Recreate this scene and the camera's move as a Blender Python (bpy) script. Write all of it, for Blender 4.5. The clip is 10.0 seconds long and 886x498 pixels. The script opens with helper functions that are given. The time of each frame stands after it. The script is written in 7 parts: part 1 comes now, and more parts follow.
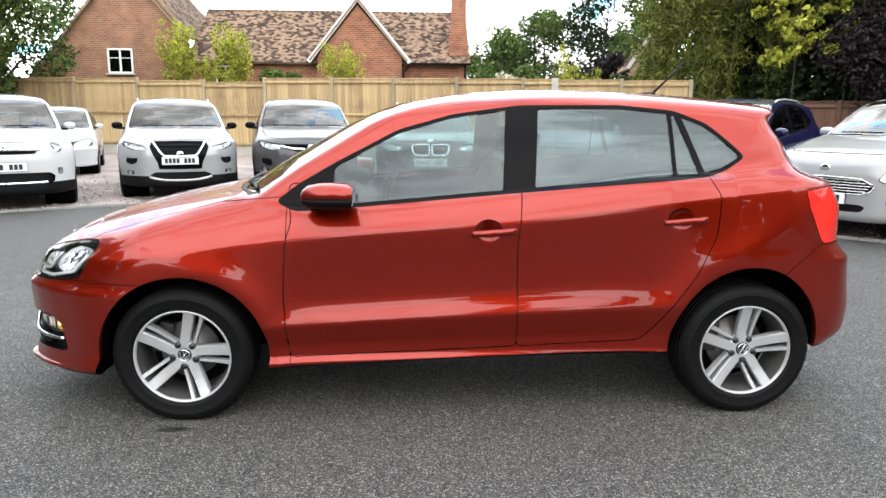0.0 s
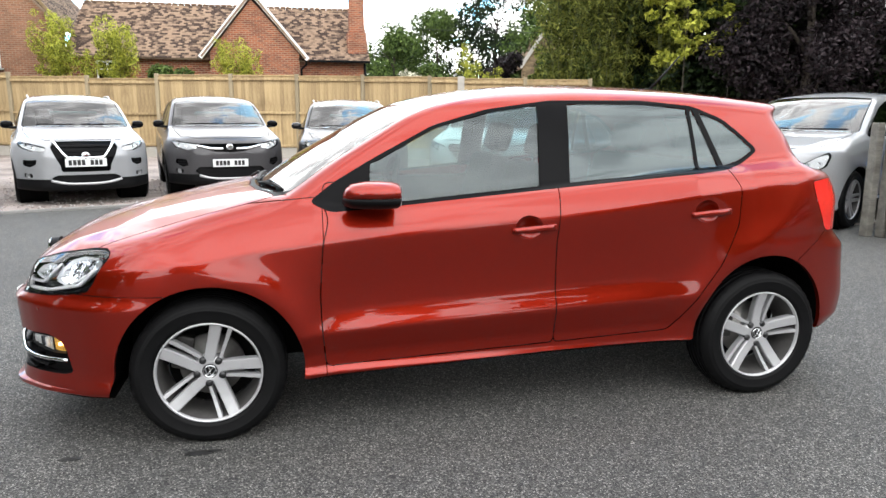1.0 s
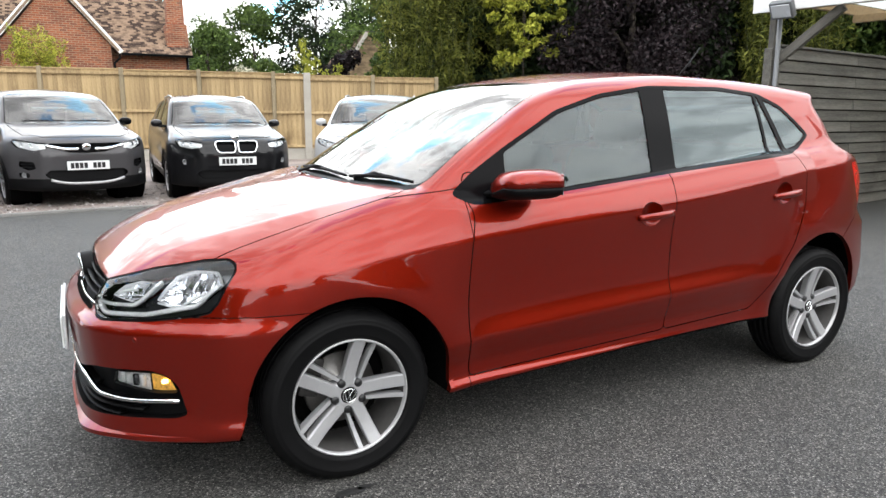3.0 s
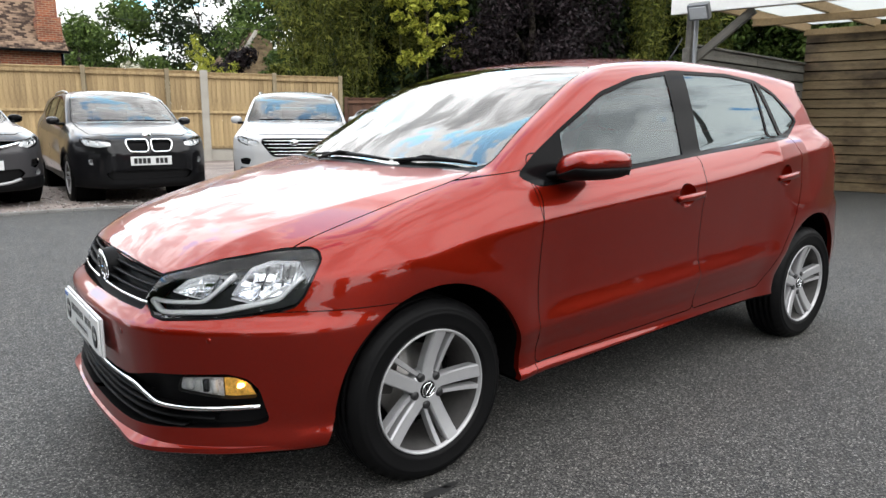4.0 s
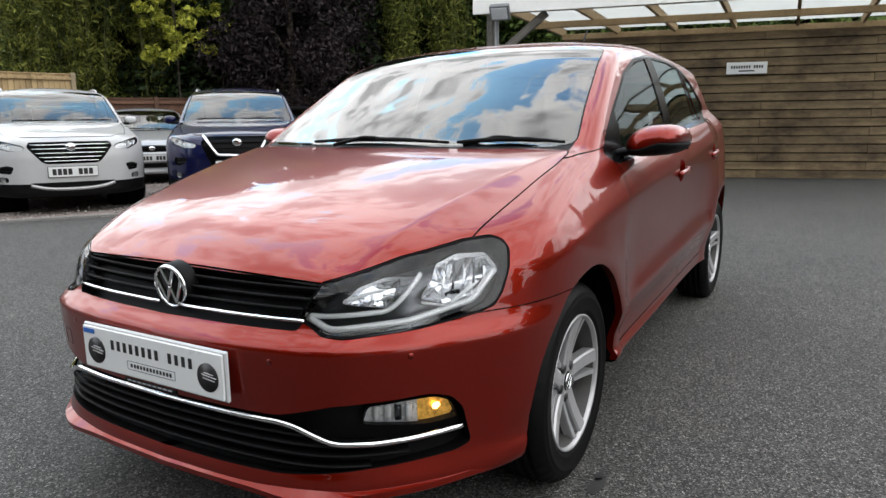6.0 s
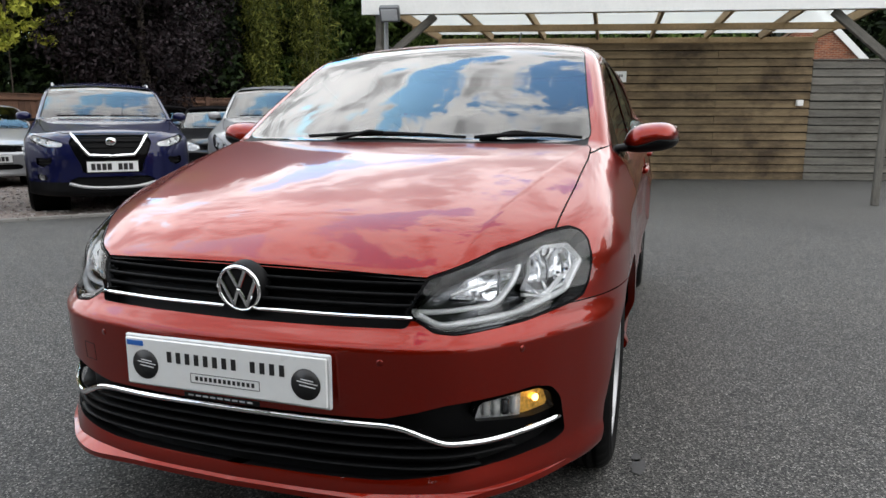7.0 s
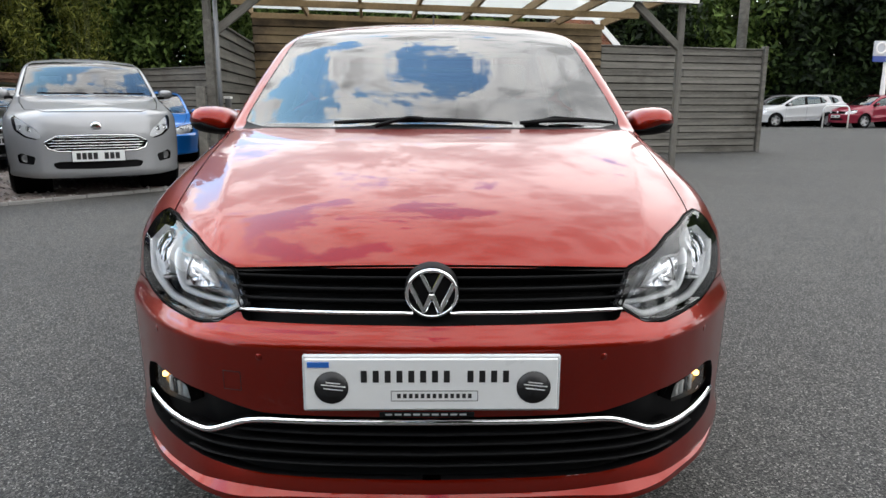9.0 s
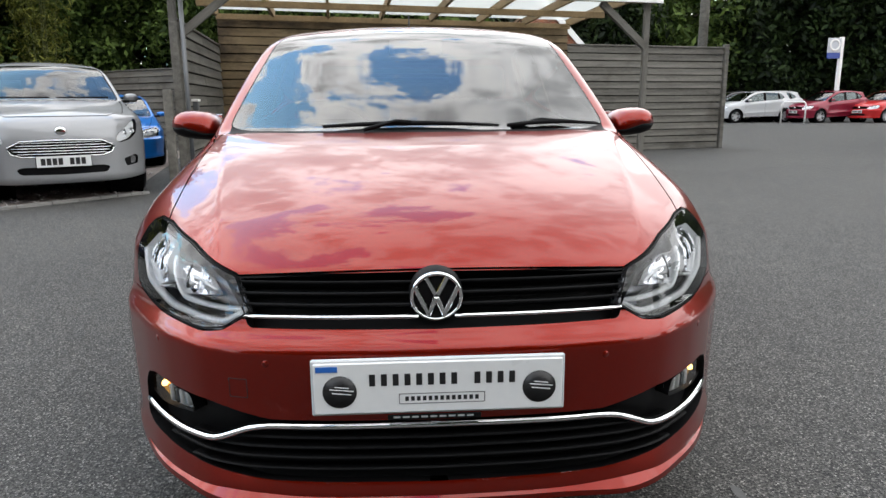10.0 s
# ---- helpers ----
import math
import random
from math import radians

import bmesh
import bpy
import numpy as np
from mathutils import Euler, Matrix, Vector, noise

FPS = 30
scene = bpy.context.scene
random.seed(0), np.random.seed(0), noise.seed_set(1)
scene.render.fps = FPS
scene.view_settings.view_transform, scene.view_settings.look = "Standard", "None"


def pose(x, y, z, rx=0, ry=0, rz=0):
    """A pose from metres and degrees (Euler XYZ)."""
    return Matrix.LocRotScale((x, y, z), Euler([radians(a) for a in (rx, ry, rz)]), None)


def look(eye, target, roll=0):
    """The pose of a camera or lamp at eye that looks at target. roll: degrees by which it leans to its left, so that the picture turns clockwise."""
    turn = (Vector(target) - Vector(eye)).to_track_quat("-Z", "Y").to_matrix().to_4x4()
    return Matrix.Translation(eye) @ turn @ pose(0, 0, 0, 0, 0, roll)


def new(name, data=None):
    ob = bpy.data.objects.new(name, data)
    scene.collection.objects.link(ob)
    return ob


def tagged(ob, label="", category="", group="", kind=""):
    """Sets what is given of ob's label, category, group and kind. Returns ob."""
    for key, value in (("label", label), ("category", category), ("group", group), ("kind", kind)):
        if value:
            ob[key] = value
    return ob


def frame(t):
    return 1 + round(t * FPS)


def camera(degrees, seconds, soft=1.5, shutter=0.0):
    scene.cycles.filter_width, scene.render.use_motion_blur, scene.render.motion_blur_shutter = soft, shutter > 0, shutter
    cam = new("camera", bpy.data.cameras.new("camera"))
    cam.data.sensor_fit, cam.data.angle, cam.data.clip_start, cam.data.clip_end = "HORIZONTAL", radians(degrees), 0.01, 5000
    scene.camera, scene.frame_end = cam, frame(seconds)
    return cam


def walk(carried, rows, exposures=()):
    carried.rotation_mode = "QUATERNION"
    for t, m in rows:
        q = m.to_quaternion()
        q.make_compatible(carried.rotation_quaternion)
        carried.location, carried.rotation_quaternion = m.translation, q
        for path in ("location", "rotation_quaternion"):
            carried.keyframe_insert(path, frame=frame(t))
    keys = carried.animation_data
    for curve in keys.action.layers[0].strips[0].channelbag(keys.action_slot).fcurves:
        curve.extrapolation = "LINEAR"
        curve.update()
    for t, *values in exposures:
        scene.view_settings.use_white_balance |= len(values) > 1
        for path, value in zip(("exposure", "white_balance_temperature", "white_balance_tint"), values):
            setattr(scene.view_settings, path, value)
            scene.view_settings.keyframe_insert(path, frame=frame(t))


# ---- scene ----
cam = camera(65.6, 10.0)
PATH = [
    (0, (1.016, -3.625, 1.31), (1.089, -1.662, 0.933), 0.4),
    (0.5, (0.705, -3.594, 1.295), (0.94, -1.643, 0.918), 0.3),
    (1, (0.402, -3.483, 1.293), (0.79, -1.558, 0.914), 0.3),
    (1.5, (0.083, -3.381, 1.278), (0.611, -1.489, 0.903), 0.3),
    (2, (-0.235, -3.263, 1.271), (0.405, -1.405, 0.899), 0.4),
    (2.5, (-0.483, -3.041, 1.237), (0.296, -1.237, 0.863), 0.2),
    (2.7, (-0.57, -2.965, 1.239), (0.257, -1.184, 0.861), 0.2),
    (3.8, (-1.129, -2.572, 1.153), (-0.017, -0.95, 0.788), 0.2),
    (4, (-1.202, -2.463, 1.145), (-0.03, -0.885, 0.776), 0.2),
    (4.5, (-1.371, -2.245, 1.129), (-0.086, -0.755, 0.767), 0.2),
    (5, (-1.588, -2.009, 1.107), (-0.158, -0.659, 0.741), 0.2),
    (5.5, (-1.743, -1.75, 1.073), (-0.214, -0.513, 0.71), -0.0),
    (5.7, (-1.792, -1.64, 1.072), (-0.202, -0.483, 0.709), -0.4),
    (6.8, (-2.061, -1.011, 1.041), (-0.218, -0.323, 0.683), 0.0),
    (7, (-2.092, -0.929, 1.038), (-0.228, -0.298, 0.682), 0.1),
    (7.5, (-2.13, -0.669, 1.035), (-0.218, -0.232, 0.643), -0.0),
    (8, (-2.182, -0.409, 1.049), (-0.242, -0.17, 0.625), 0.1),
    (8.5, (-2.215, -0.177, 1.066), (-0.263, -0.068, 0.643), 0.1),
    (9, (-2.192, -0.013, 1.063), (-0.236, -0.005, 0.647), 0.2),
    (9.5, (-2.204, 0.048, 1.072), (-0.248, -0.003, 0.656), -0.1),
    (10, (-2.207, 0.064, 1.075), (-0.252, -0.021, 0.657), -0.4),
]
walk(cam, [(t, look(eye, target, roll)) for t, eye, target, roll in PATH],
     exposures=[(0, -.07), (1, -.16), (2.5, -.27), (4, -.62), (4.5, -.82), (5.5, -.93), (7, -.93), (8, -.89), (9, -.82), (10, -.80)])

# ---- light: bright broken cloud, a soft high sun behind it ----
scene.view_settings.exposure = 0.0
SUN_ELEV, SUN_AZ = 42.0, 28.0          # degrees; azimuth from +y towards +x
world = bpy.data.worlds.new("sky")
scene.world = world
world.use_nodes = True
wn, wl = world.node_tree.nodes, world.node_tree.links
wn.clear()
w_out = wn.new("ShaderNodeOutputWorld")
w_bg = wn.new("ShaderNodeBackground")
w_sky = wn.new("ShaderNodeTexSky")
w_sky.sky_type, w_sky.sun_disc = "NISHITA", False
w_sky.sun_elevation, w_sky.sun_rotation = radians(SUN_ELEV), radians(SUN_AZ)
w_tc = wn.new("ShaderNodeTexCoord")
w_sep = wn.new("ShaderNodeSeparateXYZ")
wl.new(w_tc.outputs["Generated"], w_sep.inputs[0])
w_up = wn.new("ShaderNodeMath")
w_up.operation = "MAXIMUM"
w_up.inputs[1].default_value = 0.0
wl.new(w_sep.outputs["Z"], w_up.inputs[0])
w_add = wn.new("ShaderNodeMath")
w_add.operation = "ADD"
w_add.inputs[1].default_value = 0.22
wl.new(w_up.outputs[0], w_add.inputs[0])
w_div = wn.new("ShaderNodeVectorMath")
w_div.operation = "DIVIDE"
w_cmb = wn.new("ShaderNodeCombineXYZ")
for k in range(3):
    wl.new(w_add.outputs[0], w_cmb.inputs[k])
wl.new(w_tc.outputs["Generated"], w_div.inputs[0])
wl.new(w_cmb.outputs[0], w_div.inputs[1])
w_off = wn.new("ShaderNodeVectorMath")
w_off.operation = "ADD"
w_off.inputs[1].default_value = (3.7, 1.3, 0.4)
wl.new(w_div.outputs[0], w_off.inputs[0])
w_n1 = wn.new("ShaderNodeTexNoise")          # cloud cover
w_n1.inputs["Scale"].default_value = 2.7
w_n1.inputs["Detail"].default_value = 9
w_n1.inputs["Roughness"].default_value = 0.66
w_n1.inputs["Distortion"].default_value = 0.35
wl.new(w_off.outputs[0], w_n1.inputs["Vector"])
w_cover = wn.new("ShaderNodeValToRGB")
w_cover.color_ramp.elements[0].position, w_cover.color_ramp.elements[1].position = 0.424, 0.458
w_low = wn.new("ShaderNodeMapRange")          # closed cloud towards the horizon and on the side away from the sun
w_low.inputs["From Min"].default_value, w_low.inputs["From Max"].default_value = 0.45, 0.0
w_low.inputs["To Min"].default_value, w_low.inputs["To Max"].default_value = 0.0, 0.03
wl.new(w_sep.outputs["Z"], w_low.inputs["Value"])
w_away = wn.new("ShaderNodeMapRange")
w_away.inputs["From Min"].default_value, w_away.inputs["From Max"].default_value = 0.05, -0.55
w_away.inputs["To Min"].default_value, w_away.inputs["To Max"].default_value = 0.0, 1.0
wl.new(w_sep.outputs["Y"], w_away.inputs["Value"])
w_c1 = wn.new("ShaderNodeMath")
w_c1.operation = "ADD"
wl.new(w_n1.outputs["Fac"], w_c1.inputs[0])
wl.new(w_low.outputs[0], w_c1.inputs[1])
w_c2 = wn.new("ShaderNodeMath")
w_c2.operation = "MULTIPLY_ADD"
w_c2.inputs[1].default_value = 0.10
wl.new(w_away.outputs[0], w_c2.inputs[0])
wl.new(w_c1.outputs[0], w_c2.inputs[2])
wl.new(w_c2.outputs[0], w_cover.inputs["Fac"])
w_n2 = wn.new("ShaderNodeTexNoise")          # grey bellies and white tops
w_n2.inputs["Scale"].default_value = 7.5
w_n2.inputs["Detail"].default_value = 10
w_n2.inputs["Roughness"].default_value = 0.66
wl.new(w_off.outputs[0], w_n2.inputs["Vector"])
w_tone = wn.new("ShaderNodeValToRGB")
w_tone.color_ramp.elements[0].position, w_tone.color_ramp.elements[1].position = 0.44, 0.68
w_tone.color_ramp.elements[0].color = (6.9, 6.85, 6.75, 1)
w_tone.color_ramp.elements[1].color = (1.6, 1.66, 1.78, 1)
for w_at, w_val in ((0.50, 5.8), (0.57, 2.9)):
    w_tone.color_ramp.elements.new(w_at).color = (w_val, w_val, w_val * 1.02, 1)
w_shift = wn.new("ShaderNodeMath")          # billows break the even shading
w_shift.operation = "MULTIPLY_ADD"
w_shift.inputs[1].default_value = 0.50
wl.new(w_n2.outputs["Fac"], w_shift.inputs[0])
w_bias = wn.new("ShaderNodeMath")
w_bias.operation = "SUBTRACT"
w_bias.inputs[1].default_value = 0.25
wl.new(w_n1.outputs["Fac"], w_bias.inputs[0])
wl.new(w_bias.outputs[0], w_shift.inputs[2])
wl.new(w_shift.outputs[0], w_tone.inputs["Fac"])
w_scale = wn.new("ShaderNodeMix")
w_scale.data_type, w_scale.blend_type = "RGBA", "MULTIPLY"
w_scale.inputs["Factor"].default_value = 1.0
w_scale.inputs["B"].default_value = (0.44, 0.86, 1.06, 1)
wl.new(w_sky.outputs[0], w_scale.inputs["A"])
w_mix = wn.new("ShaderNodeMix")
w_mix.data_type = "RGBA"
wl.new(w_cover.outputs["Color"], w_mix.inputs["Factor"])
wl.new(w_scale.outputs["Result"], w_mix.inputs["A"])
# cloud glows round the hidden sun
w_dot = wn.new("ShaderNodeVectorMath")
w_dot.operation = "DOT_PRODUCT"
w_dot.inputs[1].default_value = (math.cos(radians(SUN_ELEV)) * math.sin(radians(SUN_AZ)), math.cos(radians(SUN_ELEV)) * math.cos(radians(SUN_AZ)), math.sin(radians(SUN_ELEV)))
wl.new(w_tc.outputs["Generated"], w_dot.inputs[0])
w_pos = wn.new("ShaderNodeMath")
w_pos.operation = "MAXIMUM"
w_pos.inputs[1].default_value = 0.0
wl.new(w_dot.outputs["Value"], w_pos.inputs[0])
w_pow = wn.new("ShaderNodeMath")
w_pow.operation = "POWER"
w_pow.inputs[1].default_value = 5.0
wl.new(w_pos.outputs[0], w_pow.inputs[0])
w_gain = wn.new("ShaderNodeMath")
w_gain.operation = "MULTIPLY_ADD"
w_gain.inputs[1].default_value = 0.28
w_gain.inputs[2].default_value = 0.80
wl.new(w_pow.outputs[0], w_gain.inputs[0])
w_lit = wn.new("ShaderNodeVectorMath")
w_lit.operation = "SCALE"
w_flat = wn.new("ShaderNodeMix")
w_flat.data_type = "RGBA"
w_flat.inputs["B"].default_value = (8.6, 8.75, 8.8, 1)
w_part = wn.new("ShaderNodeMath")
w_part.operation = "MULTIPLY"
w_part.inputs[1].default_value = 0.36
wl.new(w_away.outputs[0], w_part.inputs[0])
wl.new(w_part.outputs[0], w_flat.inputs["Factor"])
wl.new(w_tone.outputs["Color"], w_flat.inputs["A"])
wl.new(w_flat.outputs["Result"], w_lit.inputs[0])
wl.new(w_gain.outputs[0], w_lit.inputs["Scale"])
wl.new(w_lit.outputs[0], w_mix.inputs["B"])
wl.new(w_mix.outputs["Result"], w_bg.inputs["Color"])
w_bg.inputs["Strength"].default_value = 1.0
wl.new(w_bg.outputs[0], w_out.inputs[0])

sun = new("sun", bpy.data.lights.new("sun", "SUN"))
sun.data.energy, sun.data.angle, sun.data.color = 1.0, radians(100), (1.0, 0.95, 0.87)
_sx = math.cos(radians(SUN_ELEV)) * math.sin(radians(SUN_AZ))
_sy = math.cos(radians(SUN_ELEV)) * math.cos(radians(SUN_AZ))
sun.matrix_world = look((30 * _sx, 30 * _sy, 30 * math.sin(radians(SUN_ELEV))), (0, 0, 0))


# ---- materials ----
def nodes_of(name):
    m = bpy.data.materials.new(name)
    m.use_nodes = True
    nt = m.node_tree
    return m, nt, nt.nodes["Principled BSDF"]


def surf(name, base, rough=0.6, metal=0.0, var=0.18, scale=3.0, fine=60.0, bump=0.15, depth=0.004, coat=0.0,
         stretch=(1, 1, 1), piece=0.0, island=0.0, second=None, rvar=0.1, spec=0.5):
    """Two scales of uneven colour, gloss and relief. piece / island: spread between separate pieces."""
    m, nt, b = nodes_of(name)
    n, l = nt.nodes, nt.links
    tc = n.new("ShaderNodeTexCoord")
    mp = n.new("ShaderNodeMapping")
    mp.inputs["Scale"].default_value = stretch
    l.new(tc.outputs["Object"], mp.inputs["Vector"])
    big = n.new("ShaderNodeTexNoise")
    big.inputs["Scale"].default_value, big.inputs["Detail"].default_value = scale, 5
    small = n.new("ShaderNodeTexNoise")
    small.inputs["Scale"].default_value, small.inputs["Detail"].default_value = fine, 4
    for t in (big, small):
        l.new(mp.outputs[0], t.inputs["Vector"])
    mixn = n.new("ShaderNodeMath")
    mixn.operation = "MULTIPLY_ADD"
    mixn.inputs[1].default_value = 0.55
    l.new(big.outputs["Fac"], mixn.inputs[0])
    half = n.new("ShaderNodeMath")
    half.operation = "MULTIPLY"
    half.inputs[1].default_value = 0.45
    l.new(small.outputs["Fac"], half.inputs[0])
    l.new(half.outputs[0], mixn.inputs[2])
    last = mixn.outputs[0]
    if piece or island:
        src = n.new("ShaderNodeObjectInfo").outputs["Random"] if piece else n.new("ShaderNodeNewGeometry").outputs["Random Per Island"]
        pm = n.new("ShaderNodeMath")
        pm.operation = "MULTIPLY_ADD"
        pm.inputs[1].default_value = piece or island
        l.new(src, pm.inputs[0])
        l.new(last, pm.inputs[2])
        sub = n.new("ShaderNodeMath")
        sub.operation = "SUBTRACT"
        sub.inputs[1].default_value = (piece or island) / 2
        l.new(pm.outputs[0], sub.inputs[0])
        last = sub.outputs[0]
    ramp = n.new("ShaderNodeValToRGB")
    ramp.color_ramp.elements[0].position, ramp.color_ramp.elements[1].position = 0.28, 0.72
    lo = tuple(c * (1 - var) for c in base)
    hi = tuple(min(1, c * (1 + var)) for c in (second or base))
    ramp.color_ramp.elements[0].color, ramp.color_ramp.elements[1].color = (*lo, 1), (*hi, 1)
    l.new(last, ramp.inputs["Fac"])
    l.new(ramp.outputs["Color"], b.inputs["Base Color"])
    rr = n.new("ShaderNodeMapRange")
    rr.inputs["To Min"].default_value, rr.inputs["To Max"].default_value = max(0, rough - rvar), min(1, rough + rvar)
    l.new(big.outputs["Fac"], rr.inputs["Value"])
    l.new(rr.outputs[0], b.inputs["Roughness"])
    b.inputs["Metallic"].default_value = metal
    b.inputs["Coat Weight"].default_value = coat
    b.inputs["Coat Roughness"].default_value = 0.03
    b.inputs["Specular IOR Level"].default_value = spec
    if bump:
        bp = n.new("ShaderNodeBump")
        bp.inputs["Strength"].default_value, bp.inputs["Distance"].default_value = bump, depth
        l.new(small.outputs["Fac"], bp.inputs["Height"])
        l.new(bp.outputs[0], b.inputs["Normal"])
    return m


def glass(name, tint, ior=1.5, rough=0.0, sheen=(1, 1, 1)):
    """A thin sheet: tinted see-through with a clear reflection."""
    m, nt, b = nodes_of(name)
    n, l = nt.nodes, nt.links
    n.remove(b)
    tr, gl, mx, fr = (n.new("ShaderNode" + k) for k in ("BsdfTransparent", "BsdfGlossy", "MixShader", "Fresnel"))
    tr.inputs[0].default_value = (*tint, 1)
    gl.inputs[0].default_value = (*sheen, 1)
    gl.inputs["Roughness"].default_value = rough
    fr.inputs["IOR"].default_value = ior
    l.new(fr.outputs[0], mx.inputs[0])
    l.new(tr.outputs[0], mx.inputs[1])
    l.new(gl.outputs[0], mx.inputs[2])
    l.new(mx.outputs[0], n["Material Output"].inputs["Surface"])
    return m


def glow(name, colour, strength):
    m, nt, b = nodes_of(name)
    b.inputs["Base Color"].default_value = (*colour, 1)
    b.inputs["Emission Color"].default_value = (*colour, 1)
    b.inputs["Emission Strength"].default_value = strength
    return m


def asphalt():
    m, nt, b = nodes_of("asphalt")
    n, l = nt.nodes, nt.links
    tc = n.new("ShaderNodeTexCoord")
    vor = n.new("ShaderNodeTexVoronoi")
    vor.inputs["Scale"].default_value = 185
    fine = n.new("ShaderNodeTexNoise")
    fine.inputs["Scale"].default_value, fine.inputs["Detail"].default_value = 190, 3
    big = n.new("ShaderNodeTexNoise")
    big.inputs["Scale"].default_value, big.inputs["Detail"].default_value = 0.55, 6
    mid = n.new("ShaderNodeTexNoise")
    mid.inputs["Scale"].default_value, mid.inputs["Detail"].default_value = 6.0, 5
    for t in (vor, fine, big, mid):
        l.new(tc.outputs["Object"], t.inputs["Vector"])
    r1 = n.new("ShaderNodeValToRGB")            # stones
    r1.color_ramp.elements[0].position, r1.color_ramp.elements[1].position = 0.36, 0.95
    r1.color_ramp.elements[0].color, r1.color_ramp.elements[1].color = (0.006, 0.006, 0.0065, 1), (0.42, 0.41, 0.385, 1)
    r1.color_ramp.elements.new(0.78).color = (0.088, 0.086, 0.081, 1)
    sepc = n.new("ShaderNodeSeparateColor")
    l.new(vor.outputs["Color"], sepc.inputs[0])
    avg = n.new("ShaderNodeMath")
    avg.operation = "MULTIPLY_ADD"
    avg.inputs[1].default_value = 0.6
    l.new(sepc.outputs[0], avg.inputs[0])
    hf = n.new("ShaderNodeMath")
    hf.operation = "MULTIPLY"
    hf.inputs[1].default_value = 0.5
    l.new(fine.outputs["Fac"], hf.inputs[0])
    l.new(hf.outputs[0], avg.inputs[2])
    l.new(avg.outputs[0], r1.inputs["Fac"])
    r2 = n.new("ShaderNodeValToRGB")            # worn and stained patches
    r2.color_ramp.elements[0].position, r2.color_ramp.elements[1].position = 0.3, 0.7
    r2.color_ramp.elements[0].color, r2.color_ramp.elements[1].color = (0.72, 0.72, 0.73, 1), (1.15, 1.14, 1.11, 1)
    both = n.new("ShaderNodeMath")
    both.operation = "MULTIPLY_ADD"
    both.inputs[1].default_value = 0.6
    l.new(big.outputs["Fac"], both.inputs[0])
    hm = n.new("ShaderNodeMath")
    hm.operation = "MULTIPLY"
    hm.inputs[1].default_value = 0.4
    l.new(mid.outputs["Fac"], hm.inputs[0])
    l.new(hm.outputs[0], both.inputs[2])
    l.new(both.outputs[0], r2.inputs["Fac"])
    mul = n.new("ShaderNodeMix")
    mul.data_type, mul.blend_type = "RGBA", "MULTIPLY"
    mul.inputs["Factor"].default_value = 1
    l.new(r1.outputs["Color"], mul.inputs["A"])
    l.new(r2.outputs["Color"], mul.inputs["B"])
    l.new(mul.outputs["Result"], b.inputs["Base Color"])
    b.inputs["Roughness"].default_value = 0.82
    bp = n.new("ShaderNodeBump")
    bp.inputs["Strength"].default_value, bp.inputs["Distance"].default_value = 0.55, 0.006
    l.new(vor.outputs["Distance"], bp.inputs["Height"])
    l.new(bp.outputs[0], b.inputs["Normal"])
    return m


def brickwork(name, c1, c2, mortar):
    m, nt, b = nodes_of(name)
    n, l = nt.nodes, nt.links
    tc = n.new("ShaderNodeTexCoord")
    br = n.new("ShaderNodeTexBrick")
    br.inputs["Scale"].default_value = 1
    br.inputs["Brick Width"].default_value, br.inputs["Row Height"].default_value = 0.225, 0.075
    br.inputs["Mortar Size"].default_value = 0.011
    br.inputs["Color1"].default_value, br.inputs["Color2"].default_value = (*c1, 1), (*c2, 1)
    br.inputs["Mortar"].default_value = (*mortar, 1)
    mp = n.new("ShaderNodeMapping")
    mp.inputs["Rotation"].default_value = (radians(90), 0, 0)
    l.new(tc.outputs["Object"], mp.inputs[0])
    l.new(mp.outputs[0], br.inputs["Vector"])
    ns = n.new("ShaderNodeTexNoise")
    ns.inputs["Scale"].default_value, ns.inputs["Detail"].default_value = 1.6, 6
    l.new(tc.outputs["Object"], ns.inputs["Vector"])
    rp = n.new("ShaderNodeValToRGB")
    rp.color_ramp.elements[0].position, rp.color_ramp.elements[1].position = 0.3, 0.7
    rp.color_ramp.elements[0].color, rp.color_ramp.elements[1].color = (0.75, 0.72, 0.7, 1), (1.2, 1.2, 1.2, 1)
    l.new(ns.outputs["Fac"], rp.inputs["Fac"])
    mul = n.new("ShaderNodeMix")
    mul.data_type, mul.blend_type = "RGBA", "MULTIPLY"
    mul.inputs["Factor"].default_value = 1
    l.new(br.outputs["Color"], mul.inputs["A"])
    l.new(rp.outputs["Color"], mul.inputs["B"])
    l.new(mul.outputs["Result"], b.inputs["Base Color"])
    b.inputs["Roughness"].default_value = 0.85
    bp = n.new("ShaderNodeBump")
    bp.invert = True
    bp.inputs["Strength"].default_value, bp.inputs["Distance"].default_value = 0.6, 0.01
    l.new(br.outputs["Fac"], bp.inputs["Height"])
    l.new(bp.outputs[0], b.inputs["Normal"])
    return m


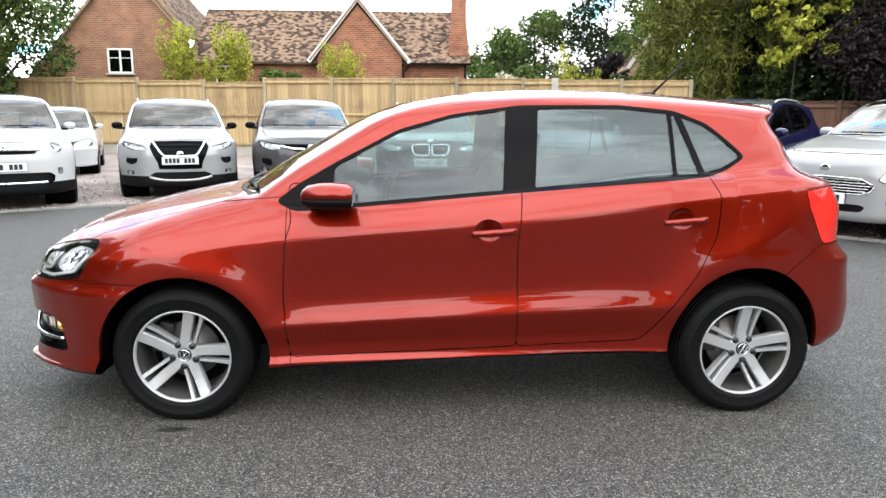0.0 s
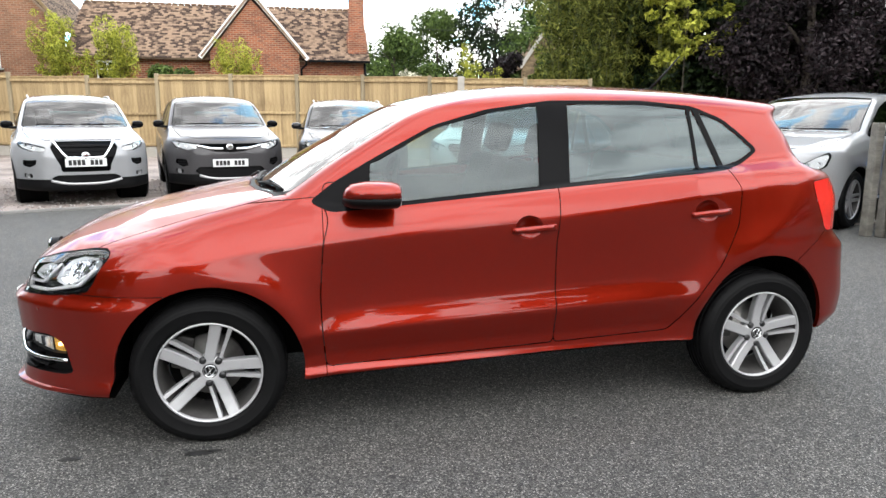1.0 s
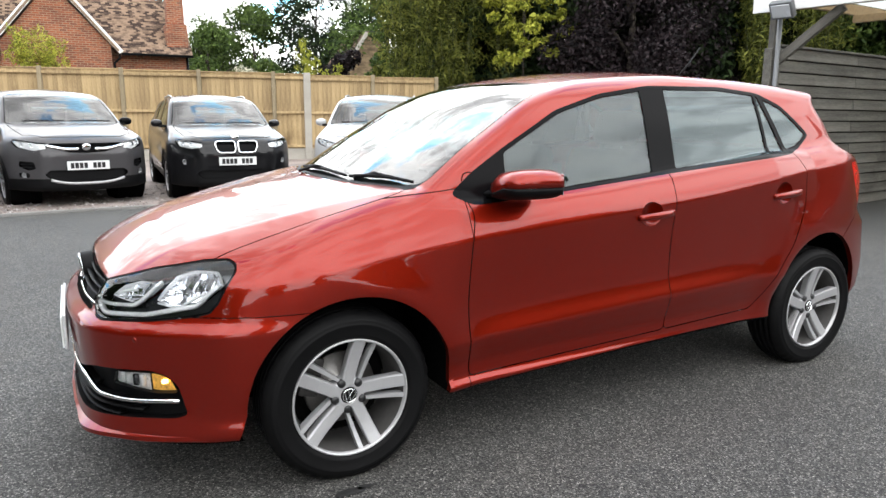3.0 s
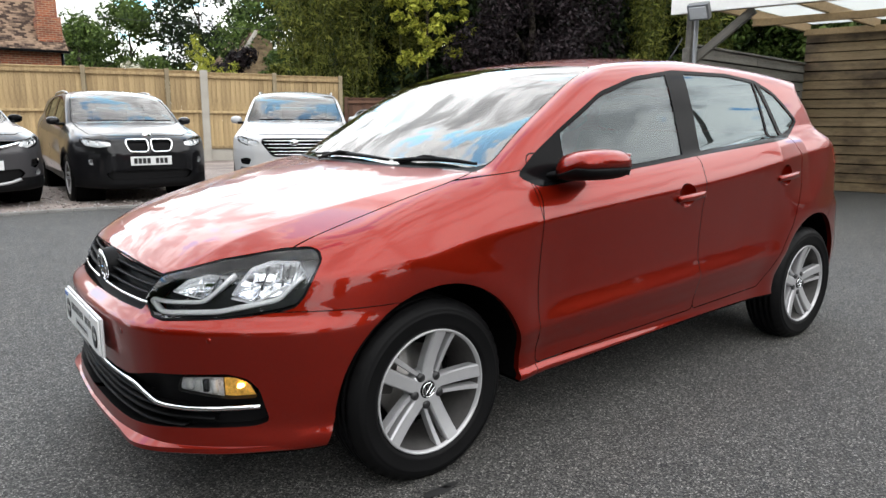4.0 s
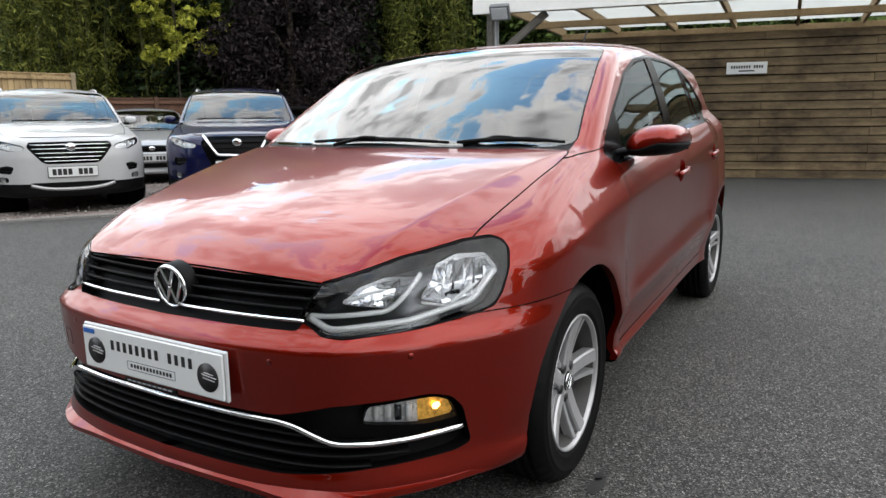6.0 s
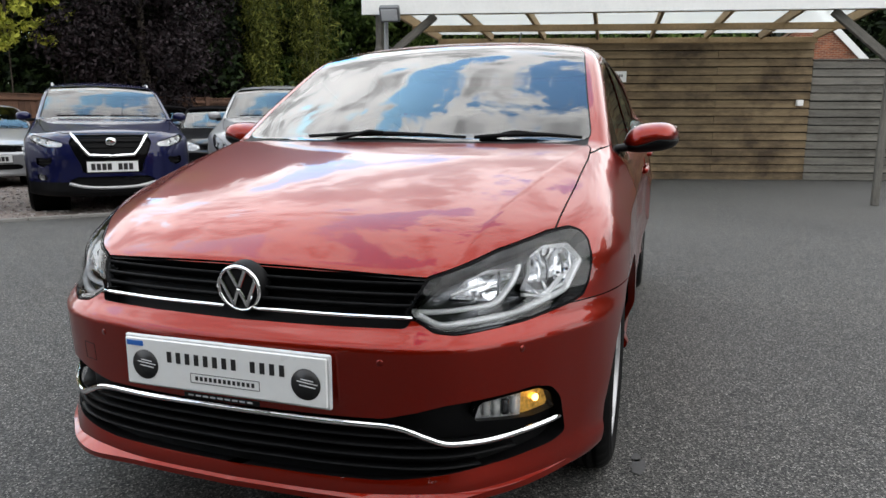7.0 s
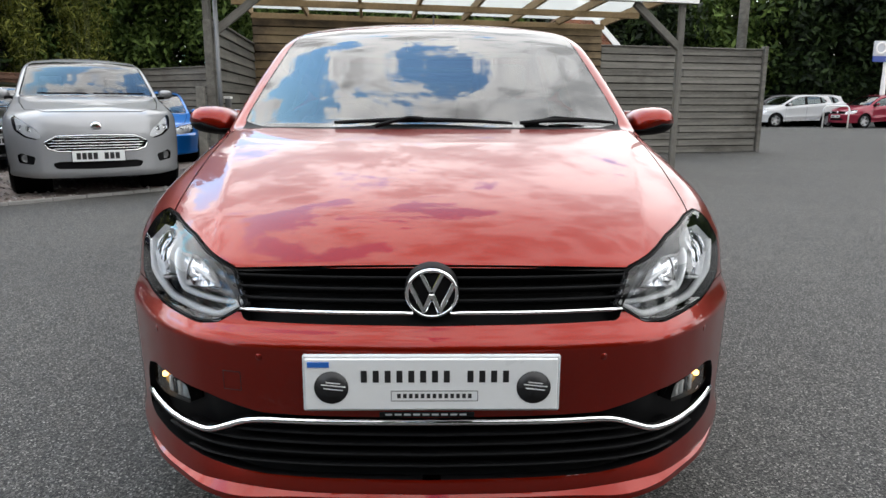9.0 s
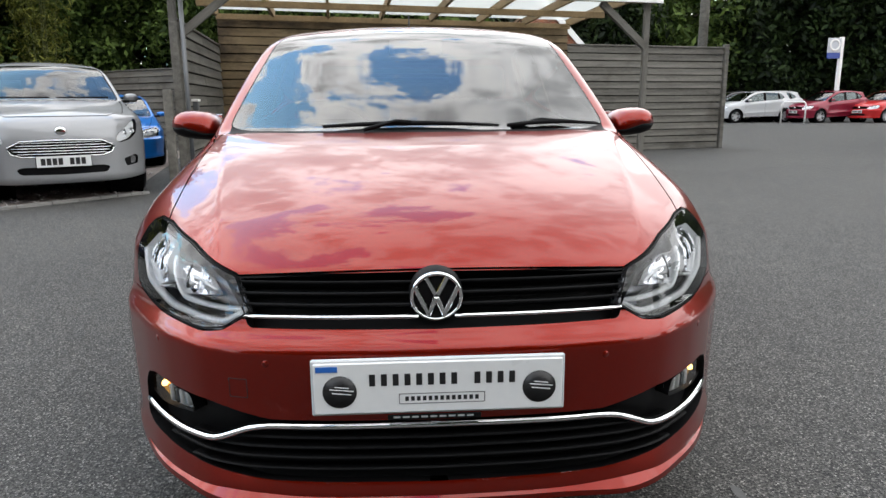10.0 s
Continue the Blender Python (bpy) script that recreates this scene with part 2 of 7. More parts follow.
def paint(name, base, metal=0.35, rough=0.38, flake=0.12, coat=0.9):
    """Lacquered car paint: a flaked base under a clear coat."""
    m, nt, b = nodes_of(name)
    n, l = nt.nodes, nt.links
    tc = n.new("ShaderNodeTexCoord")
    v = n.new("ShaderNodeTexVoronoi")
    v.inputs["Scale"].default_value = 900
    l.new(tc.outputs["Object"], v.inputs["Vector"])
    sp = n.new("ShaderNodeSeparateColor")
    l.new(v.outputs["Color"], sp.inputs[0])
    r = n.new("ShaderNodeValToRGB")
    r.color_ramp.elements[0].color = (*[c * (1 - flake) for c in base], 1)
    r.color_ramp.elements[1].color = (*[min(1, c * (1 + flake)) for c in base], 1)
    l.new(sp.outputs[0], r.inputs["Fac"])
    l.new(r.outputs["Color"], b.inputs["Base Color"])
    dust = n.new("ShaderNodeTexNoise")
    dust.inputs["Scale"].default_value, dust.inputs["Detail"].default_value = 7, 6
    l.new(tc.outputs["Object"], dust.inputs["Vector"])
    mr = n.new("ShaderNodeMapRange")
    mr.inputs["To Min"].default_value, mr.inputs["To Max"].default_value = 0.0, 0.012
    l.new(dust.outputs["Fac"], mr.inputs["Value"])
    l.new(mr.outputs[0], b.inputs["Coat Roughness"])
    b.inputs["Metallic"].default_value, b.inputs["Roughness"].default_value = metal, rough
    b.inputs["Coat Weight"].default_value = coat
    b.inputs["Coat IOR"].default_value = 1.44
    b.inputs["Specular IOR Level"].default_value = 0.1
    return m


M_ASPHALT = asphalt()
M_RED = paint("copper_red_paint", (0.195, 0.0078, 0.0016), metal=0.70, rough=0.33)
M_BLACK = surf("black_plastic", (0.0035, 0.0035, 0.004), 0.55, spec=0.14, var=0.2, bump=0.1, depth=0.001, fine=300)
M_GLOSSBLACK = surf("gloss_black", (0.004, 0.004, 0.0045), 0.14, spec=0.05, var=0.1, bump=0, rvar=0.03)
M_SHADOWGAP = surf("panel_gap", (0.006, 0.005, 0.005), 0.8, var=0.1, bump=0)
M_UNDER = surf("underbody", (0.004, 0.004, 0.004), 0.9, spec=0.0, var=0.3, bump=0.2)
M_RUBBER = surf("tyre_rubber", (0.0045, 0.0045, 0.0048), 0.5, spec=0.09, var=0.25, scale=9, fine=140, bump=0.12, depth=0.001)
M_ALLOY = surf("silver_alloy", (0.43, 0.43, 0.44), 0.32, metal=0.45, var=0.06, fine=300, bump=0.02, depth=0.0005)
M_CHROME = surf("chrome", (0.86, 0.87, 0.88), 0.07, metal=1.0, var=0.02, bump=0, rvar=0.03)
M_STEEL = surf("brake_steel", (0.28, 0.27, 0.26), 0.45, metal=0.9, var=0.2, fine=90)
M_IRON = surf("dark_iron", (0.05, 0.047, 0.045), 0.6, metal=0.5, var=0.3)
M_LENS = glass("lamp_lens", (0.96, 0.97, 0.98), 1.42)
M_WINDSCREEN = glass("windscreen_glass", (0.55, 0.63, 0.61), 1.85)
M_SIDEGLASS = glass("side_glass", (0.44, 0.57, 0.56), 1.64, sheen=(0.90, 0.98, 1.0))
M_PARKEDSCREEN = glass("parked_windscreen_glass", (0.50, 0.58, 0.57), 1.58)
M_PRIVACY = glass("privacy_glass", (0.20, 0.28, 0.29), 1.74, sheen=(0.86, 0.98, 1.0))
M_PLATE = surf("plate_white", (0.70, 0.71, 0.71), 0.3, var=0.03, bump=0.02)
M_PLATEBLUE = surf("plate_blue", (0.02, 0.12, 0.45), 0.35, var=0.05, bump=0)
M_INK = surf("print_black", (0.012, 0.012, 0.013), 0.4, var=0.1, bump=0)
M_CLOTH = surf("seat_cloth", (0.045, 0.046, 0.05), 0.9, var=0.25, fine=250, bump=0.4, depth=0.002)
M_DASH = surf("dash_plastic", (0.03, 0.031, 0.034), 0.6, var=0.15, fine=300, bump=0.2, depth=0.001)
M_REDLENS = surf("red_lamp", (0.62, 0.02, 0.015), 0.08, var=0.12, scale=20, bump=0, coat=1)
M_AMBER = surf("amber_reflector", (0.62, 0.33, 0.06), 0.2, metal=0.7, var=0.65, scale=60, fine=150, bump=0.4, depth=0.004)
# emission stands in for bulb light caught by the amber reflector
M_AMBER.node_tree.nodes["Principled BSDF"].inputs["Emission Color"].default_value = (1.0, 0.55, 0.12, 1)
M_AMBER.node_tree.nodes["Principled BSDF"].inputs["Emission Strength"].default_value = 0.9
M_AMBER.node_tree.links.new(M_AMBER.node_tree.nodes["Principled BSDF"].inputs["Base Color"].links[0].from_socket, M_AMBER.node_tree.nodes["Principled BSDF"].inputs["Emission Color"])
M_FILAMENT = glow("lit_bulb", (1.0, 0.62, 0.20), 9.0)
M_REFLECTOR = surf("lamp_reflector", (0.88, 0.89, 0.91), 0.08, metal=1.0, var=0.06, scale=30, bump=0, rvar=0.04)
# pale low-metal silver stands in for sky reflected in the fog lamp's chrome
M_FOGSILVER = surf("fog_reflector", (0.88, 0.89, 0.90), 0.28, metal=0.35, var=0.35, scale=45, fine=120, bump=0.3, depth=0.003)
M_LAMPDARK = surf("lamp_bowl", (0.085, 0.089, 0.097), 0.15, metal=0.7, var=0.2, bump=0)
M_LAMPSILVER = surf("lamp_silver", (0.92, 0.93, 0.94), 0.2, metal=0.15, var=0.04, bump=0)
M_GRAVEL = surf("gravel", (0.17, 0.135, 0.115), 0.95, var=0.5, scale=1.2, fine=38, bump=0.9, depth=0.03, second=(0.26, 0.22, 0.2))
M_PEBBLE = surf("pebbles", (0.24, 0.20, 0.18), 0.85, var=0.3, island=0.7, second=(0.30, 0.28, 0.27), bump=0.2)
M_KERB = surf("concrete_kerb", (0.20, 0.195, 0.185), 0.9, var=0.25, scale=3, fine=90, bump=0.35)
M_CONCRETE = surf("concrete", (0.36, 0.34, 0.30), 0.9, var=0.22, scale=2.5, fine=70, bump=0.3)
M_FENCEWOOD = surf("fence_wood", (0.22, 0.150, 0.074), 0.8, var=0.25, scale=1.4, fine=16, stretch=(9, 9, 0.8), piece=0.2, bump=0.4,
                   second=(0.38, 0.280, 0.145))
M_GREYWOOD = surf("weathered_wood", (0.066, 0.061, 0.052), 0.85, var=0.35, scale=1.3, fine=14, stretch=(0.8, 8, 10), piece=0.14, bump=0.5,
                  second=(0.125, 0.118, 0.103))
M_BROWNWOOD = surf("cladding_wood", (0.098, 0.066, 0.033), 0.8, var=0.3, scale=1.0, fine=14, stretch=(0.7, 8, 10), piece=0.14, bump=0.5,
                   second=(0.170, 0.122, 0.066))


def stained(m, scale, lo, squeeze=(1, 1, 1), dark=(0.35, 0.31, 0.27)):
    """Dark weather stains that run across the pieces."""
    nt = m.node_tree
    n, l = nt.nodes, nt.links
    b = n["Principled BSDF"]
    src = b.inputs["Base Color"].links[0].from_socket
    geo, mp, ns, rp, mul = (n.new("ShaderNode" + k) for k in ("NewGeometry", "Mapping", "TexNoise", "ValToRGB", "Mix"))
    mp.inputs["Scale"].default_value = squeeze
    l.new(geo.outputs["Position"], mp.inputs["Vector"])
    ns.inputs["Scale"].default_value, ns.inputs["Detail"].default_value, ns.inputs["Roughness"].default_value = scale, 6, 0.62
    l.new(mp.outputs[0], ns.inputs["Vector"])
    rp.color_ramp.elements[0].position, rp.color_ramp.elements[1].position = lo, lo + 0.22
    rp.color_ramp.elements[0].color, rp.color_ramp.elements[1].color = (*dark, 1), (1.12, 1.12, 1.12, 1)
    l.new(ns.outputs["Fac"], rp.inputs["Fac"])
    mul.data_type, mul.blend_type = "RGBA", "MULTIPLY"
    mul.inputs["Factor"].default_value = 1
    l.new(src, mul.inputs["A"])
    l.new(rp.outputs["Color"], mul.inputs["B"])
    l.new(mul.outputs["Result"], b.inputs["Base Color"])


stained(M_BROWNWOOD, 1.5, 0.34, (1, 1, 1.5))
stained(M_GREYWOOD, 1.1, 0.26, (1, 1, 1.6), (0.5, 0.48, 0.45))
stained(M_FENCEWOOD, 1.6, 0.24, (1, 1, .6), (0.6, 0.55, 0.5))
M_DARKFENCE = surf("dark_fence_wood", (0.10, 0.05, 0.03), 0.85, var=0.3, scale=2, fine=20, piece=0.4, bump=0.4)
M_TIMBER = surf("rafter_timber", (0.25, 0.17, 0.085), 0.8, var=0.3, scale=2, fine=25, bump=0.35, piece=0.3)
M_WHITEPAINT = surf("white_paint", (0.78, 0.78, 0.76), 0.5, var=0.07, scale=2, fine=30, bump=0.1)
M_BRICK = brickwork("orange_brick", (0.31, 0.088, 0.036), (0.15, 0.042, 0.024), (0.30, 0.21, 0.14))
M_BRICK2 = brickwork("brown_brick", (0.26, 0.105, 0.052), (0.17, 0.066, 0.034), (0.27, 0.20, 0.14))
M_TILE = surf("clay_roof_tile", (0.085, 0.050, 0.036), 0.85, var=0.45, scale=0.9, fine=14, island=0.9, second=(0.21, 0.145, 0.10), bump=0.4, depth=0.02)
M_BARK = surf("bark", (0.045, 0.035, 0.026), 0.95, var=0.35, scale=4, fine=30, stretch=(3, 3, 0.6), bump=0.8, depth=0.02)


def leafmat(name, base, second, trans=0.25):
    m = surf(name, base, 0.55, var=0.30, scale=0.7, fine=6, bump=0, island=0.75, second=second, spec=0.14)
    nt = m.node_tree
    b = nt.nodes["Principled BSDF"]
    tl = nt.nodes.new("ShaderNodeBsdfTranslucent")
    mx = nt.nodes.new("ShaderNodeMixShader")
    mx.inputs[0].default_value = trans
    nt.links.new(b.inputs["Base Color"].links[0].from_socket, tl.inputs["Color"])
    nt.links.new(b.outputs[0], mx.inputs[1])
    nt.links.new(tl.outputs[0], mx.inputs[2])
    nt.links.new(mx.outputs[0], nt.nodes["Material Output"].inputs["Surface"])
    return m


M_LEAF = leafmat("green_leaves", (0.036, 0.066, 0.015), (0.085, 0.125, 0.03))
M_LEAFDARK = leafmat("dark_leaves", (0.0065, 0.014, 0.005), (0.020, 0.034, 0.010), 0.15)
M_LEAFYEL = leafmat("yellow_leaves", (0.22, 0.25, 0.030), (0.40, 0.41, 0.07), 0.4)
M_LEAFBAMBOO = leafmat("bamboo_leaves", (0.050, 0.072, 0.014), (0.175, 0.185, 0.040), 0.35)
M_CANE = surf("bamboo_cane", (0.10, 0.11, 0.03), 0.5, var=0.3)
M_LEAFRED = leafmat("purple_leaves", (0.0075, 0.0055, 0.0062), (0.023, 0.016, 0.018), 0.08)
M_BLOSSOM = leafmat("pale_blossom", (0.30, 0.30, 0.20), (0.52, 0.50, 0.40))


# ---- mesh tools ----
def mesh_from(name, v, f, mat=None, smooth=False, normals=None):
    me = bpy.data.meshes.new(name)
    v = np.asarray(v, dtype=np.float64).reshape(-1, 3)
    if isinstance(f, np.ndarray) and f.ndim == 2:
        k, n = f.shape[1], len(f)
        me.vertices.add(len(v))
        me.vertices.foreach_set("co", v.astype(np.float32).ravel())
        me.loops.add(n * k)
        me.loops.foreach_set("vertex_index", f.astype(np.int32).ravel())
        me.polygons.add(n)
        me.polygons.foreach_set("loop_start", np.arange(0, n * k, k, dtype=np.int32))
        me.update(calc_edges=True)
    else:
        me.from_pydata([tuple(p) for p in v], [], [tuple(int(i) for i in q) for q in f])
        me.update()
    if smooth or normals is not None:
        me.polygons.foreach_set("use_smooth", np.ones(len(me.polygons), dtype=bool))
    if normals is not None:
        me.normals_split_custom_set_from_vertices([tuple(n) for n in normals])
    if mat:
        me.materials.append(mat)
    return me


def put(name, me, parent=None, m=None, label=""):
    ob = new(name, me)
    ob.parent = parent
    if m is not None:
        ob.matrix_basis = m
    return tagged(ob, label)


def part(name, bm, material, parent, label="", smooth=False, m=None):
    me = bpy.data.meshes.new(name)
    bm.to_mesh(me)
    bm.free()
    if smooth:
        me.polygons.foreach_set("use_smooth", np.ones(len(me.polygons), dtype=bool))
    me.materials.append(material)
    return put(name, me, parent, m, label)


def thing(name, m, label, category, group="", kind=""):
    ob = new(name)
    ob.empty_display_size = 0.1
    ob.matrix_basis = m
    return tagged(ob, label, category, group, kind)


def box_bm(sx, sy, sz, at=(0, 0, 0), bevel=0.0, seg=1, bm=None, turn=None):
    own = bm is None
    b = bmesh.new()
    bmesh.ops.create_cube(b, size=1, matrix=Matrix.Diagonal((sx, sy, sz, 1)))
    if bevel:
        bmesh.ops.bevel(b, geom=b.edges[:], offset=bevel, segments=seg, affect="EDGES", profile=0.6)
    mm = Matrix.Translation(at) @ (turn or Matrix())
    bmesh.ops.transform(b, matrix=mm, verts=b.verts)
    if own:
        return b
    tmp = bpy.data.meshes.new("tmp")
    b.to_mesh(tmp)
    b.free()
    bm.from_mesh(tmp)
    bpy.data.meshes.remove(tmp)
    return bm


_boxes = {}


def box_mesh(sx, sy, sz, mat, bevel=0.004):
    key = (round(sx, 4), round(sy, 4), round(sz, 4), mat.name, bevel)
    if key not in _boxes:
        b = box_bm(sx, sy, sz, bevel=bevel)
        me = bpy.data.meshes.new("piece")
        b.to_mesh(me)
        b.free()
        me.materials.append(mat)
        _boxes[key] = me
    return _boxes[key]


def beam(name, a, b, w, h, mat, parent, label="", bevel=0.006, up=(0, 0, 1)):
    """A squared timber from a to b, w across and h deep."""
    a, b = Vector(a), Vector(b)
    d = b - a
    x = d.normalized()
    u = Vector(up)
    y = u.cross(x)
    y = y.normalized() if y.length > 1e-4 else Vector((0, 1, 0))
    z = x.cross(y)
    m = Matrix((x, y, z)).transposed().to_4x4()
    m.translation = (a + b) / 2
    return put(name, box_mesh(d.length, w, h, mat, bevel), parent, m, label)


def lathe(profile, n=48, cap=False):
    """Verts and quads of a profile of (radius, height) turned round z."""
    v, f = [], []
    k = len(profile)
    for i in range(n):
        a = 2 * math.pi * i / n
        v += [(r * math.cos(a), r * math.sin(a), h) for r, h in profile]
    for i in range(n):
        j = (i + 1) % n
        for q in range(k - 1):
            f.append((i * k + q, j * k + q, j * k + q + 1, i * k + q + 1))
    return np.array(v), np.array(f)


def tube(points, r, mat, name, parent, label="", res=3, cyclic=False, flat=None):
    """A swept round bar through the points, as a mesh."""
    pts = [Vector(p) for p in points]
    n = 4 + 2 * res
    v, f = [], []
    L = len(pts)
    ref = Vector((0, 0, 1))
    for i, p in enumerate(pts):
        t = (pts[(i + 1) % L] - pts[i - 1]) if cyclic else (pts[min(i + 1, L - 1)] - pts[max(i - 1, 0)])
        t.normalize()
        a = ref.cross(t)
        a = a.normalized() if a.length > 0.05 else Vector((1, 0, 0))
        b = t.cross(a)
        rr = r[i] if isinstance(r, (list, tuple)) else r
        for k in range(n):
            c, s = math.cos(2 * math.pi * k / n), math.sin(2 * math.pi * k / n)
            v.append(p + a * (c * rr * (flat[0] if flat else 1)) + b * (s * rr * (flat[1] if flat else 1)))
    for i in range(L if cyclic else L - 1):
        j = (i + 1) % L
        for k in range(n):
            q = (k + 1) % n
            f.append((i * n + k, i * n + q, j * n + q, j * n + k))
    if not cyclic:
        f.append(tuple(range(n))[::-1])
        f.append(tuple(range((L - 1) * n, L * n)))
    me = mesh_from(name, np.array([tuple(p) for p in v]), f, mat, smooth=True)
    return put(name, me, parent, None, label)


def prism(outline, depth, bevel=0.0):
    """A flat outline in x, y drawn out by depth along z (from 0 down to -depth), front edge softened."""
    bm = bmesh.new()
    vs = [bm.verts.new((x, y, 0)) for x, y in outline]
    face = bm.faces.new(vs)
    r = bmesh.ops.extrude_face_region(bm, geom=[face])
    up = [g for g in r["geom"] if isinstance(g, bmesh.types.BMVert)]
    bmesh.ops.translate(bm, verts=up, vec=(0, 0, -depth))
    bmesh.ops.recalc_face_normals(bm, faces=bm.faces)
    if bevel:
        es = [e for e in bm.edges if all(abs(v.co.z) < 1e-6 for v in e.verts)]
        bmesh.ops.bevel(bm, geom=es, offset=bevel, segments=2, affect="EDGES", profile=0.6)
    return bm


def fillet(pts, r=0.02, n=4):
    """The outline with its corners rounded."""
    out = []
    P = [np.array(p, float) for p in pts]
    for i, p in enumerate(P):
        a, b = P[i - 1] - p, P[(i + 1) % len(P)] - p
        la, lb = np.linalg.norm(a), np.linalg.norm(b)
        ra, rb = min(r, la * 0.45), min(r, lb * 0.45)
        s, e = p + a / la * ra, p + b / lb * rb
        for k in range(n + 1):
            t = k / n
            out.append((1 - t) ** 2 * s + 2 * t * (1 - t) * p + t * t * e)
    return np.array(out)


def poly_dist(px, py, poly):
    """Signed distance to a closed outline, negative inside."""
    d = np.full(px.shape, 1e9)
    s = np.ones(px.shape)
    n = len(poly)
    for i in range(n):
        ax, ay = poly[i]
        bx, by = poly[i - 1]
        ex, ey = bx - ax, by - ay
        wx, wy = px - ax, py - ay
        t = np.clip((wx * ex + wy * ey) / (ex * ex + ey * ey + 1e-12), 0, 1)
        d = np.minimum(d, (wx - ex * t) ** 2 + (wy - ey * t) ** 2)
        c1, c2, c3 = py >= ay, py < by, ex * wy > ey * wx
        flip = (c1 & c2 & c3) | (~c1 & ~c2 & ~c3)
        s = np.where(flip, -s, s)
    return s * np.sqrt(d)


def curve1(xs, ys):
    """A smooth curve through (x, y), without overshoot."""
    xs, ys = np.array(xs, float), np.array(ys, float)
    h = np.diff(xs)
    m = np.diff(ys) / h
    d = np.zeros(len(xs))
    d[0], d[-1] = m[0], m[-1]
    for i in range(1, len(xs) - 1):
        if m[i - 1] * m[i] > 0:
            w1, w2 = 2 * h[i] + h[i - 1], h[i] + 2 * h[i - 1]
            d[i] = (w1 + w2) / (w1 / m[i - 1] + w2 / m[i])
    X = np.linspace(xs[0], xs[-1], 1600)
    k = np.clip(np.searchsorted(xs, X, side="right") - 1, 0, len(xs) - 2)
    t = (X - xs[k]) / h[k]
    Y = ((2 * t ** 3 - 3 * t ** 2 + 1) * ys[k] + (t ** 3 - 2 * t ** 2 + t) * h[k] * d[k]
         + (-2 * t ** 3 + 3 * t ** 2) * ys[k + 1] + (t ** 3 - t ** 2) * h[k] * d[k + 1])
    return lambda q: np.interp(q, X, Y)


def smax(a, b, k):
    h = np.clip(0.5 + 0.5 * (a - b) / k, 0, 1)
    return b + (a - b) * h + k * h * (1 - h)


def skin(field, lo, hi, step):
    """The zero surface of field(x, y, z) over y >= 0, as vertices and triangles (surface nets, pulled onto the surface)."""
    xs = np.arange(lo[0], hi[0] + step, step)
    ys = np.arange(-1.5 * step, hi[1] + step, step)
    zs = np.arange(lo[2], hi[2] + step, step)
    X, Y, Z = np.meshgrid(xs, ys, zs, indexing="ij")
    F = field(X, np.abs(Y), Z)
    S = F < 0
    nx, ny, nz = F.shape
    cnt = np.zeros((nx - 1, ny - 1, nz - 1), np.int8)
    for a in (0, 1):
        for b in (0, 1):
            for c in (0, 1):
                cnt += S[a:nx - 1 + a, b:ny - 1 + b, c:nz - 1 + c]
    act = (cnt > 0) & (cnt < 8)
    idx = np.full(act.shape, -1, np.int64)
    ci = np.argwhere(act)
    idx[act] = np.arange(len(ci))
    acc, num = np.zeros((len(ci), 3)), np.zeros(len(ci))
    corner = [np.array(c) for c in ((0, 0, 0), (1, 0, 0), (0, 1, 0), (1, 1, 0), (0, 0, 1), (1, 0, 1), (0, 1, 1), (1, 1, 1))]
    vals = [F[tuple((ci + c).T)] for c in corner]
    for i in range(8):
        for j in range(i + 1, 8):
            if np.abs(corner[i] - corner[j]).sum() != 1:
                continue
            fa, fb = vals[i], vals[j]
            x = (fa < 0) != (fb < 0)
            t = np.where(x, fa / np.where(x, fa - fb, 1), 0)
            p = corner[i] + t[:, None] * (corner[j] - corner[i])
            acc += np.where(x[:, None], p, 0)
            num += x
    V = (ci + acc / num[:, None]) * step + np.array([xs[0], ys[0], zs[0]])
    quads = []
    for ax in range(3):
        o = [0, 1, 2]
        o.remove(ax)
        sl0, sl1 = [slice(None)] * 3, [slice(None)] * 3
        sl0[ax], sl1[ax] = slice(0, -1), slice(1, None)
        e = np.argwhere(S[tuple(sl0)] != S[tuple(sl1)])
        ok = np.all(e[:, o] > 0, axis=1) & np.all(e[:, o] < np.array(act.shape)[o], axis=1) & (e[:, ax] < act.shape[ax])
        e = e[ok]
        c = []
        for da, db in ((1, 1), (0, 1), (0, 0), (1, 0)):
            q = e.copy()
            q[:, o[0]] -= da
            q[:, o[1]] -= db
            c.append(idx[tuple(q.T)])
        quads.append(np.stack(c, 1))
    Q = np.concatenate(quads)
    Q = Q[(Q >= 0).all(1)]
    for _ in range(4):
        V = pull(field, V)
    V[np.abs(V[:, 1]) < 0.3 * step, 1] = 0
    cy = V[Q][:, :, 1].mean(1)
    Q = Q[cy > 1e-4]
    V[:, 1] = np.maximum(V[:, 1], 0)
    T = np.concatenate([Q[:, [0, 1, 2]], Q[:, [0, 2, 3]]])
    n = np.cross(V[T[:, 1]] - V[T[:, 0]], V[T[:, 2]] - V[T[:, 0]])
    g = slope(field, V[T].mean(1))
    bad = (n * g).sum(1) < 0
    T[bad] = T[bad][:, ::-1]
    return tidy(V, T)


def tidy(V, T):
    used = np.unique(T)
    remap = np.full(len(V), -1, np.int64)
    remap[used] = np.arange(len(used))
    return V[used], remap[T]


def slope(field, V, e=0.003):
    g = np.empty_like(V)
    for k in range(3):
        d = np.zeros(3)
        d[k] = e
        a, b = V + d, V - d
        g[:, k] = (field(a[:, 0], np.abs(a[:, 1]), a[:, 2]) - field(b[:, 0], np.abs(b[:, 1]), b[:, 2])) / (2 * e)
    return g


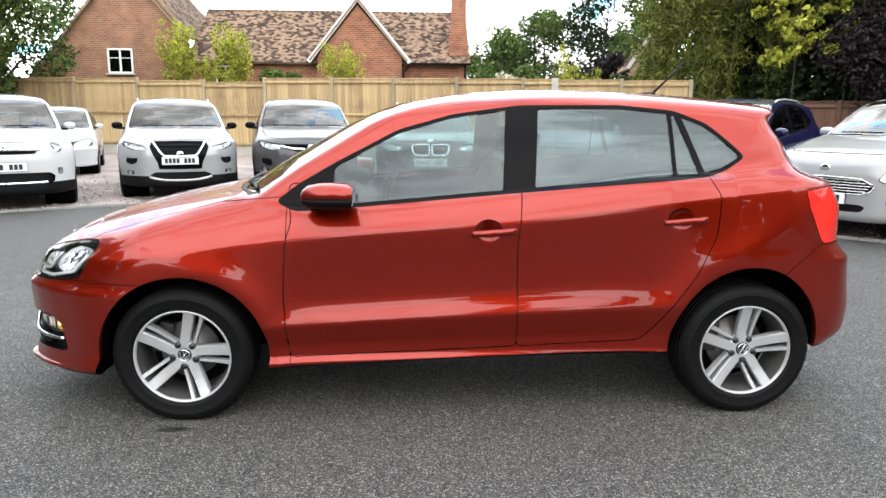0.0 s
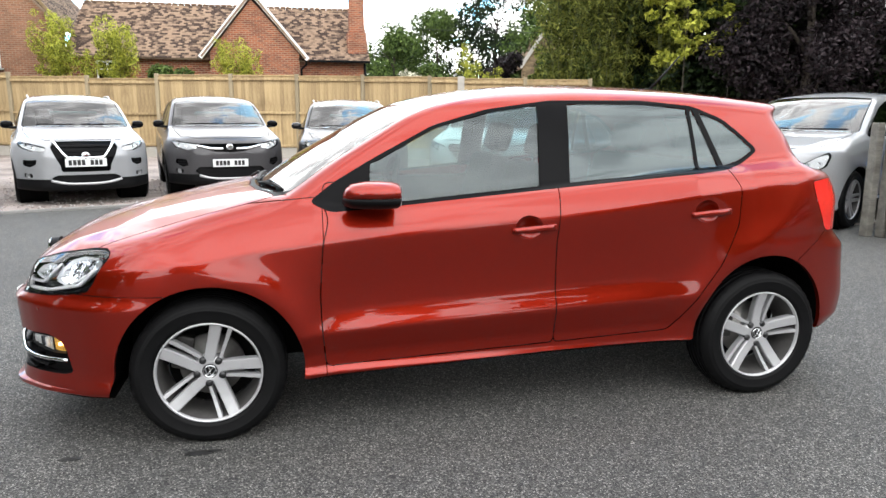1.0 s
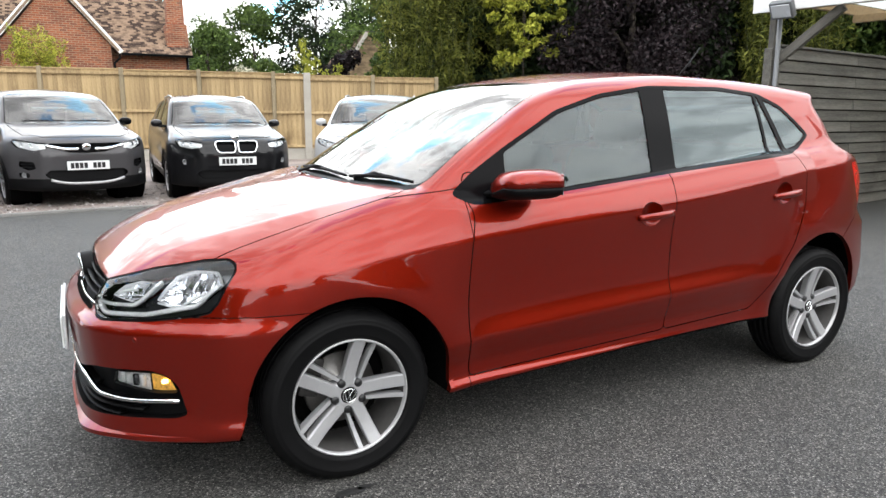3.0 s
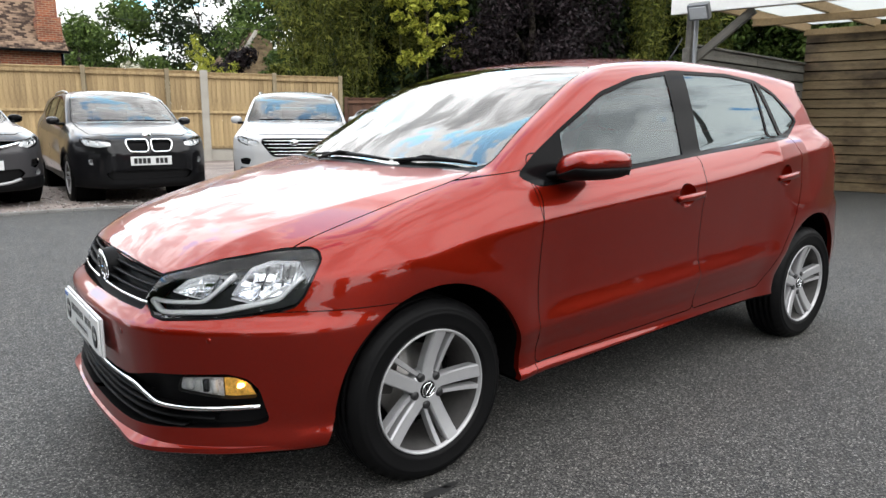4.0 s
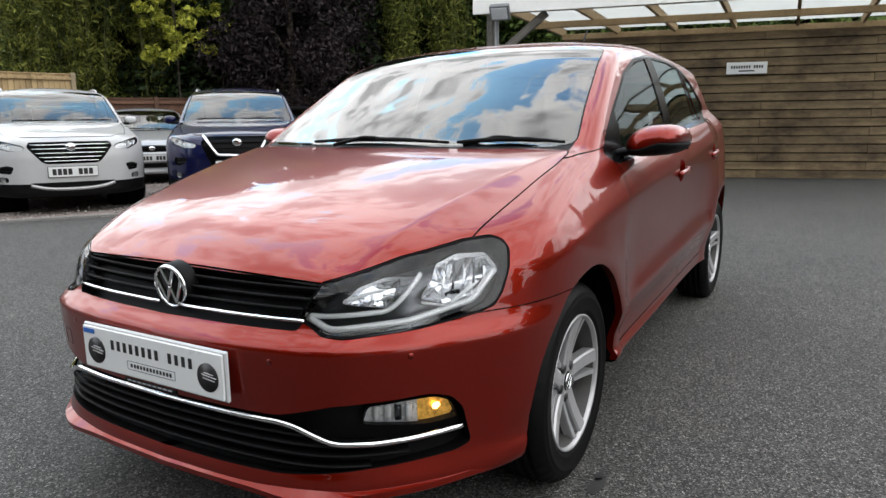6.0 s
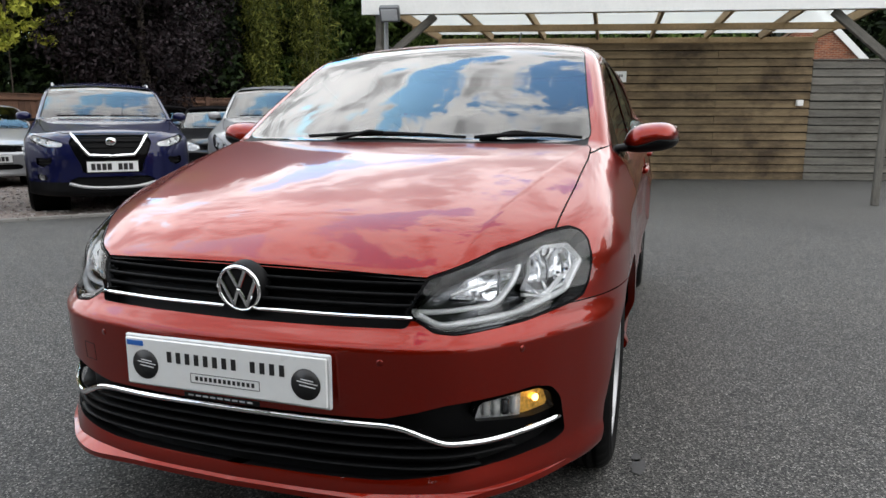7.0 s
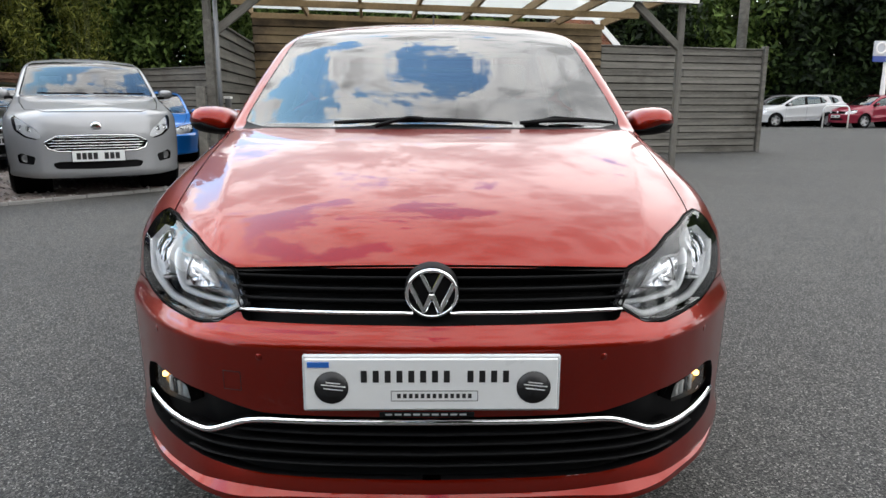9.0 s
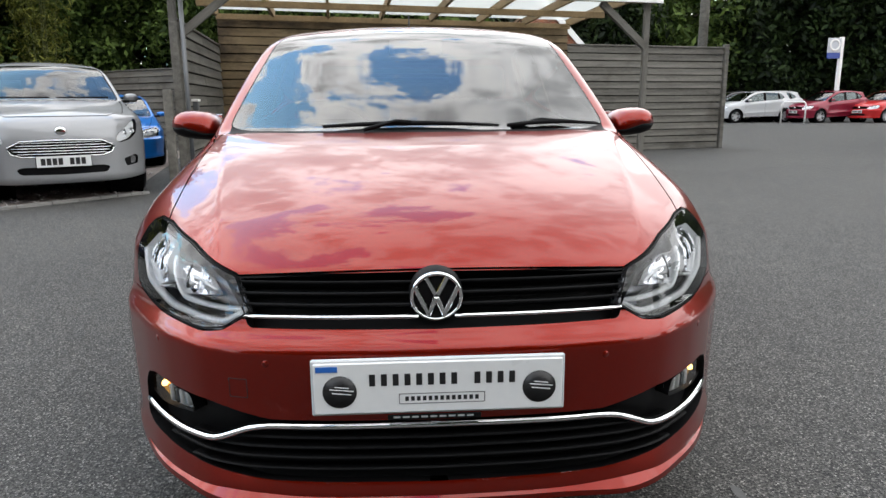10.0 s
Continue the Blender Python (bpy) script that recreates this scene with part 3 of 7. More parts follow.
def pull(field, V):
    g = slope(field, V)
    f = field(V[:, 0], np.abs(V[:, 1]), V[:, 2])
    st = f / np.maximum((g * g).sum(1), 0.2)
    return V - np.clip(st, -0.02, 0.02)[:, None] * g


def split(V, T, g):
    """Cuts the surface along g = 0: (inside where g < 0), (outside)."""
    g = np.where(np.abs(g) < 1e-6, 1e-6, g)
    s = g < 0
    c = s[T].sum(1)
    res = []
    mixed = T[(c == 1) | (c == 2)]
    inside_T, outside_T = [T[c == 3]], [T[c == 0]]
    if len(mixed):
        sm = s[mixed]
        lone_in = sm.sum(1) == 1
        k = np.where(lone_in, sm.argmax(1), (~sm).argmax(1))
        r = np.arange(len(mixed))
        a, b, d = mixed[r, k], mixed[r, (k + 1) % 3], mixed[r, (k + 2) % 3]
        tb, td = g[a] / (g[a] - g[b]), g[a] / (g[a] - g[d])
        pb = V[a] + tb[:, None] * (V[b] - V[a])
        pd = V[a] + td[:, None] * (V[d] - V[a])
        n0 = len(V)
        ib, idd = n0 + np.arange(len(mixed)), n0 + len(mixed) + np.arange(len(mixed))
        V = np.concatenate([V, pb, pd])
        tip = np.stack([a, ib, idd], 1)
        q1, q2 = np.stack([ib, b, d], 1), np.stack([ib, d, idd], 1)
        inside_T += [tip[lone_in], q1[~lone_in], q2[~lone_in]]
        outside_T += [tip[~lone_in], q1[lone_in], q2[lone_in]]
    for tt in (inside_T, outside_T):
        tt = np.concatenate(tt)
        res.append(tidy(V, tt) if len(tt) else (np.zeros((0, 3)), np.zeros((0, 3), int)))
    return res[0], res[1]


def shell(name, field, VT, mat, parent, side=0, sink=0.0, label="", lift=0.0):
    """A piece of the skin as one mesh. side: 0 both halves joined, -1 or 1 that half alone; sink: set back below the skin."""
    V, T = VT
    if not len(T):
        return None
    N = slope(field, V, .009)
    N /= np.linalg.norm(N, axis=1)[:, None] + 1e-9
    P = V - N * sink
    flip = np.array([1, -1, 1])
    if side == 0:
        A = np.concatenate([P, P * flip])
        NN = np.concatenate([N, N * flip])
        F = np.concatenate([T, T[:, ::-1] + len(P)])
    elif side > 0:
        A, NN, F = P, N, T
    else:
        A, NN, F = P * flip, N * flip, T[:, ::-1]
    if name not in ("panel_joint", "scuttle"):
        return put(name, mesh_from(name, A, F, mat, normals=NN), parent, None, label)
    tag = np.arange(len(A))
    while True:                                   # one object for each separate strip
        low = tag[F].min(1)
        nxt = tag.copy()
        np.minimum.at(nxt, F.ravel(), np.repeat(low, 3))
        nxt = nxt[nxt]
        if (nxt == tag).all():
            break
        tag = nxt
    last = None
    for k in np.unique(tag[F[:, 0]]):
        f = F[tag[F[:, 0]] == k]
        if len(f) < 6:
            continue
        used, inv = np.unique(f, return_inverse=True)
        last = put(name, mesh_from(name, A[used], inv.reshape(-1, 3), mat, normals=NN[used]), parent, None, label)
    return last


# ---- cars: a body skin cut into panels, panes and lamps ----
def field_of(P):
    """The outer skin of a car. x runs from nose to tail with the front axle at 0, y is half the width, z is up."""
    front, fprof = curve1(*P["front"]), curve1(*P["fprof"])
    rear, rprof = curve1(*P["rear"]), curve1(*P["rprof"])
    hood, belt = curve1(*P["hood"]), curve1(*P["belt"])
    plan, sect = curve1(*P["plan"]), curve1(*P["sect"])
    zc, zs = curve1(*P["crease"]), curve1(*P["shoulder"])
    screen, roof, back = curve1(*P["screen"]), curve1(*P["roof"]), curve1(*P["back"])
    gplan, gsect = curve1(*P["gplan"]), curve1(*P["gsect"])
    bottom = curve1(*P["bottom"])
    arches = P["arches"]
    if "ledge" in P:
        ledge, fade = curve1(*P["ledge"]), curve1(*P["fade"])

    def field(x, y, z):
        c, s = zc(x), zs(x)
        q = np.where(z < c, (z - 0.22) / (c - 0.22), np.where(z < s, 1 + (z - c) / (s - c), 2 + (z - s) / 0.22))
        w = plan(x) + sect(q)
        if "lean" in P:                       # rear quarters and front wings swell downwards
            w = w - P["lean"][0] * np.clip((.42 - x) / .3, 0, 1) * np.maximum(0, z - .66) - P["lean"][1] * np.clip((x - 2.08) / .3, 0, 1) * np.maximum(0, z - .74)
        if "ledge" in P:                      # hollow flank above the lower crease, between the wheel arches
            w = w + ledge(q) * fade(x)
        for (ax, az, rx, rz), swell, wide in zip(arches, P.get("swell", (.007, .007)), P.get("wide", (.13, .13))):
            r = np.hypot((x - ax) / rx, (z - az) / rz)
            w = w + swell * np.exp(-((r - 1.06) / np.where(r > 1.06, wide, .13)) ** 2)
        a = y - w
        b = (front(y) + fprof(z) - x) * P.get("fs", 0.8)
        d = x - rear(y) - rprof(z)
        hd = hood(x) - P["crown"] * (.25 + .75 * np.clip((.3 - x) / .9, 0, 1)) * (y / 0.55) ** 2 - 0.20 * np.maximum(0, y - (0.625 + 0.20 * x))
        mixx = np.clip((x - 0.22) / 0.3, 0, 1)
        top = hd * (1 - mixx) + belt(x) * mixx
        e = z - top
        body = smax(smax(a, b, 0.05), d, 0.06)
        body = smax(body, e, P.get("ktop", 0.048))
        body = smax(body, bottom(x) - z, 0.03)
        ga = (y - gplan(x) - gsect(z)) * 0.94
        gb = (screen(z) + P["bow"] * (y / 0.7) ** 2 - x) * 0.5
        gc = z - roof(x) + P["rcrown"] * (y / 0.55) ** 2
        gd = (x - back(z) + P.get("wrap", .14) * (y / 0.65) ** 2) * 0.7
        green = smax(smax(ga, gb, 0.035), gc, 0.055)
        green = smax(green, gd, 0.04)
        green = smax(green, 0.75 - z, 0.02)
        return -smax(-body, -green, 0.022 + 0.06 * np.clip((x - 2.25) / 0.4, 0, 1))

    return field


HATCH = dict(
    front=([0, .2, .40, .50, .60, .68, .74, .785, .82, .845, .88], [-.838, -.831, -.806, -.772, -.696, -.605, -.515, -.438, -.352, -.235, .3]),
    fprof=([.10, .17, .20, .23, .30, .42, .562, .574, .602, .66, .71, .74, 1.1],
           [.16, .05, .008, .0, .014, .008, .0, .010, .045, .066, .088, .125, .6]),
    rear=([0, .3, .5, .62, .70, .76, .80, .84, .88], [3.14, 3.125, 3.08, 3.035, 2.985, 2.91, 2.80, 2.62, 2.3]),
    rprof=([.10, .30, .36, .46, .60, .69, .72, .77, .90, 1.02, 1.2], [-.20, -.07, -.012, 0, -.015, -.025, -.05, -.085, -.088, -.14, -.30]),
    hood=([-1, -.80, -.70, -.62, -.5, -.3, 0, .25, .5], [.50, .66, .745, .79, .838, .893, .955, .992, 1.02]),
    crown=.042,
    belt=([.2, .45, .78, 1.46, 2.25, 2.5, 2.9, 3.2], [.945, .935, .95, 1.008, 1.075, 1.075, 1.05, 1.05]),
    plan=([-1, -.4, 0, .4, .9, 1.5, 2.1, 2.47, 2.8, 3.2], [.82, .840, .845, .842, .841, .841, .842, .842, .820, .75]),
    # section: 0 sill foot, 1 lower crease, 2 shoulder line, then up to the waist
    sect=([-1, -.15, .05, .2, .32, .5, .8, 1.0, 1.12, 1.4, 1.7, 1.94, 2.0, 2.1, 2.5, 3.5],
          [-.2, -.06, -.028, -.018, -.035, -.033, -.012, 0, -.0005, -.001, -.002, -.003, -.004, -.012, -.055, -.22]),
    ledge=([0, .96, 1.0, 1.05, 1.12, 1.19, 1.26, 1.4, 1.7, 1.9, 2.0, 2.15, 4], [0, 0, -.001, -.006, -.014, -.0195, -.0215, -.0205, -.012, -.005, -.002, 0, 0]),
    fade=([-1, .36, .50, .62, 1.72, 1.98, 2.20, 3.3], [0, 0, .75, 1, 1, .6, 0, 0]),
    lean=(.07, .13),
    swell=(.011, .014),
    wide=(.20, .26),
    crease=([-1, -.2, .47, 1.43, 2.05, 2.5, 3.2], [.40, .40, .440, .487, .510, .52, .52]),
    shoulder=([-1, -.3, .2, .69, 1.63, 2.27, 2.7, 3.2], [.62, .70, .775, .82, .893, .975, 1.015, 1.03]),
    screen=([.6, .90, .97, 1.0, 1.1, 1.2, 1.29, 1.345, 1.385, 1.42, 1.46], [-.5, .05, .16, .205, .36, .535, .70, .82, .94, 1.12, 1.5]),
    bow=.15,
    roof=([.3, .8, 1.0, 1.3, 1.65, 2.0, 2.3, 2.55, 2.8], [1.33, 1.385, 1.408, 1.437, 1.452, 1.445, 1.428, 1.405, 1.375]),
    wrap=.21,
    rcrown=.040,
    back=([.7, .95, 1.05, 1.2, 1.31, 1.345, 1.40, 1.5], [3.06, 3.00, 2.93, 2.84, 2.765, 2.79, 2.76, 2.70]),
    gplan=([0, .4, .9, 1.5, 2.1, 2.5, 3.0], [.735, .752, .765, .768, .764, .772, .765]),
    gsect=([.8, .95, 1.1, 1.25, 1.38, 1.5], [.035, -.004, -.052, -.105, -.165, -.25]),
    bottom=([-1, -.8, -.6, -.4, .3, .5, 2.1, 2.4, 3.2], [.188, .190, .198, .206, .228, .24, .285, .28, .30]),
    arches=((.006, .297, .360, .353), (2.455, .305, .348, .375)),
)

# outlines of the near side, in x and z
BELT = [(.40, .955), (.485, .915), (.78, .937), (1.46, .996), (2.25, 1.062), (2.345, 1.085), (2.415, 1.128)]
TOPLINE = [(2.44, 1.150), (2.36, 1.225), (2.28, 1.290), (2.14, 1.345), (1.89, 1.368), (1.45, 1.364), (1.16, 1.324), (.92, 1.256), (.654, 1.118), (.50, 1.03)]
DLO = BELT + TOPLINE
DOOR_F = [(.455, .955), (.475, .885), (.45, .80), (.440, .68), (.434, .578), (.438, .45), (.452, .288), (1.432, .325), (1.430, .525), (1.426, .77), (1.445, .99), (1.445, 1.03), (.46, 1.03)]
DOOR_R = [(1.432, .325), (1.430, .525), (1.426, .77), (1.445, .99), (1.445, 1.06), (2.25, 1.10), (2.262, 1.058), (2.302, .985), (2.288, .825), (2.205, .647), (2.03, .405), (1.975, .349)]
# panes: front edge and rear edge, each from foot to head
PANE_F = ((.640, .93), (.652, 1.12), (1.368, 1.0), (1.388, 1.36))
PANE_R = ((1.508, 1.0), (1.532, 1.36), (2.118, 1.06), (2.106, 1.36))
PANE_Q = ((2.136, 1.06), (2.124, 1.36), (2.232, 1.07), (2.135, 1.33))
PANE_B = ((2.262, 1.07), (2.165, 1.33), (2.55, 1.0), (2.55, 1.4))
CORNER = (0.10, 0.85)     # centre and radius of the turn round the front corner


def corner_u(x, y):
    return np.arctan2(y, CORNER[0] - x) * CORNER[1]


def cu(x, y):
    return float(np.arctan2(y, CORNER[0] - x) * CORNER[1])


# outlines round the front corner, in turn and height
HEADLAMP = [(.424, .704), (.596, .752), (.76, .781), (.838, .786), (.866, .776), (.873, .755), (.830, .660), (.806, .630), (.772, .620), (.627, .600), (.47, .589), (.428, .594), (.375, .632)]
GRILLE_P = [(-.1, .712), (.472, .705), (.420, .632), (.410, .600), (-.1, .597)]
INTAKE = [(-.1, .403), (.33, .405), (.369, .416), (.45, .438), (.64, .448), (.688, .434), (.716, .400), (.737, .305), (.70, .292), (.498, .279), (.325, .261), (-.1, .258)]
FOG = [(.505, .386), (.517, .428), (.60, .434), (.655, .434), (.690, .418), (.709, .373), (.640, .368)]
TRIM = [(.715, .350), (.60, .342), (.535, .339), (.445, .343), (.365, .383), (.33, .388), (.1, .391), (0, .392)]


def loft_bm(rings, caps=True):
    bm = bmesh.new()
    vs = [[bm.verts.new(p) for p in r] for r in rings]
    n = len(rings[0])
    for i in range(len(rings) - 1):
        for k in range(n):
            bm.faces.new((vs[i][k], vs[i][(k + 1) % n], vs[i + 1][(k + 1) % n], vs[i + 1][k]))
    if caps:
        bm.faces.new(vs[0][::-1])
        bm.faces.new(vs[-1])
    bmesh.ops.recalc_face_normals(bm, faces=bm.faces)
    return bm


# ---- wheels ----
# inner barrel in a darker tone than the rim lip and spokes
M_RIMWELL = surf("dark_rim_well", (0.075, 0.072, 0.07), 0.5, metal=0.4, var=0.25, scale=14)


def make_wheel_meshes(R, W, rim, spokes):
    """Meshes of one wheel, its axle along z and its outer face towards +z."""
    h = W / 2
    tyre = [(rim - .004, h * .75), (rim + .004, h * .93), (rim + .010, h * .955), (rim + .013, h * .985), (rim + .017, h * .99), (R * .5 + rim * .5, h * 1.03), (R * .5 + rim * .5 + .003, h * 1.045), (R * .5 + rim * .5 + .007, h * 1.03), (R - .035, h * .99), (R - .030, h * 1.0), (R - .026, h * .955), (R - .014, h * .88), (R - .005, h * .74),
            (R - .001, h * .66)]
    for g in (.50, .18):
        tyre += [(R, h * (g + .06)), (R - .007, h * (g + .05)), (R - .007, h * (g - .05)), (R, h * (g - .06))]
    tyre += [(r, -z) for r, z in tyre[::-1]]
    tv, tf = lathe(tyre, 120)
    turn_no = np.repeat(np.arange(120), len(tyre))
    rad = np.hypot(tv[:, 0], tv[:, 1])
    cut = (rad > R - .016) & (np.abs(tv[:, 2]) > h * .60) & (turn_no % 3 == 0)      # tread blocks on the shoulder
    tv[cut, :2] *= ((rad[cut] - .0035) / rad[cut])[:, None]
    barrel = [(rim - .002, h * .80), (rim + .001, h * .91), (rim - .002, h * .95), (rim - .007, h * .93), (rim - .010, h * .80), (rim - .020, h * .4), (rim - .024, -h * .8)]
    bv, bf = lathe(barrel[:5], 64)
    return (tv, tf), (bv, bf), h, lathe(barrel[4:], 64)


def spoke_bm(r0, r1, w0, w1, z0, z1, th, off0=0.0, off1=0.0):
    """One spoke along +x, tapering, with softened front edges."""
    rings = []
    for t in np.linspace(0, 1, 5):
        r = r0 + (r1 - r0) * t
        w = (w0 + (w1 - w0) * t) / 2
        z = z0 + (z1 - z0) * t - .006 * math.sin(math.pi * t)
        o = off0 + (off1 - off0) * t
        rings.append([(r, o - w, z - th), (r, o - w, z - .006), (r, o - w * .82, z), (r, o + w * .82, z), (r, o + w, z - .006), (r, o + w, z - th)])
    return loft_bm(rings)


def wheel(m, parent, R=.302, W=.185, rim=.203, style="double", mats=None, label="", n=5, fine=True, sag=0.0, turn=0.0):
    """A tyre on an alloy rim; the axle runs along the local z."""
    root = new("wheel")
    root.parent = parent
    root.matrix_basis = m
    if label:
        tagged(root, label)
    (tv, tf), (bv, bf), h, (iv, if_) = make_wheel_meshes(R, W, rim, n)
    alloy = mats or M_ALLOY
    if sag:                                     # the tyre's foot is pressed flat by the load
        foot = tv[:, 0] * math.sin(turn) + tv[:, 1] * math.cos(turn)
        press = np.maximum(0, -foot - sag)
        tv[:, 0] += press * math.sin(turn)
        tv[:, 1] += press * math.cos(turn)
        tv[:, 2] *= 1 + press * 6
    put("tyre", mesh_from("tyre", tv, tf, M_RUBBER, smooth=True), root)
    put("rim", mesh_from("rim", bv, bf, alloy, smooth=True), root)
    put("rim_well", mesh_from("rim_well", iv, if_, M_RIMWELL, smooth=True), root)
    dv, df = lathe([(.0, -.01), (.055, -.01), (.06, -.03), (rim * .62, -.03), (rim * .63, -.045), (.0, -.045)], 40)
    put("brake_disc", mesh_from("brake_disc", dv, df, M_STEEL), root)
    bvv, bff = lathe([(rim - .03, -h * .8), (.0, -h * .8)], 32)
    put("backing_plate", mesh_from("backing_plate", bvv, bff, M_UNDER), root)
    if fine:
        part("brake_caliper", box_bm(.07, .14, .06, (-rim * .58, .03, -.04), .012, 2), M_IRON, root)
    zf = h * .72
    hv, hf = lathe([(.0, zf - .012), (.028, zf - .012), (.031, zf - .008), (.056, zf - .016), (.066, zf - .03), (.062, zf - .06)], 40)
    put("hub", mesh_from("hub", hv, hf, alloy, smooth=True), root)
    a0 = math.pi / 2
    for k in range(n):
        a = a0 + 2 * math.pi * k / n
        rot = Matrix.Rotation(a, 4, "Z")
        if style == "double":
            bm = spoke_bm(.040, rim - .004, .043, .048, zf - .012, h * .90, .035, .012, .013)
            part("spoke", bm, alloy, root, m=rot)
            bm = spoke_bm(.050, rim - .004, .013, .019, zf - .018, h * .87, .03, -.028, -.044)
            part("spoke", bm, alloy, root, m=rot)
        else:
            bm = spoke_bm(.04, rim - .012, .045, .030, zf - .012, h * .84, .03, .022, .034)
            part("spoke", bm, alloy, root, m=rot)
            bm = spoke_bm(.04, rim - .012, .045, .030, zf - .012, h * .84, .03, -.022, -.034)
            part("spoke", bm, alloy, root, m=rot)
        if fine:
            b = a + (radians(44) if style == "double" else math.pi / n)
            v, f = lathe([(.0, 0), (.0140, 0), (.0140, -.02)], 16)
            put("bolt_recess", mesh_from("bolt_recess", v, f, M_INK), root, pose(.051 * math.cos(b), .051 * math.sin(b), zf - .0085))
    if fine:
        v, f = lathe([(.0, .004), (.026, .004), (.030, .0), (.030, -.01)], 32)
        cap = put("centre_cap", mesh_from("centre_cap", v, f, M_GLOSSBLACK, smooth=True), root, pose(0, 0, zf - .010), "dark centre cap with a chrome emblem")
        emblem(cap, .0255, Matrix.Translation((0, 0, .005)), .0022)
    return root


def emblem(parent, r, m, t):
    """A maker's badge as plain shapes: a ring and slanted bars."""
    v, f = lathe([(r * .86, 0), (r * .88, t), (r * .98, t), (r, 0)], 40)
    put("badge_ring", mesh_from("badge_ring", v, f, M_CHROME, smooth=True), parent, m)
    bars = (((-.40, .82), (-.05, .12)), ((.40, .82), (.05, .12)),
            ((-.80, .38), (-.30, -.70)), ((.80, .38), (.30, -.70)), ((-.30, -.70), (-.03, -.05)), ((.30, -.70), (.03, -.05)))
    for a, b in bars:
        a, b = Vector((a[0] * r, a[1] * r, 0)), Vector((b[0] * r, b[1] * r, 0))
        d = b - a
        mm = m @ Matrix.Translation((a + b) / 2 + Vector((0, 0, t * .5))) @ Matrix.Rotation(math.atan2(d.y, d.x), 4, "Z")
        put("badge_bar", box_mesh(d.length + r * .10, r * .18, t, M_CHROME, min(.0015, t * .3)), parent, mm)


def solve_r(field, u, z):
    """Points of the skin at the turn u round the front corner and the height z."""
    u, z = np.asarray(u, float), np.asarray(z, float)
    th = u / CORNER[1]
    lo, hi = np.full(u.shape, .15), np.full(u.shape, 1.5)
    for _ in range(34):
        r = (lo + hi) / 2
        f = field(CORNER[0] - r * np.cos(th), np.abs(r * np.sin(th)), z)
        lo, hi = np.where(f < 0, r, lo), np.where(f < 0, hi, r)
    return np.stack([CORNER[0] - r * np.cos(th), r * np.sin(th), z], -1)


def solve_x(field, y, z, a=-.1, b=-1.3):
    """Points of the nose at y and z."""
    y, z = np.asarray(y, float), np.asarray(z, float)
    lo, hi = np.full(y.shape, a), np.full(y.shape, b)
    for _ in range(34):
        x = (lo + hi) / 2
        f = field(x, np.abs(y), z)
        lo, hi = np.where(f < 0, x, lo), np.where(f < 0, hi, x)
    return np.stack([x, y, z], -1)


def solve_y(field, x, z, hi0=1.2, lo0=.3):
    x, z = np.asarray(x, float), np.asarray(z, float)
    lo, hi = np.full(x.shape, lo0), np.full(x.shape, hi0)
    for _ in range(34):
        y = (lo + hi) / 2
        f = field(x, y, z)
        lo, hi = np.where(f < 0, y, lo), np.where(f < 0, hi, y)
    return np.stack([x, y, z], -1)


def inward(field, P, d):
    n = slope(field, P)
    n /= np.linalg.norm(n, axis=1)[:, None] + 1e-9
    sgn = np.ones_like(n)
    sgn[:, 1] = np.where(P[:, 1] < 0, -1, 1)
    return P - n * d


def dense(poly, step=.012, closed=True):
    out = []
    n = len(poly)
    for i in range(n if closed else n - 1):
        a, b = np.array(poly[i], float), np.array(poly[(i + 1) % n], float)
        k = max(1, int(np.linalg.norm(b - a) / step))
        out += [a + (b - a) * t / k for t in range(k)]
    if not closed:
        out.append(np.array(poly[-1], float))
    return np.array(out)


def rim_wall(name, field, P, depth, mat, parent, halves=True, closed=True, one=False):
    """The return of an opening: from its edge on the skin inwards."""
    Q = inward(field, P, depth)
    n = len(P)
    V = np.concatenate([P, Q])
    F = np.array([(i, (i + 1) % n, n + (i + 1) % n, n + i) for i in range(n if closed else n - 1)])
    out = put(name, mesh_from(name, V, F, mat, smooth=True), parent)
    if halves:
        put(name, mesh_from(name, V * np.array([1, -1, 1]), F[:, ::-1], mat, smooth=True), parent)
    return out


def ribbon(name, field, P, h, proud, thick, mat, parent, label="", flip=False, sharp=False):
    """A strip laid along the skin: h high, standing proud."""
    P = np.asarray(P)
    N = slope(field, P)
    N /= np.linalg.norm(N, axis=1)[:, None] + 1e-9
    rings = []
    Tn = np.gradient(P, axis=0)
    proud = np.broadcast_to(proud, len(P))
    for p, n, t, proud in zip(P, N, Tn, proud):
        p, n, t, proud = Vector(p), Vector(n), Vector(t).normalized(), float(proud)
        up = n.cross(t)
        up = up if up.z > 0 else -up
        rings.append([p + n * (proud - thick) - up * h / 2, p + n * proud - up * h * .38, p + n * (proud + thick * .25), p + n * proud + up * h * .38,
                      p + n * (proud - thick) + up * h / 2])
        if sharp:
            rings[-1] = [p + n * (proud - thick) - up * h * .5, p + n * (proud - .004) - up * h * .5, p + n * proud - up * h * .36, p + n * (proud - .002) + up * h * .1, p + n * (proud - thick) + up * h * .5]
    if flip:
        rings = [[(q[0], -q[1], q[2]) for q in r] for r in rings]
    ob = part(name, loft_bm(rings), mat, parent, label, smooth=True)
    if sharp:
        ob.data.set_sharp_from_angle(angle=radians(20))
    return ob


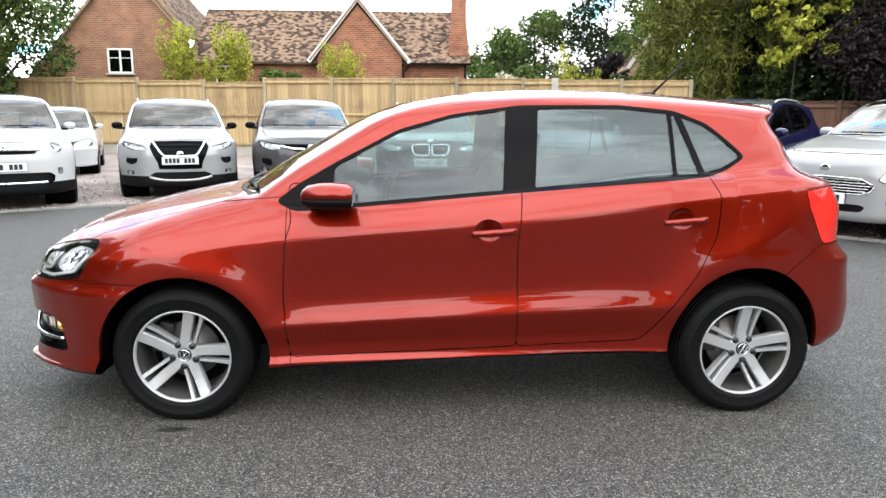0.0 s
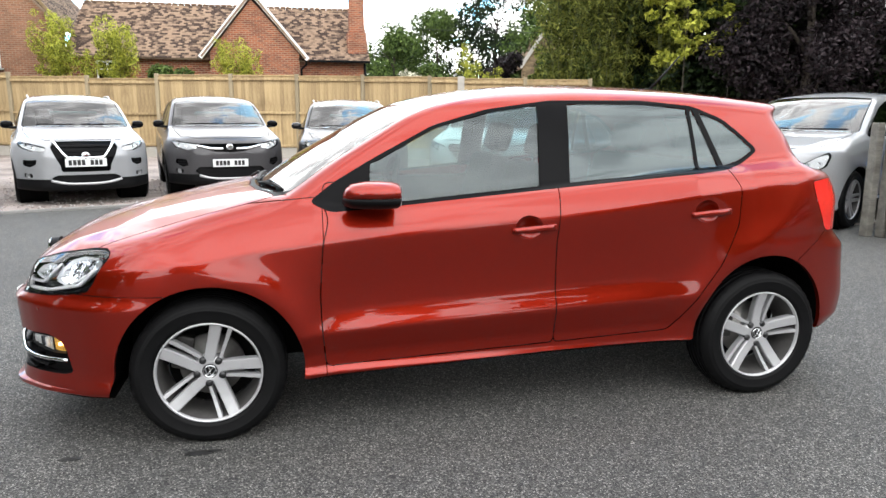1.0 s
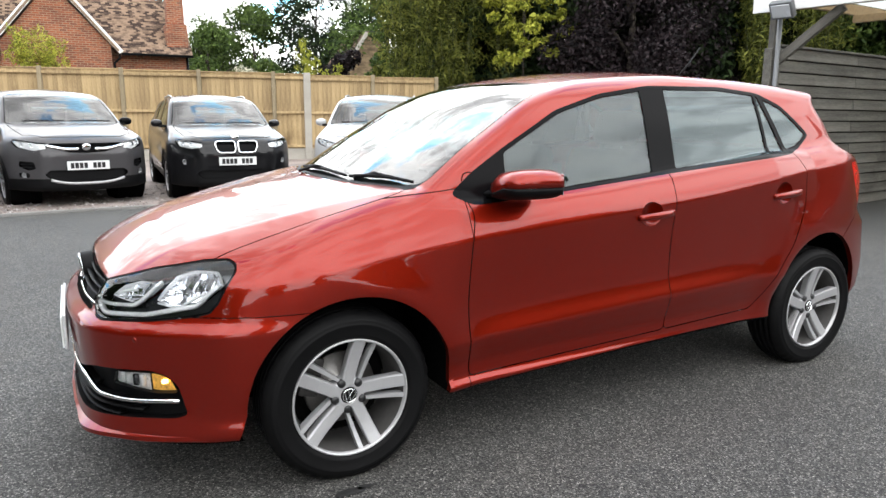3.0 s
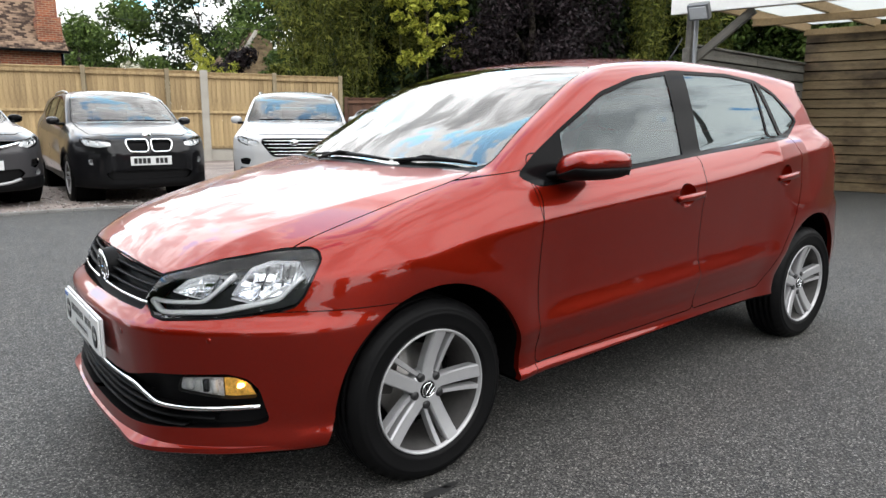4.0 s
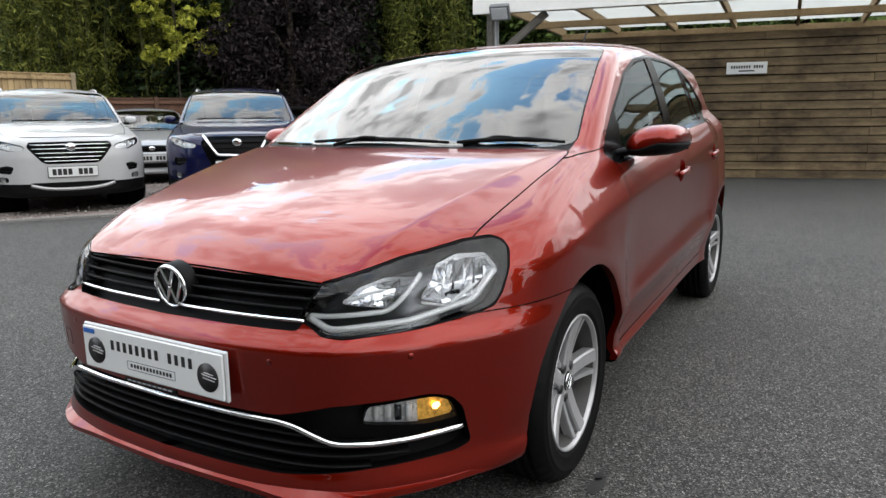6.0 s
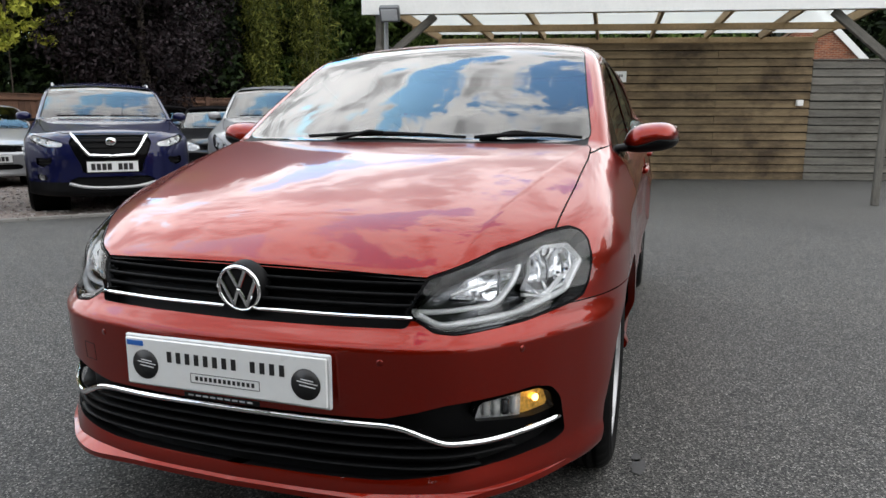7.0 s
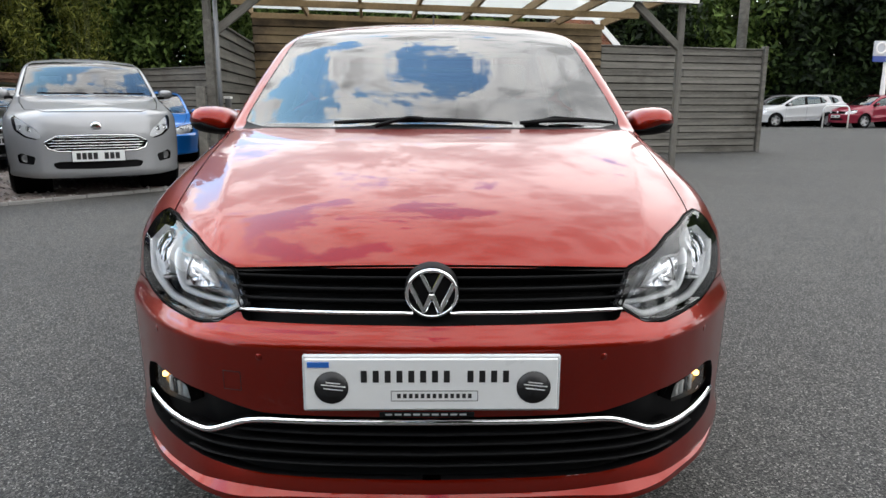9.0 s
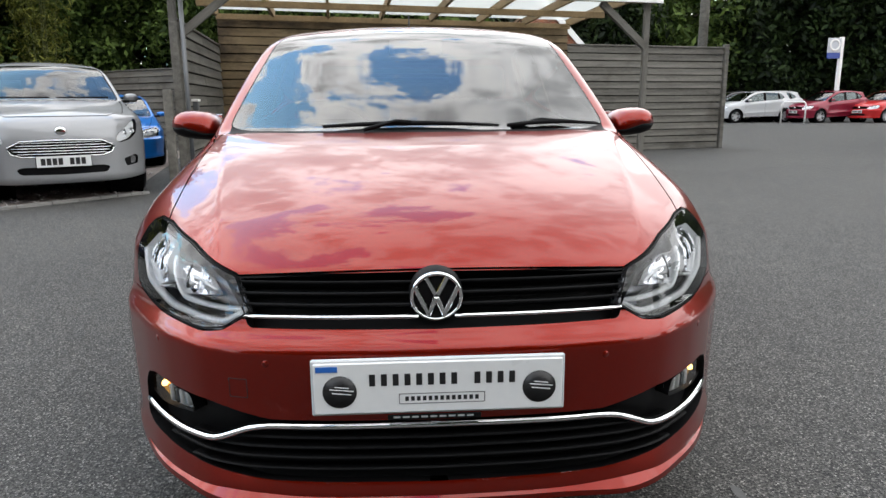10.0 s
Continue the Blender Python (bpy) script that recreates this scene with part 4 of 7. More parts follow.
def panel(VT, g, gap=.0022):
    """(panel, rest, the joint between them)"""
    ins, out = split(*VT, g(*VT[0].T) + gap)
    if not len(out[1]):
        return ins, out, (np.zeros((0, 3)), np.zeros((0, 3), int))
    joint, rest = split(*out, g(*out[0].T) - gap)
    return ins, rest, joint


def both(name, field, VT, mat, parent, label="", sink=0.0):
    return [shell(name, field, VT, mat, parent, s, sink, label) for s in (-1, 1)]


def seat(parent, x, y, w=.48, rear=False):
    """A cloth seat with bolster, back and headrest."""
    s = new("seat")
    s.parent = parent
    s.matrix_basis = pose(x, y, .32)
    part("cushion", box_bm(.50, w, .16, (0, 0, .14), .05, 3), M_CLOTH, s, smooth=True)
    lean = Matrix.Rotation(radians(16), 4, "Y")
    part("backrest", box_bm(.13, w, .62, (.30, 0, .46), .05, 3, turn=lean), M_CLOTH, s, smooth=True)
    for yy in ((0,) if not rear else (-w * .3, w * .3)):
        part("headrest", box_bm(.10, .25, .16, (.42, yy, .86), .045, 3, turn=lean), M_CLOTH, s, smooth=True)
        for k in (-.06, .06):
            tube([(.38, yy + k, .72), (.41, yy + k, .82)], .006, M_CHROME, "headrest_post", s, res=1)
    return s


def build_hatchback():
    car = thing("car", pose(0, .03, 0, 0, 0, 1.0), "copper-red metallic five-door hatchback parked on grey tarmac", "car")
    P = dict(HATCH)
    field = field_of(P)

    VT = skin(field, (-.95, 0, .08), (3.25, .95, 1.5), .009)
    bot = curve1(*P["bottom"])
    under, VT = split(*VT, VT[0][:, 2] - bot(VT[0][:, 0]) - .012)
    for ax, az, rx, rz in P["arches"]:
        _, under = split(*under, np.maximum(np.abs(under[0][:, 0] - ax) - rx - .01, .45 - under[0][:, 1]))
    shell("underbody", field, under, M_UNDER, car)

    def g_arch(x, y, z):
        g = np.full(x.shape, 9.)
        for ax, az, rx, rz in P["arches"]:
            g = np.minimum(g, np.where((z < az) & (x < ax), np.abs(x - ax) - rx - .35 * (az - z), (np.hypot((x - ax) / rx, (z - az) / rz) - 1) * rx))
        return g

    _, VT = split(*VT, g_arch(*VT[0].T))
    dlo_p = fillet(DLO, .03)

    def g_dlo(x, y, z):
        return np.maximum(poly_dist(x, z, dlo_p), (.755 - .36 * (z - .95) - .075) - y)

    dlo, VT, _ = panel(VT, g_dlo, 0)
    panes = (("side_window", PANE_F, M_SIDEGLASS, "clear tinted front door glass"), ("side_window", PANE_R, M_PRIVACY, "dark tinted rear door glass"),
             ("quarter_window", PANE_Q, M_PRIVACY, ""), ("quarter_window", PANE_B, M_PRIVACY, ""))
    for nm, poly, mat, lab in panes:
        (xa, za), (xb, zb), (xc, zc), (xd, zd) = poly
        ins, dlo, joint = panel(dlo, lambda x, y, z: np.maximum(poly_dist(x, z, dlo_p) + .017, np.maximum((xa + (xb - xa) * (z - za) / (zb - za)) - x,
                                                                                                         x - (xc + (xd - xc) * (z - zc) / (zd - zc)))), .001)
        both(nm, field, ins, mat, car, lab, sink=.004)
    both("window_trim", field, dlo, M_GLOSSBLACK, car, "gloss black window surround and pillar trim")
    # windscreen
    ws = fillet([(-.3, .985), (.60, .980), (.668, .992), (.672, 1.01), (.578, 1.338), (.548, 1.358), (.3, 1.374), (-.3, 1.377)], .02)

    def g_ws(x, y, z):
        return np.maximum(poly_dist(y, z, ws), np.maximum(x - 1.25, (.13 + .13 * (y / .65) ** 2 + .02) - x))

    glassp, VT, _ = panel(VT, g_ws, 0)
    shell("windscreen", field, glassp, M_WINDSCREEN, car, label="raked windscreen reflecting broken cloud")
    seal, VT = split(*VT, g_ws(*VT[0].T) - np.where(VT[0][:, 2] > 1.32, .002, .005))
    shell("windscreen_seal", field, seal, M_BLACK, car)

    def g_hood(x, y, z):
        edge = [(-1.2, -.2), (-1.2, .445), (-.765, .445), (-.635, .56), (-.505, .668), (-.43, .672), (-.15, .688), (.10, .695), (.22, .690), (.262, .675), (.262, .63),
                (.185, .42), (.145, .2), (.13, -.2)]
        return np.maximum(poly_dist(x, y, fillet(edge, .015)), (.7135 - .06 * y * y) - z)

    lamp_p = fillet(HEADLAMP, .006)

    def g_lamp(x, y, z):
        return np.maximum(poly_dist(corner_u(x, y), z, lamp_p), x + .2)

    lamp, VT, joint = panel(VT, g_lamp, .002)
    both("panel_joint", field, joint, M_SHADOWGAP, car, sink=.006)
    lens, frame_l = split(*lamp, g_lamp(*lamp[0].T) + .005)
    both("headlamp_seal", field, frame_l, M_GLOSSBLACK, car)
    lamps = both("headlamp", field, lens, M_LENS, car, "clear headlamp lens over dark bowl and chrome reflectors")
    edge3 = solve_r(field, *dense(fillet(HEADLAMP, .006), .02).T)
    rim_wall("headlamp_wall", field, edge3, .056, M_LAMPDARK, car)

    bowl = lens
    for poly, dp in (([(.640, .664), (.680, .742), (.735, .760), (.812, .758), (.832, .722), (.785, .668), (.690, .646)], .030),
                     ([(.465, .666), (.505, .704), (.560, .724), (.634, .722), (.606, .676), (.560, .650)], .034)):
        pp = fillet(poly, .005)
        ins, bowl = split(*bowl, poly_dist(corner_u(bowl[0][:, 0], bowl[0][:, 1]), bowl[0][:, 2], pp))
        hollow = np.clip(-poly_dist(corner_u(ins[0][:, 0], ins[0][:, 1]), ins[0][:, 2], pp) / .034, 0, 1) ** .8
        cup = inward(field, ins[0], (dp + .040 * hollow)[:, None])
        for s in (1, -1):
            put("reflector", mesh_from("reflector", cup * np.array([1, s, 1]), ins[1] if s > 0 else ins[1][:, ::-1], M_REFLECTOR), car, None, "bright faceted lamp reflector")
        edge = solve_r(field, *dense(pp, .02).T)
        rim_wall("reflector_wall", field, inward(field, edge, dp - .016), .02, M_LAMPSILVER, car)
        c = np.array(poly).mean(0)
        for k in range(5 if dp < .032 else 2):
            uu = c[0] - .05 + .026 * k if dp < .032 else c[0] - .025 + .05 * k
            q = np.array([(uu + .012 * t, c[1] - .032 + .066 * t) for t in np.linspace(0, 1, 6)])
            P3 = inward(field, solve_r(field, q[:, 0], q[:, 1]), dp - .004)
            for s in (-1, 1):
                tube([(a, b * s, z) for a, b, z in P3], .0035, M_LAMPDARK if k % 2 else M_REFLECTOR, "flute", lamps[0 if s < 0 else 1], res=1)
    both("headlamp_bowl", field, bowl, M_LAMPDARK, car, sink=.055)
    for s in (-1, 1):
        for line, h, sk in (([(.392, .632), (.440, .608), (.61, .618), (.760, .650), (.822, .715)], .017, -.010), ([(.388, .636), (.43, .634), (.565, .642), (.600, .672), (.640, .726)], .013, -.012),
                            ([(.47, .672), (.52, .690), (.555, .696)], .007, -.02), ([(.64, .655), (.70, .640), (.78, .690)], .008, -.02)):
            q = dense(line, .012, closed=False)
            for _ in range(1):
                q[1:-1] = (q[:-2] + 2 * q[1:-1] + q[2:]) / 4
            pts = solve_r(field, q[:, 0], q[:, 1])
            ribbon("lamp_trim", field, pts, h, sk, .012, M_LAMPSILVER, lamps[1 if s > 0 else 0], "bright silver trim line inside the lamp", flip=s < 0)

    hood, VT, joint = panel(VT, g_hood, .0022)
    shell("bonnet", field, hood, M_RED, car, label="glossy copper-red bonnet with soft creases")
    shell("panel_joint", field, joint, M_SHADOWGAP, car, sink=.008)
    # scuttle between bonnet and glass
    def g_cowl(x, y, z):
        return np.maximum(np.maximum((.125 + .13 * (y / .65) ** 2) - x, z - .995), np.maximum(y - .672, x - .42))

    cowl, VT, _ = panel(VT, g_cowl, 0)
    shell("scuttle", field, cowl, M_BLACK, car, label="black plastic scuttle panel")

    gp = fillet(GRILLE_P, .012)

    def g_gr(x, y, z):
        return np.maximum(poly_dist(y, z, gp), x + .5)

    grille, VT, _ = panel(VT, g_gr, 0)
    gr = shell("grille", field, grille, M_BLACK, car, sink=.04, label="matt black grille with slim slats")
    ed = dense(gp, .02)
    ed = ed[ed[:, 0] >= 0]
    rim_wall("grille_wall", field, solve_x(field, ed[:, 0], ed[:, 1]), .041, M_BLACK, car, closed=False)
    for zz in (.694, .671, .648):
        yy = np.linspace(-.462 + (.70 - zz) * .75, .462 - (.70 - zz) * .75, 31)
        ribbon("slat", field, solve_x(field, yy, np.full(31, zz)), .010, -.008, .02, M_BLACK, gr)
    for s in (-1, 1):
        yy = np.linspace(.040, .418, 16) * s
        ribbon("chrome_strip", field, solve_x(field, yy, np.full(16, .620) + .002), .010, .0005, .006, M_CHROME, gr, "thin chrome strip")
    # badge
    bx = float(solve_x(field, np.array([0.]), np.array([.662]))[0, 0]) - .004
    face = Matrix(((0, -.12, -.99, bx), (-1, 0, 0, 0), (0, .99, -.12, .663), (0, 0, 0, 1)))
    v, f = lathe([(.0, 0), (.055, 0), (.0590, -.006), (.0590, -.04)], 48)
    badge = put("badge", mesh_from("badge", v, f, M_BLACK, smooth=True), car, face, "round chrome badge on a black disc")
    emblem(badge, .0575, Matrix(), .006)

    ip = fillet(INTAKE, .014)

    def g_in(x, y, z):
        return np.maximum(poly_dist(corner_u(x, y), z, ip), x + .42)

    intake, VT, _ = panel(VT, g_in, 0)
    fogp = fillet(FOG, .012)
    fog, intake, _ = panel(intake, lambda x, y, z: poly_dist(corner_u(x, y), z, fogp), 0)
    both("fog_lamp", field, fog, M_LENS, car, "clear fog lamp with an amber glow", sink=.012)
    split_u = .622
    amb, clr = split(*fog, split_u - corner_u(fog[0][:, 0], fog[0][:, 1]))
    fr = both("fog_reflector", field, clr, M_FOGSILVER, car, sink=.026)
    # white, dark and silver bars imitate reflections in the chrome facets
    for k in range(4):
        q = inward(field, solve_r(field, np.full(4, .535 + .022 * k), np.linspace(.392 - .003 * k, .422, 4)), .022)
        for s in (-1, 1):
            tube([(a, b * s, c) for a, b, c in q], .0105, (M_WHITEPAINT, M_WHITEPAINT, M_LAMPDARK, M_LAMPSILVER)[k], "painted_facet", fr[0 if s < 0 else 1], res=0)
    both("indicator", field, amb, M_AMBER, car, "amber indicator reflector", sink=.034)
    c = inward(field, solve_r(field, np.array([.662]), np.array([.402])), .026)[0]
    for s in (-1, 1):
        v, f = lathe([(0, .008), (.006, .006), (.008, 0), (.006, -.012)], 14)
        put("lit_bulb", mesh_from("lit_bulb", v, f, M_FILAMENT, smooth=True), car, pose(c[0], c[1] * s, c[2], 0, -90, 0), "glowing amber bulb")
    rim_wall("fog_wall", field, inward(field, solve_r(field, *dense(fogp, .015).T), .010), .03, M_BLACK, car)
    air = shell("air_intake", field, intake, M_BLACK, car, sink=.045, label="wide black lower intake with slats")
    ed = dense(ip, .02)
    ed = ed[ed[:, 0] >= 0]
    rim_wall("intake_wall", field, solve_r(field, ed[:, 0], ed[:, 1]), .046, M_BLACK, car, closed=False)
    for zz, u0 in ((.357, .40), (.333, .53), (.309, .60), (.285, .52)):
        uu = np.linspace(-u0, u0, 41)
        ribbon("slat", field, solve_r(field, uu, np.full(41, zz)), .009, -.010, .03, M_BLACK, air)
    ch = dense([(-u, z) for u, z in TRIM] + TRIM[-2::-1], .015, closed=False)
    for _ in range(1):
        ch[1:-1] = (ch[:-2] + 2 * ch[1:-1] + ch[2:]) / 4
    ribbon("chrome_strip", field, solve_r(field, ch[:, 0], ch[:, 1]), .016, .003, .012, M_CHROME, air, "bright chrome trim strip")
    uu = np.linspace(-.815, .815, 95)
    ribbon("chin_lip", field, solve_r(field, uu, .220 + .014 * np.clip((np.abs(uu) - .36) / .52, 0, 1)), .030, (.013 + .016 * np.exp(-((np.abs(uu) - .385) / .09) ** 2)) * np.clip((.815 - np.abs(uu)) / .20, 0, 1) - .003, .034, M_RED, car, "body-coloured chin lip", sharp=True)

    bump, VT, joint = panel(VT, lambda x, y, z: np.maximum(z - .617, x + .15), .0015)
    shell("front_bumper", field, bump, M_RED, car, label="body-coloured front bumper with chin lip")
    shell("panel_joint", field, joint, M_SHADOWGAP, car, sink=.006)
    # towing-eye cover
    for y0, y1, z0, z1 in ((.411, .451, .497, .497), (.411, .451, .454, .454), (.411, .411, .454, .497), (.451, .451, .454, .497)):
        ribbon("cover_joint", field, solve_x(field, np.linspace(y0, y1, 5), np.linspace(z0, z1, 5)), .0018, .0004, .002, M_SHADOWGAP, car)
    for s in (-1, 1):
        q = solve_r(field, np.array([cu(-.795, .36) * 1.0, cu(-.64, .635)]), np.array([.535, .545]))
        for p in q:
            v, f = lathe([(0, .0002), (.0078, .0002), (.0082, -.001)], 20)
            nrm = slope(field, p[None])[0]
            nrm /= np.linalg.norm(nrm)
            mm = Vector((nrm[0], nrm[1] * s, nrm[2])).to_track_quat("Z", "Y").to_matrix().to_4x4()
            mm.translation = (p[0], p[1] * s, p[2])
            put("parking_sensor", mesh_from("parking_sensor", v, f, M_RED, smooth=True), car, mm)
    # finger dishes behind the door handles
    for cx, cz in ((1.300, .840), (2.122, .888)):
        _, VT = split(*VT, np.maximum(np.hypot((VT[0][:, 0] - cx) / .060, (VT[0][:, 2] - cz) / .050) - 1, (.5 - VT[0][:, 1]) * 9))
        a = np.linspace(0, 2 * np.pi, 40, endpoint=False)
        rings = []
        for r in (1.01, .985, .95, .9, .8, .65, .45, .22, .02):
            q = solve_y(field, cx + .060 * r * np.cos(a), cz + .050 * r * np.sin(a))
            q[:, 1] -= .030 * max(0, 1 - r * r) ** .75 if r < 1 else 0
            rings.append(q)
        V = np.concatenate(rings)
        F = np.array([(i * 40 + k, i * 40 + (k + 1) % 40, (i + 1) * 40 + (k + 1) % 40, (i + 1) * 40 + k) for i in range(8) for k in range(40)])
        for s in (1, -1):
            put("handle_dish", mesh_from("handle_dish", V * np.array([1, s, 1]), F if s > 0 else F[:, ::-1], M_RED, smooth=True), car)
    # doors
    for nm, poly, lab in (("front_door", DOOR_F, "front door"), ("rear_door", DOOR_R, "rear door")):
        pp = fillet(poly, .025)
        ins, VT, joint = panel(VT, lambda x, y, z: np.maximum(poly_dist(x, z, pp), .5 - y), .0022)
        both(nm, field, ins, M_RED, car)
        both("panel_joint", field, joint, M_SHADOWGAP, car, sink=.007)
    # wing
    ins, VT, joint = panel(VT, lambda x, y, z: np.maximum(x - .452, np.maximum(z - .962 - .1 * (x - .3), .45 - y)), .0016)
    both("front_wing", field, ins, M_RED, car)
    both("panel_joint", field, joint, M_SHADOWGAP, car, sink=.006)
    # tail
    tl = fillet([(2.685, 1.008), (2.80, 1.02), (2.95, 1.02), (3.2, 1.01), (3.2, .78), (2.80, .772), (2.775, .79), (2.705, .93)], .015)
    ins, VT, joint = panel(VT, lambda x, y, z: np.maximum(poly_dist(x, z, tl), .46 - y), .002)
    both("tail_lamp", field, ins, M_REDLENS, car, "glossy red tail lamp")
    both("panel_joint", field, joint, M_SHADOWGAP, car, sink=.006)
    rb = fillet([(2.58, .62), (2.63, .665), (2.778, .774), (3.3, .775), (3.3, .2), (2.55, .2)], .02)
    ins, VT, joint = panel(VT, lambda x, y, z: poly_dist(x, z, rb), .0016)
    shell("rear_bumper", field, ins, M_RED, car)
    shell("panel_joint", field, joint, M_SHADOWGAP, car, sink=.006)
    rw = fillet([(-.3, 1.075), (.56, 1.085), (.50, 1.30), (-.3, 1.315)], .03)
    ins, VT, joint = panel(VT, lambda x, y, z: np.maximum(poly_dist(y, z, rw), 2.5 - x), 0)
    shell("rear_window", field, ins, M_PRIVACY, car)
    shell("body_shell", field, VT, M_RED, car, label="copper-red roof, pillars, sills and quarter panels")
    roof_in, _ = split(*VT, np.maximum(1.385 - VT[0][:, 2], VT[0][:, 1] - .55))
    shell("headlining", field, roof_in, M_HEADLINING, car, sink=.03)
    # wheel housings
    for ax, az, rx, rz in P["arches"]:
        a = np.radians(np.linspace(-8, 188, 61))
        px, pz = ax + rx * np.cos(a), az + rz * np.sin(a)
        px = np.where((pz < az) & (px < ax), ax - rx - .35 * (az - pz), px)
        po = solve_y(field, px, pz)
        po[:, 1] -= .001
        V = np.concatenate([po, po * np.array([1, 0, 1]) + np.stack([0 * a, po[:, 1] - .022, 0 * a], 1)])
        V2 = np.concatenate([V[61:], np.stack([ax + (rx + .012) * np.cos(a), np.full(61, .42), az + (rz + .012) * np.sin(a)], 1)])
        F = np.array([(i, i + 1, 62 + i, 61 + i) for i in range(60)])
        flip = np.array([1, -1, 1])
        for s in (1, -1):
            put("arch_lip", mesh_from("arch_lip", V if s > 0 else V * flip, F if s > 0 else F[:, ::-1], M_RED, smooth=True), car)
            put("wheel_housing", mesh_from("wheel_housing", V2 if s > 0 else V2 * flip, F if s > 0 else F[:, ::-1], M_UNDER, smooth=True), car)
            W = np.stack([ax + (rx + .02) * np.cos(np.linspace(-.2, np.pi + .2, 40)), np.full(40, .43 * s), az + (rz + .02) * np.sin(np.linspace(-.2, np.pi + .2, 40))], 1)
            put("wheel_housing", mesh_from("wheel_housing", W, [tuple(range(40))], M_UNDER), car)
    # wheels
    for x in (-.006, 2.466):
        for s in (-1, 1):
            turn = -14 if x < 1 else -4
            m = Matrix.Translation((x, s * .728, .292)) @ Matrix.Rotation(radians(90 if s < 0 else -90), 4, "X") @ Matrix.Rotation(radians(turn), 4, "Z")
            wheel(m, car, rim=.206, sag=.2915, turn=radians(turn), label="black tyre on a silver five-spoke alloy wheel")
    # door handles
    for cx, cz, tilt in ((1.318, .834, 3.5), (2.138, .880, 4.0)):
        yy = float(solve_y(field, np.array([cx + .09]), np.array([cz]))[0, 1])
        for s in (-1, 1):
            h = new("door_handle")
            h.parent = car
            h.matrix_basis = pose(cx, s * (yy + .012), cz, 0, -tilt, 0)
            bm = loft_bm([[(x, s * (.016 * math.sin(math.pi * t) ** .5 * .8 + b * .010 - .006), c * (.0125 + .003 * math.sin(math.pi * t))) for b, c in
                           ((-1, -.8), (-.2, -1), (.7, -.7), (1, 0), (.7, .7), (-.2, 1), (-1, .8))] for t, x in zip(np.linspace(.02, .98, 13), np.linspace(-.092, .088, 13))])
            part("grip", bm, M_RED, h, smooth=True)
            part("handle_cap", box_bm(.035, .018, .028, (.082, -s * .004, 0), .006, 2), M_RED, h, smooth=True)
    # mirrors
    for s in (-1, 1):
        mir = new("wing_mirror")
        mir.parent = car
        tagged(mir, "red wing mirror on a black arm")
        rings_top, rings_low = [], []
        for t, (x, hw, ht, hb) in enumerate(((.528, .036, .020, .012), (.538, .066, .042, .022), (.560, .086, .060, .032), (.61, .096, .070, .036), (.66, .099, .072, .037),
                                             (.71, .099, .069, .036), (.735, .095, .064, .034), (.741, .088, .056, .029))):
            yc = .866 + .012 * (x - .55) / .19
            top, low = [], []
            for k in range(13):
                a = math.pi * k / 12
                top.append((x, s * (yc + hw * math.copysign(abs(math.cos(a)) ** .75, math.cos(a))), .976 + ht * math.sin(a) ** .8 + .012 * math.cos(a)))
                low.append((x, s * (yc + hw * .98 * math.copysign(abs(math.cos(a)) ** .75, math.cos(a))), .974 - hb * math.sin(a) ** .8 + .012 * math.cos(a)))
            rings_top.append(top)
            rings_low.append(low)
        part("mirror_cap", loft_bm(rings_top), M_RED, mir, smooth=True)
        part("mirror_base", loft_bm(rings_low), M_BLACK, mir, smooth=True)
        part("mirror_glass", box_bm(.004, .16, .075, (.740, s * .882, .995), .001), M_CHROME, mir)
        part("mirror_arm", loft_bm([[(.58 + .045 * math.cos(a) + dx, s * y, z + .016 * math.sin(a)) for a in np.linspace(0, 2 * math.pi, 12, endpoint=False)]
                                    for y, z, dx in ((.70, .945, -.01), (.74, .948, 0), (.78, .955, .01), (.82, .962, .02))]), M_BLACK, mir, smooth=True)
    # wipers, aerial
    def on_glass(y, z):
        return solve_x(field, np.array([y]), np.array([z]), 1.3, -.2)[0]

    for ya, yb, zz in ((.335, -.27, .990), (-.30, -.65, .990)):
        pts = []
        for t in np.linspace(0, 1, 9):
            p = on_glass(ya + (yb - ya) * t, zz + .02 * math.sin(math.pi * t) * .5)
            pts.append((p[0] - .016, p[1], p[2] + .006))
        w = tube(pts, [.006, .007, .008, .009, .009, .008, .007, .006, .005], M_BLACK, "wiper", car)
        k = pts[4]
        tube([(k[0] - .05, k[1] + .16, k[2] - .02), (k[0] - .012, k[1] + .05, k[2] + .008), (k[0] - .002, k[1], k[2] + .004)], .007, M_BLACK, "wiper_arm", w)
    tube([(2.255, 0, 1.435), (2.34, 0, 1.52), (2.43, 0, 1.62)], [.007, .005, .004], M_BLACK, "aerial", car)
    part("aerial_foot", box_bm(.07, .035, .02, (2.235, 0, 1.436), .008, 2), M_BLACK, car, smooth=True)
    # plate with a dealer's card
    plate(car, pose(-.853, 0, .491, 90, 0, -90), .524, .112, card=True)
    # cabin
    part("cabin_floor", box_bm(1.62, 1.3, .04, (1.23, 0, .34)), M_DASH, car)
    part("bulkhead", box_bm(.04, 1.36, .5, (.42, 0, .58)), M_DASH, car)
    part("boot_wall", box_bm(.04, .82, .55, (2.62, 0, .62)), M_DASH, car)
    for s in (-1, 1):
        part("door_card", box_bm(1.53, .04, .56, (1.265, s * .715, .66), .01), M_DASH, car)
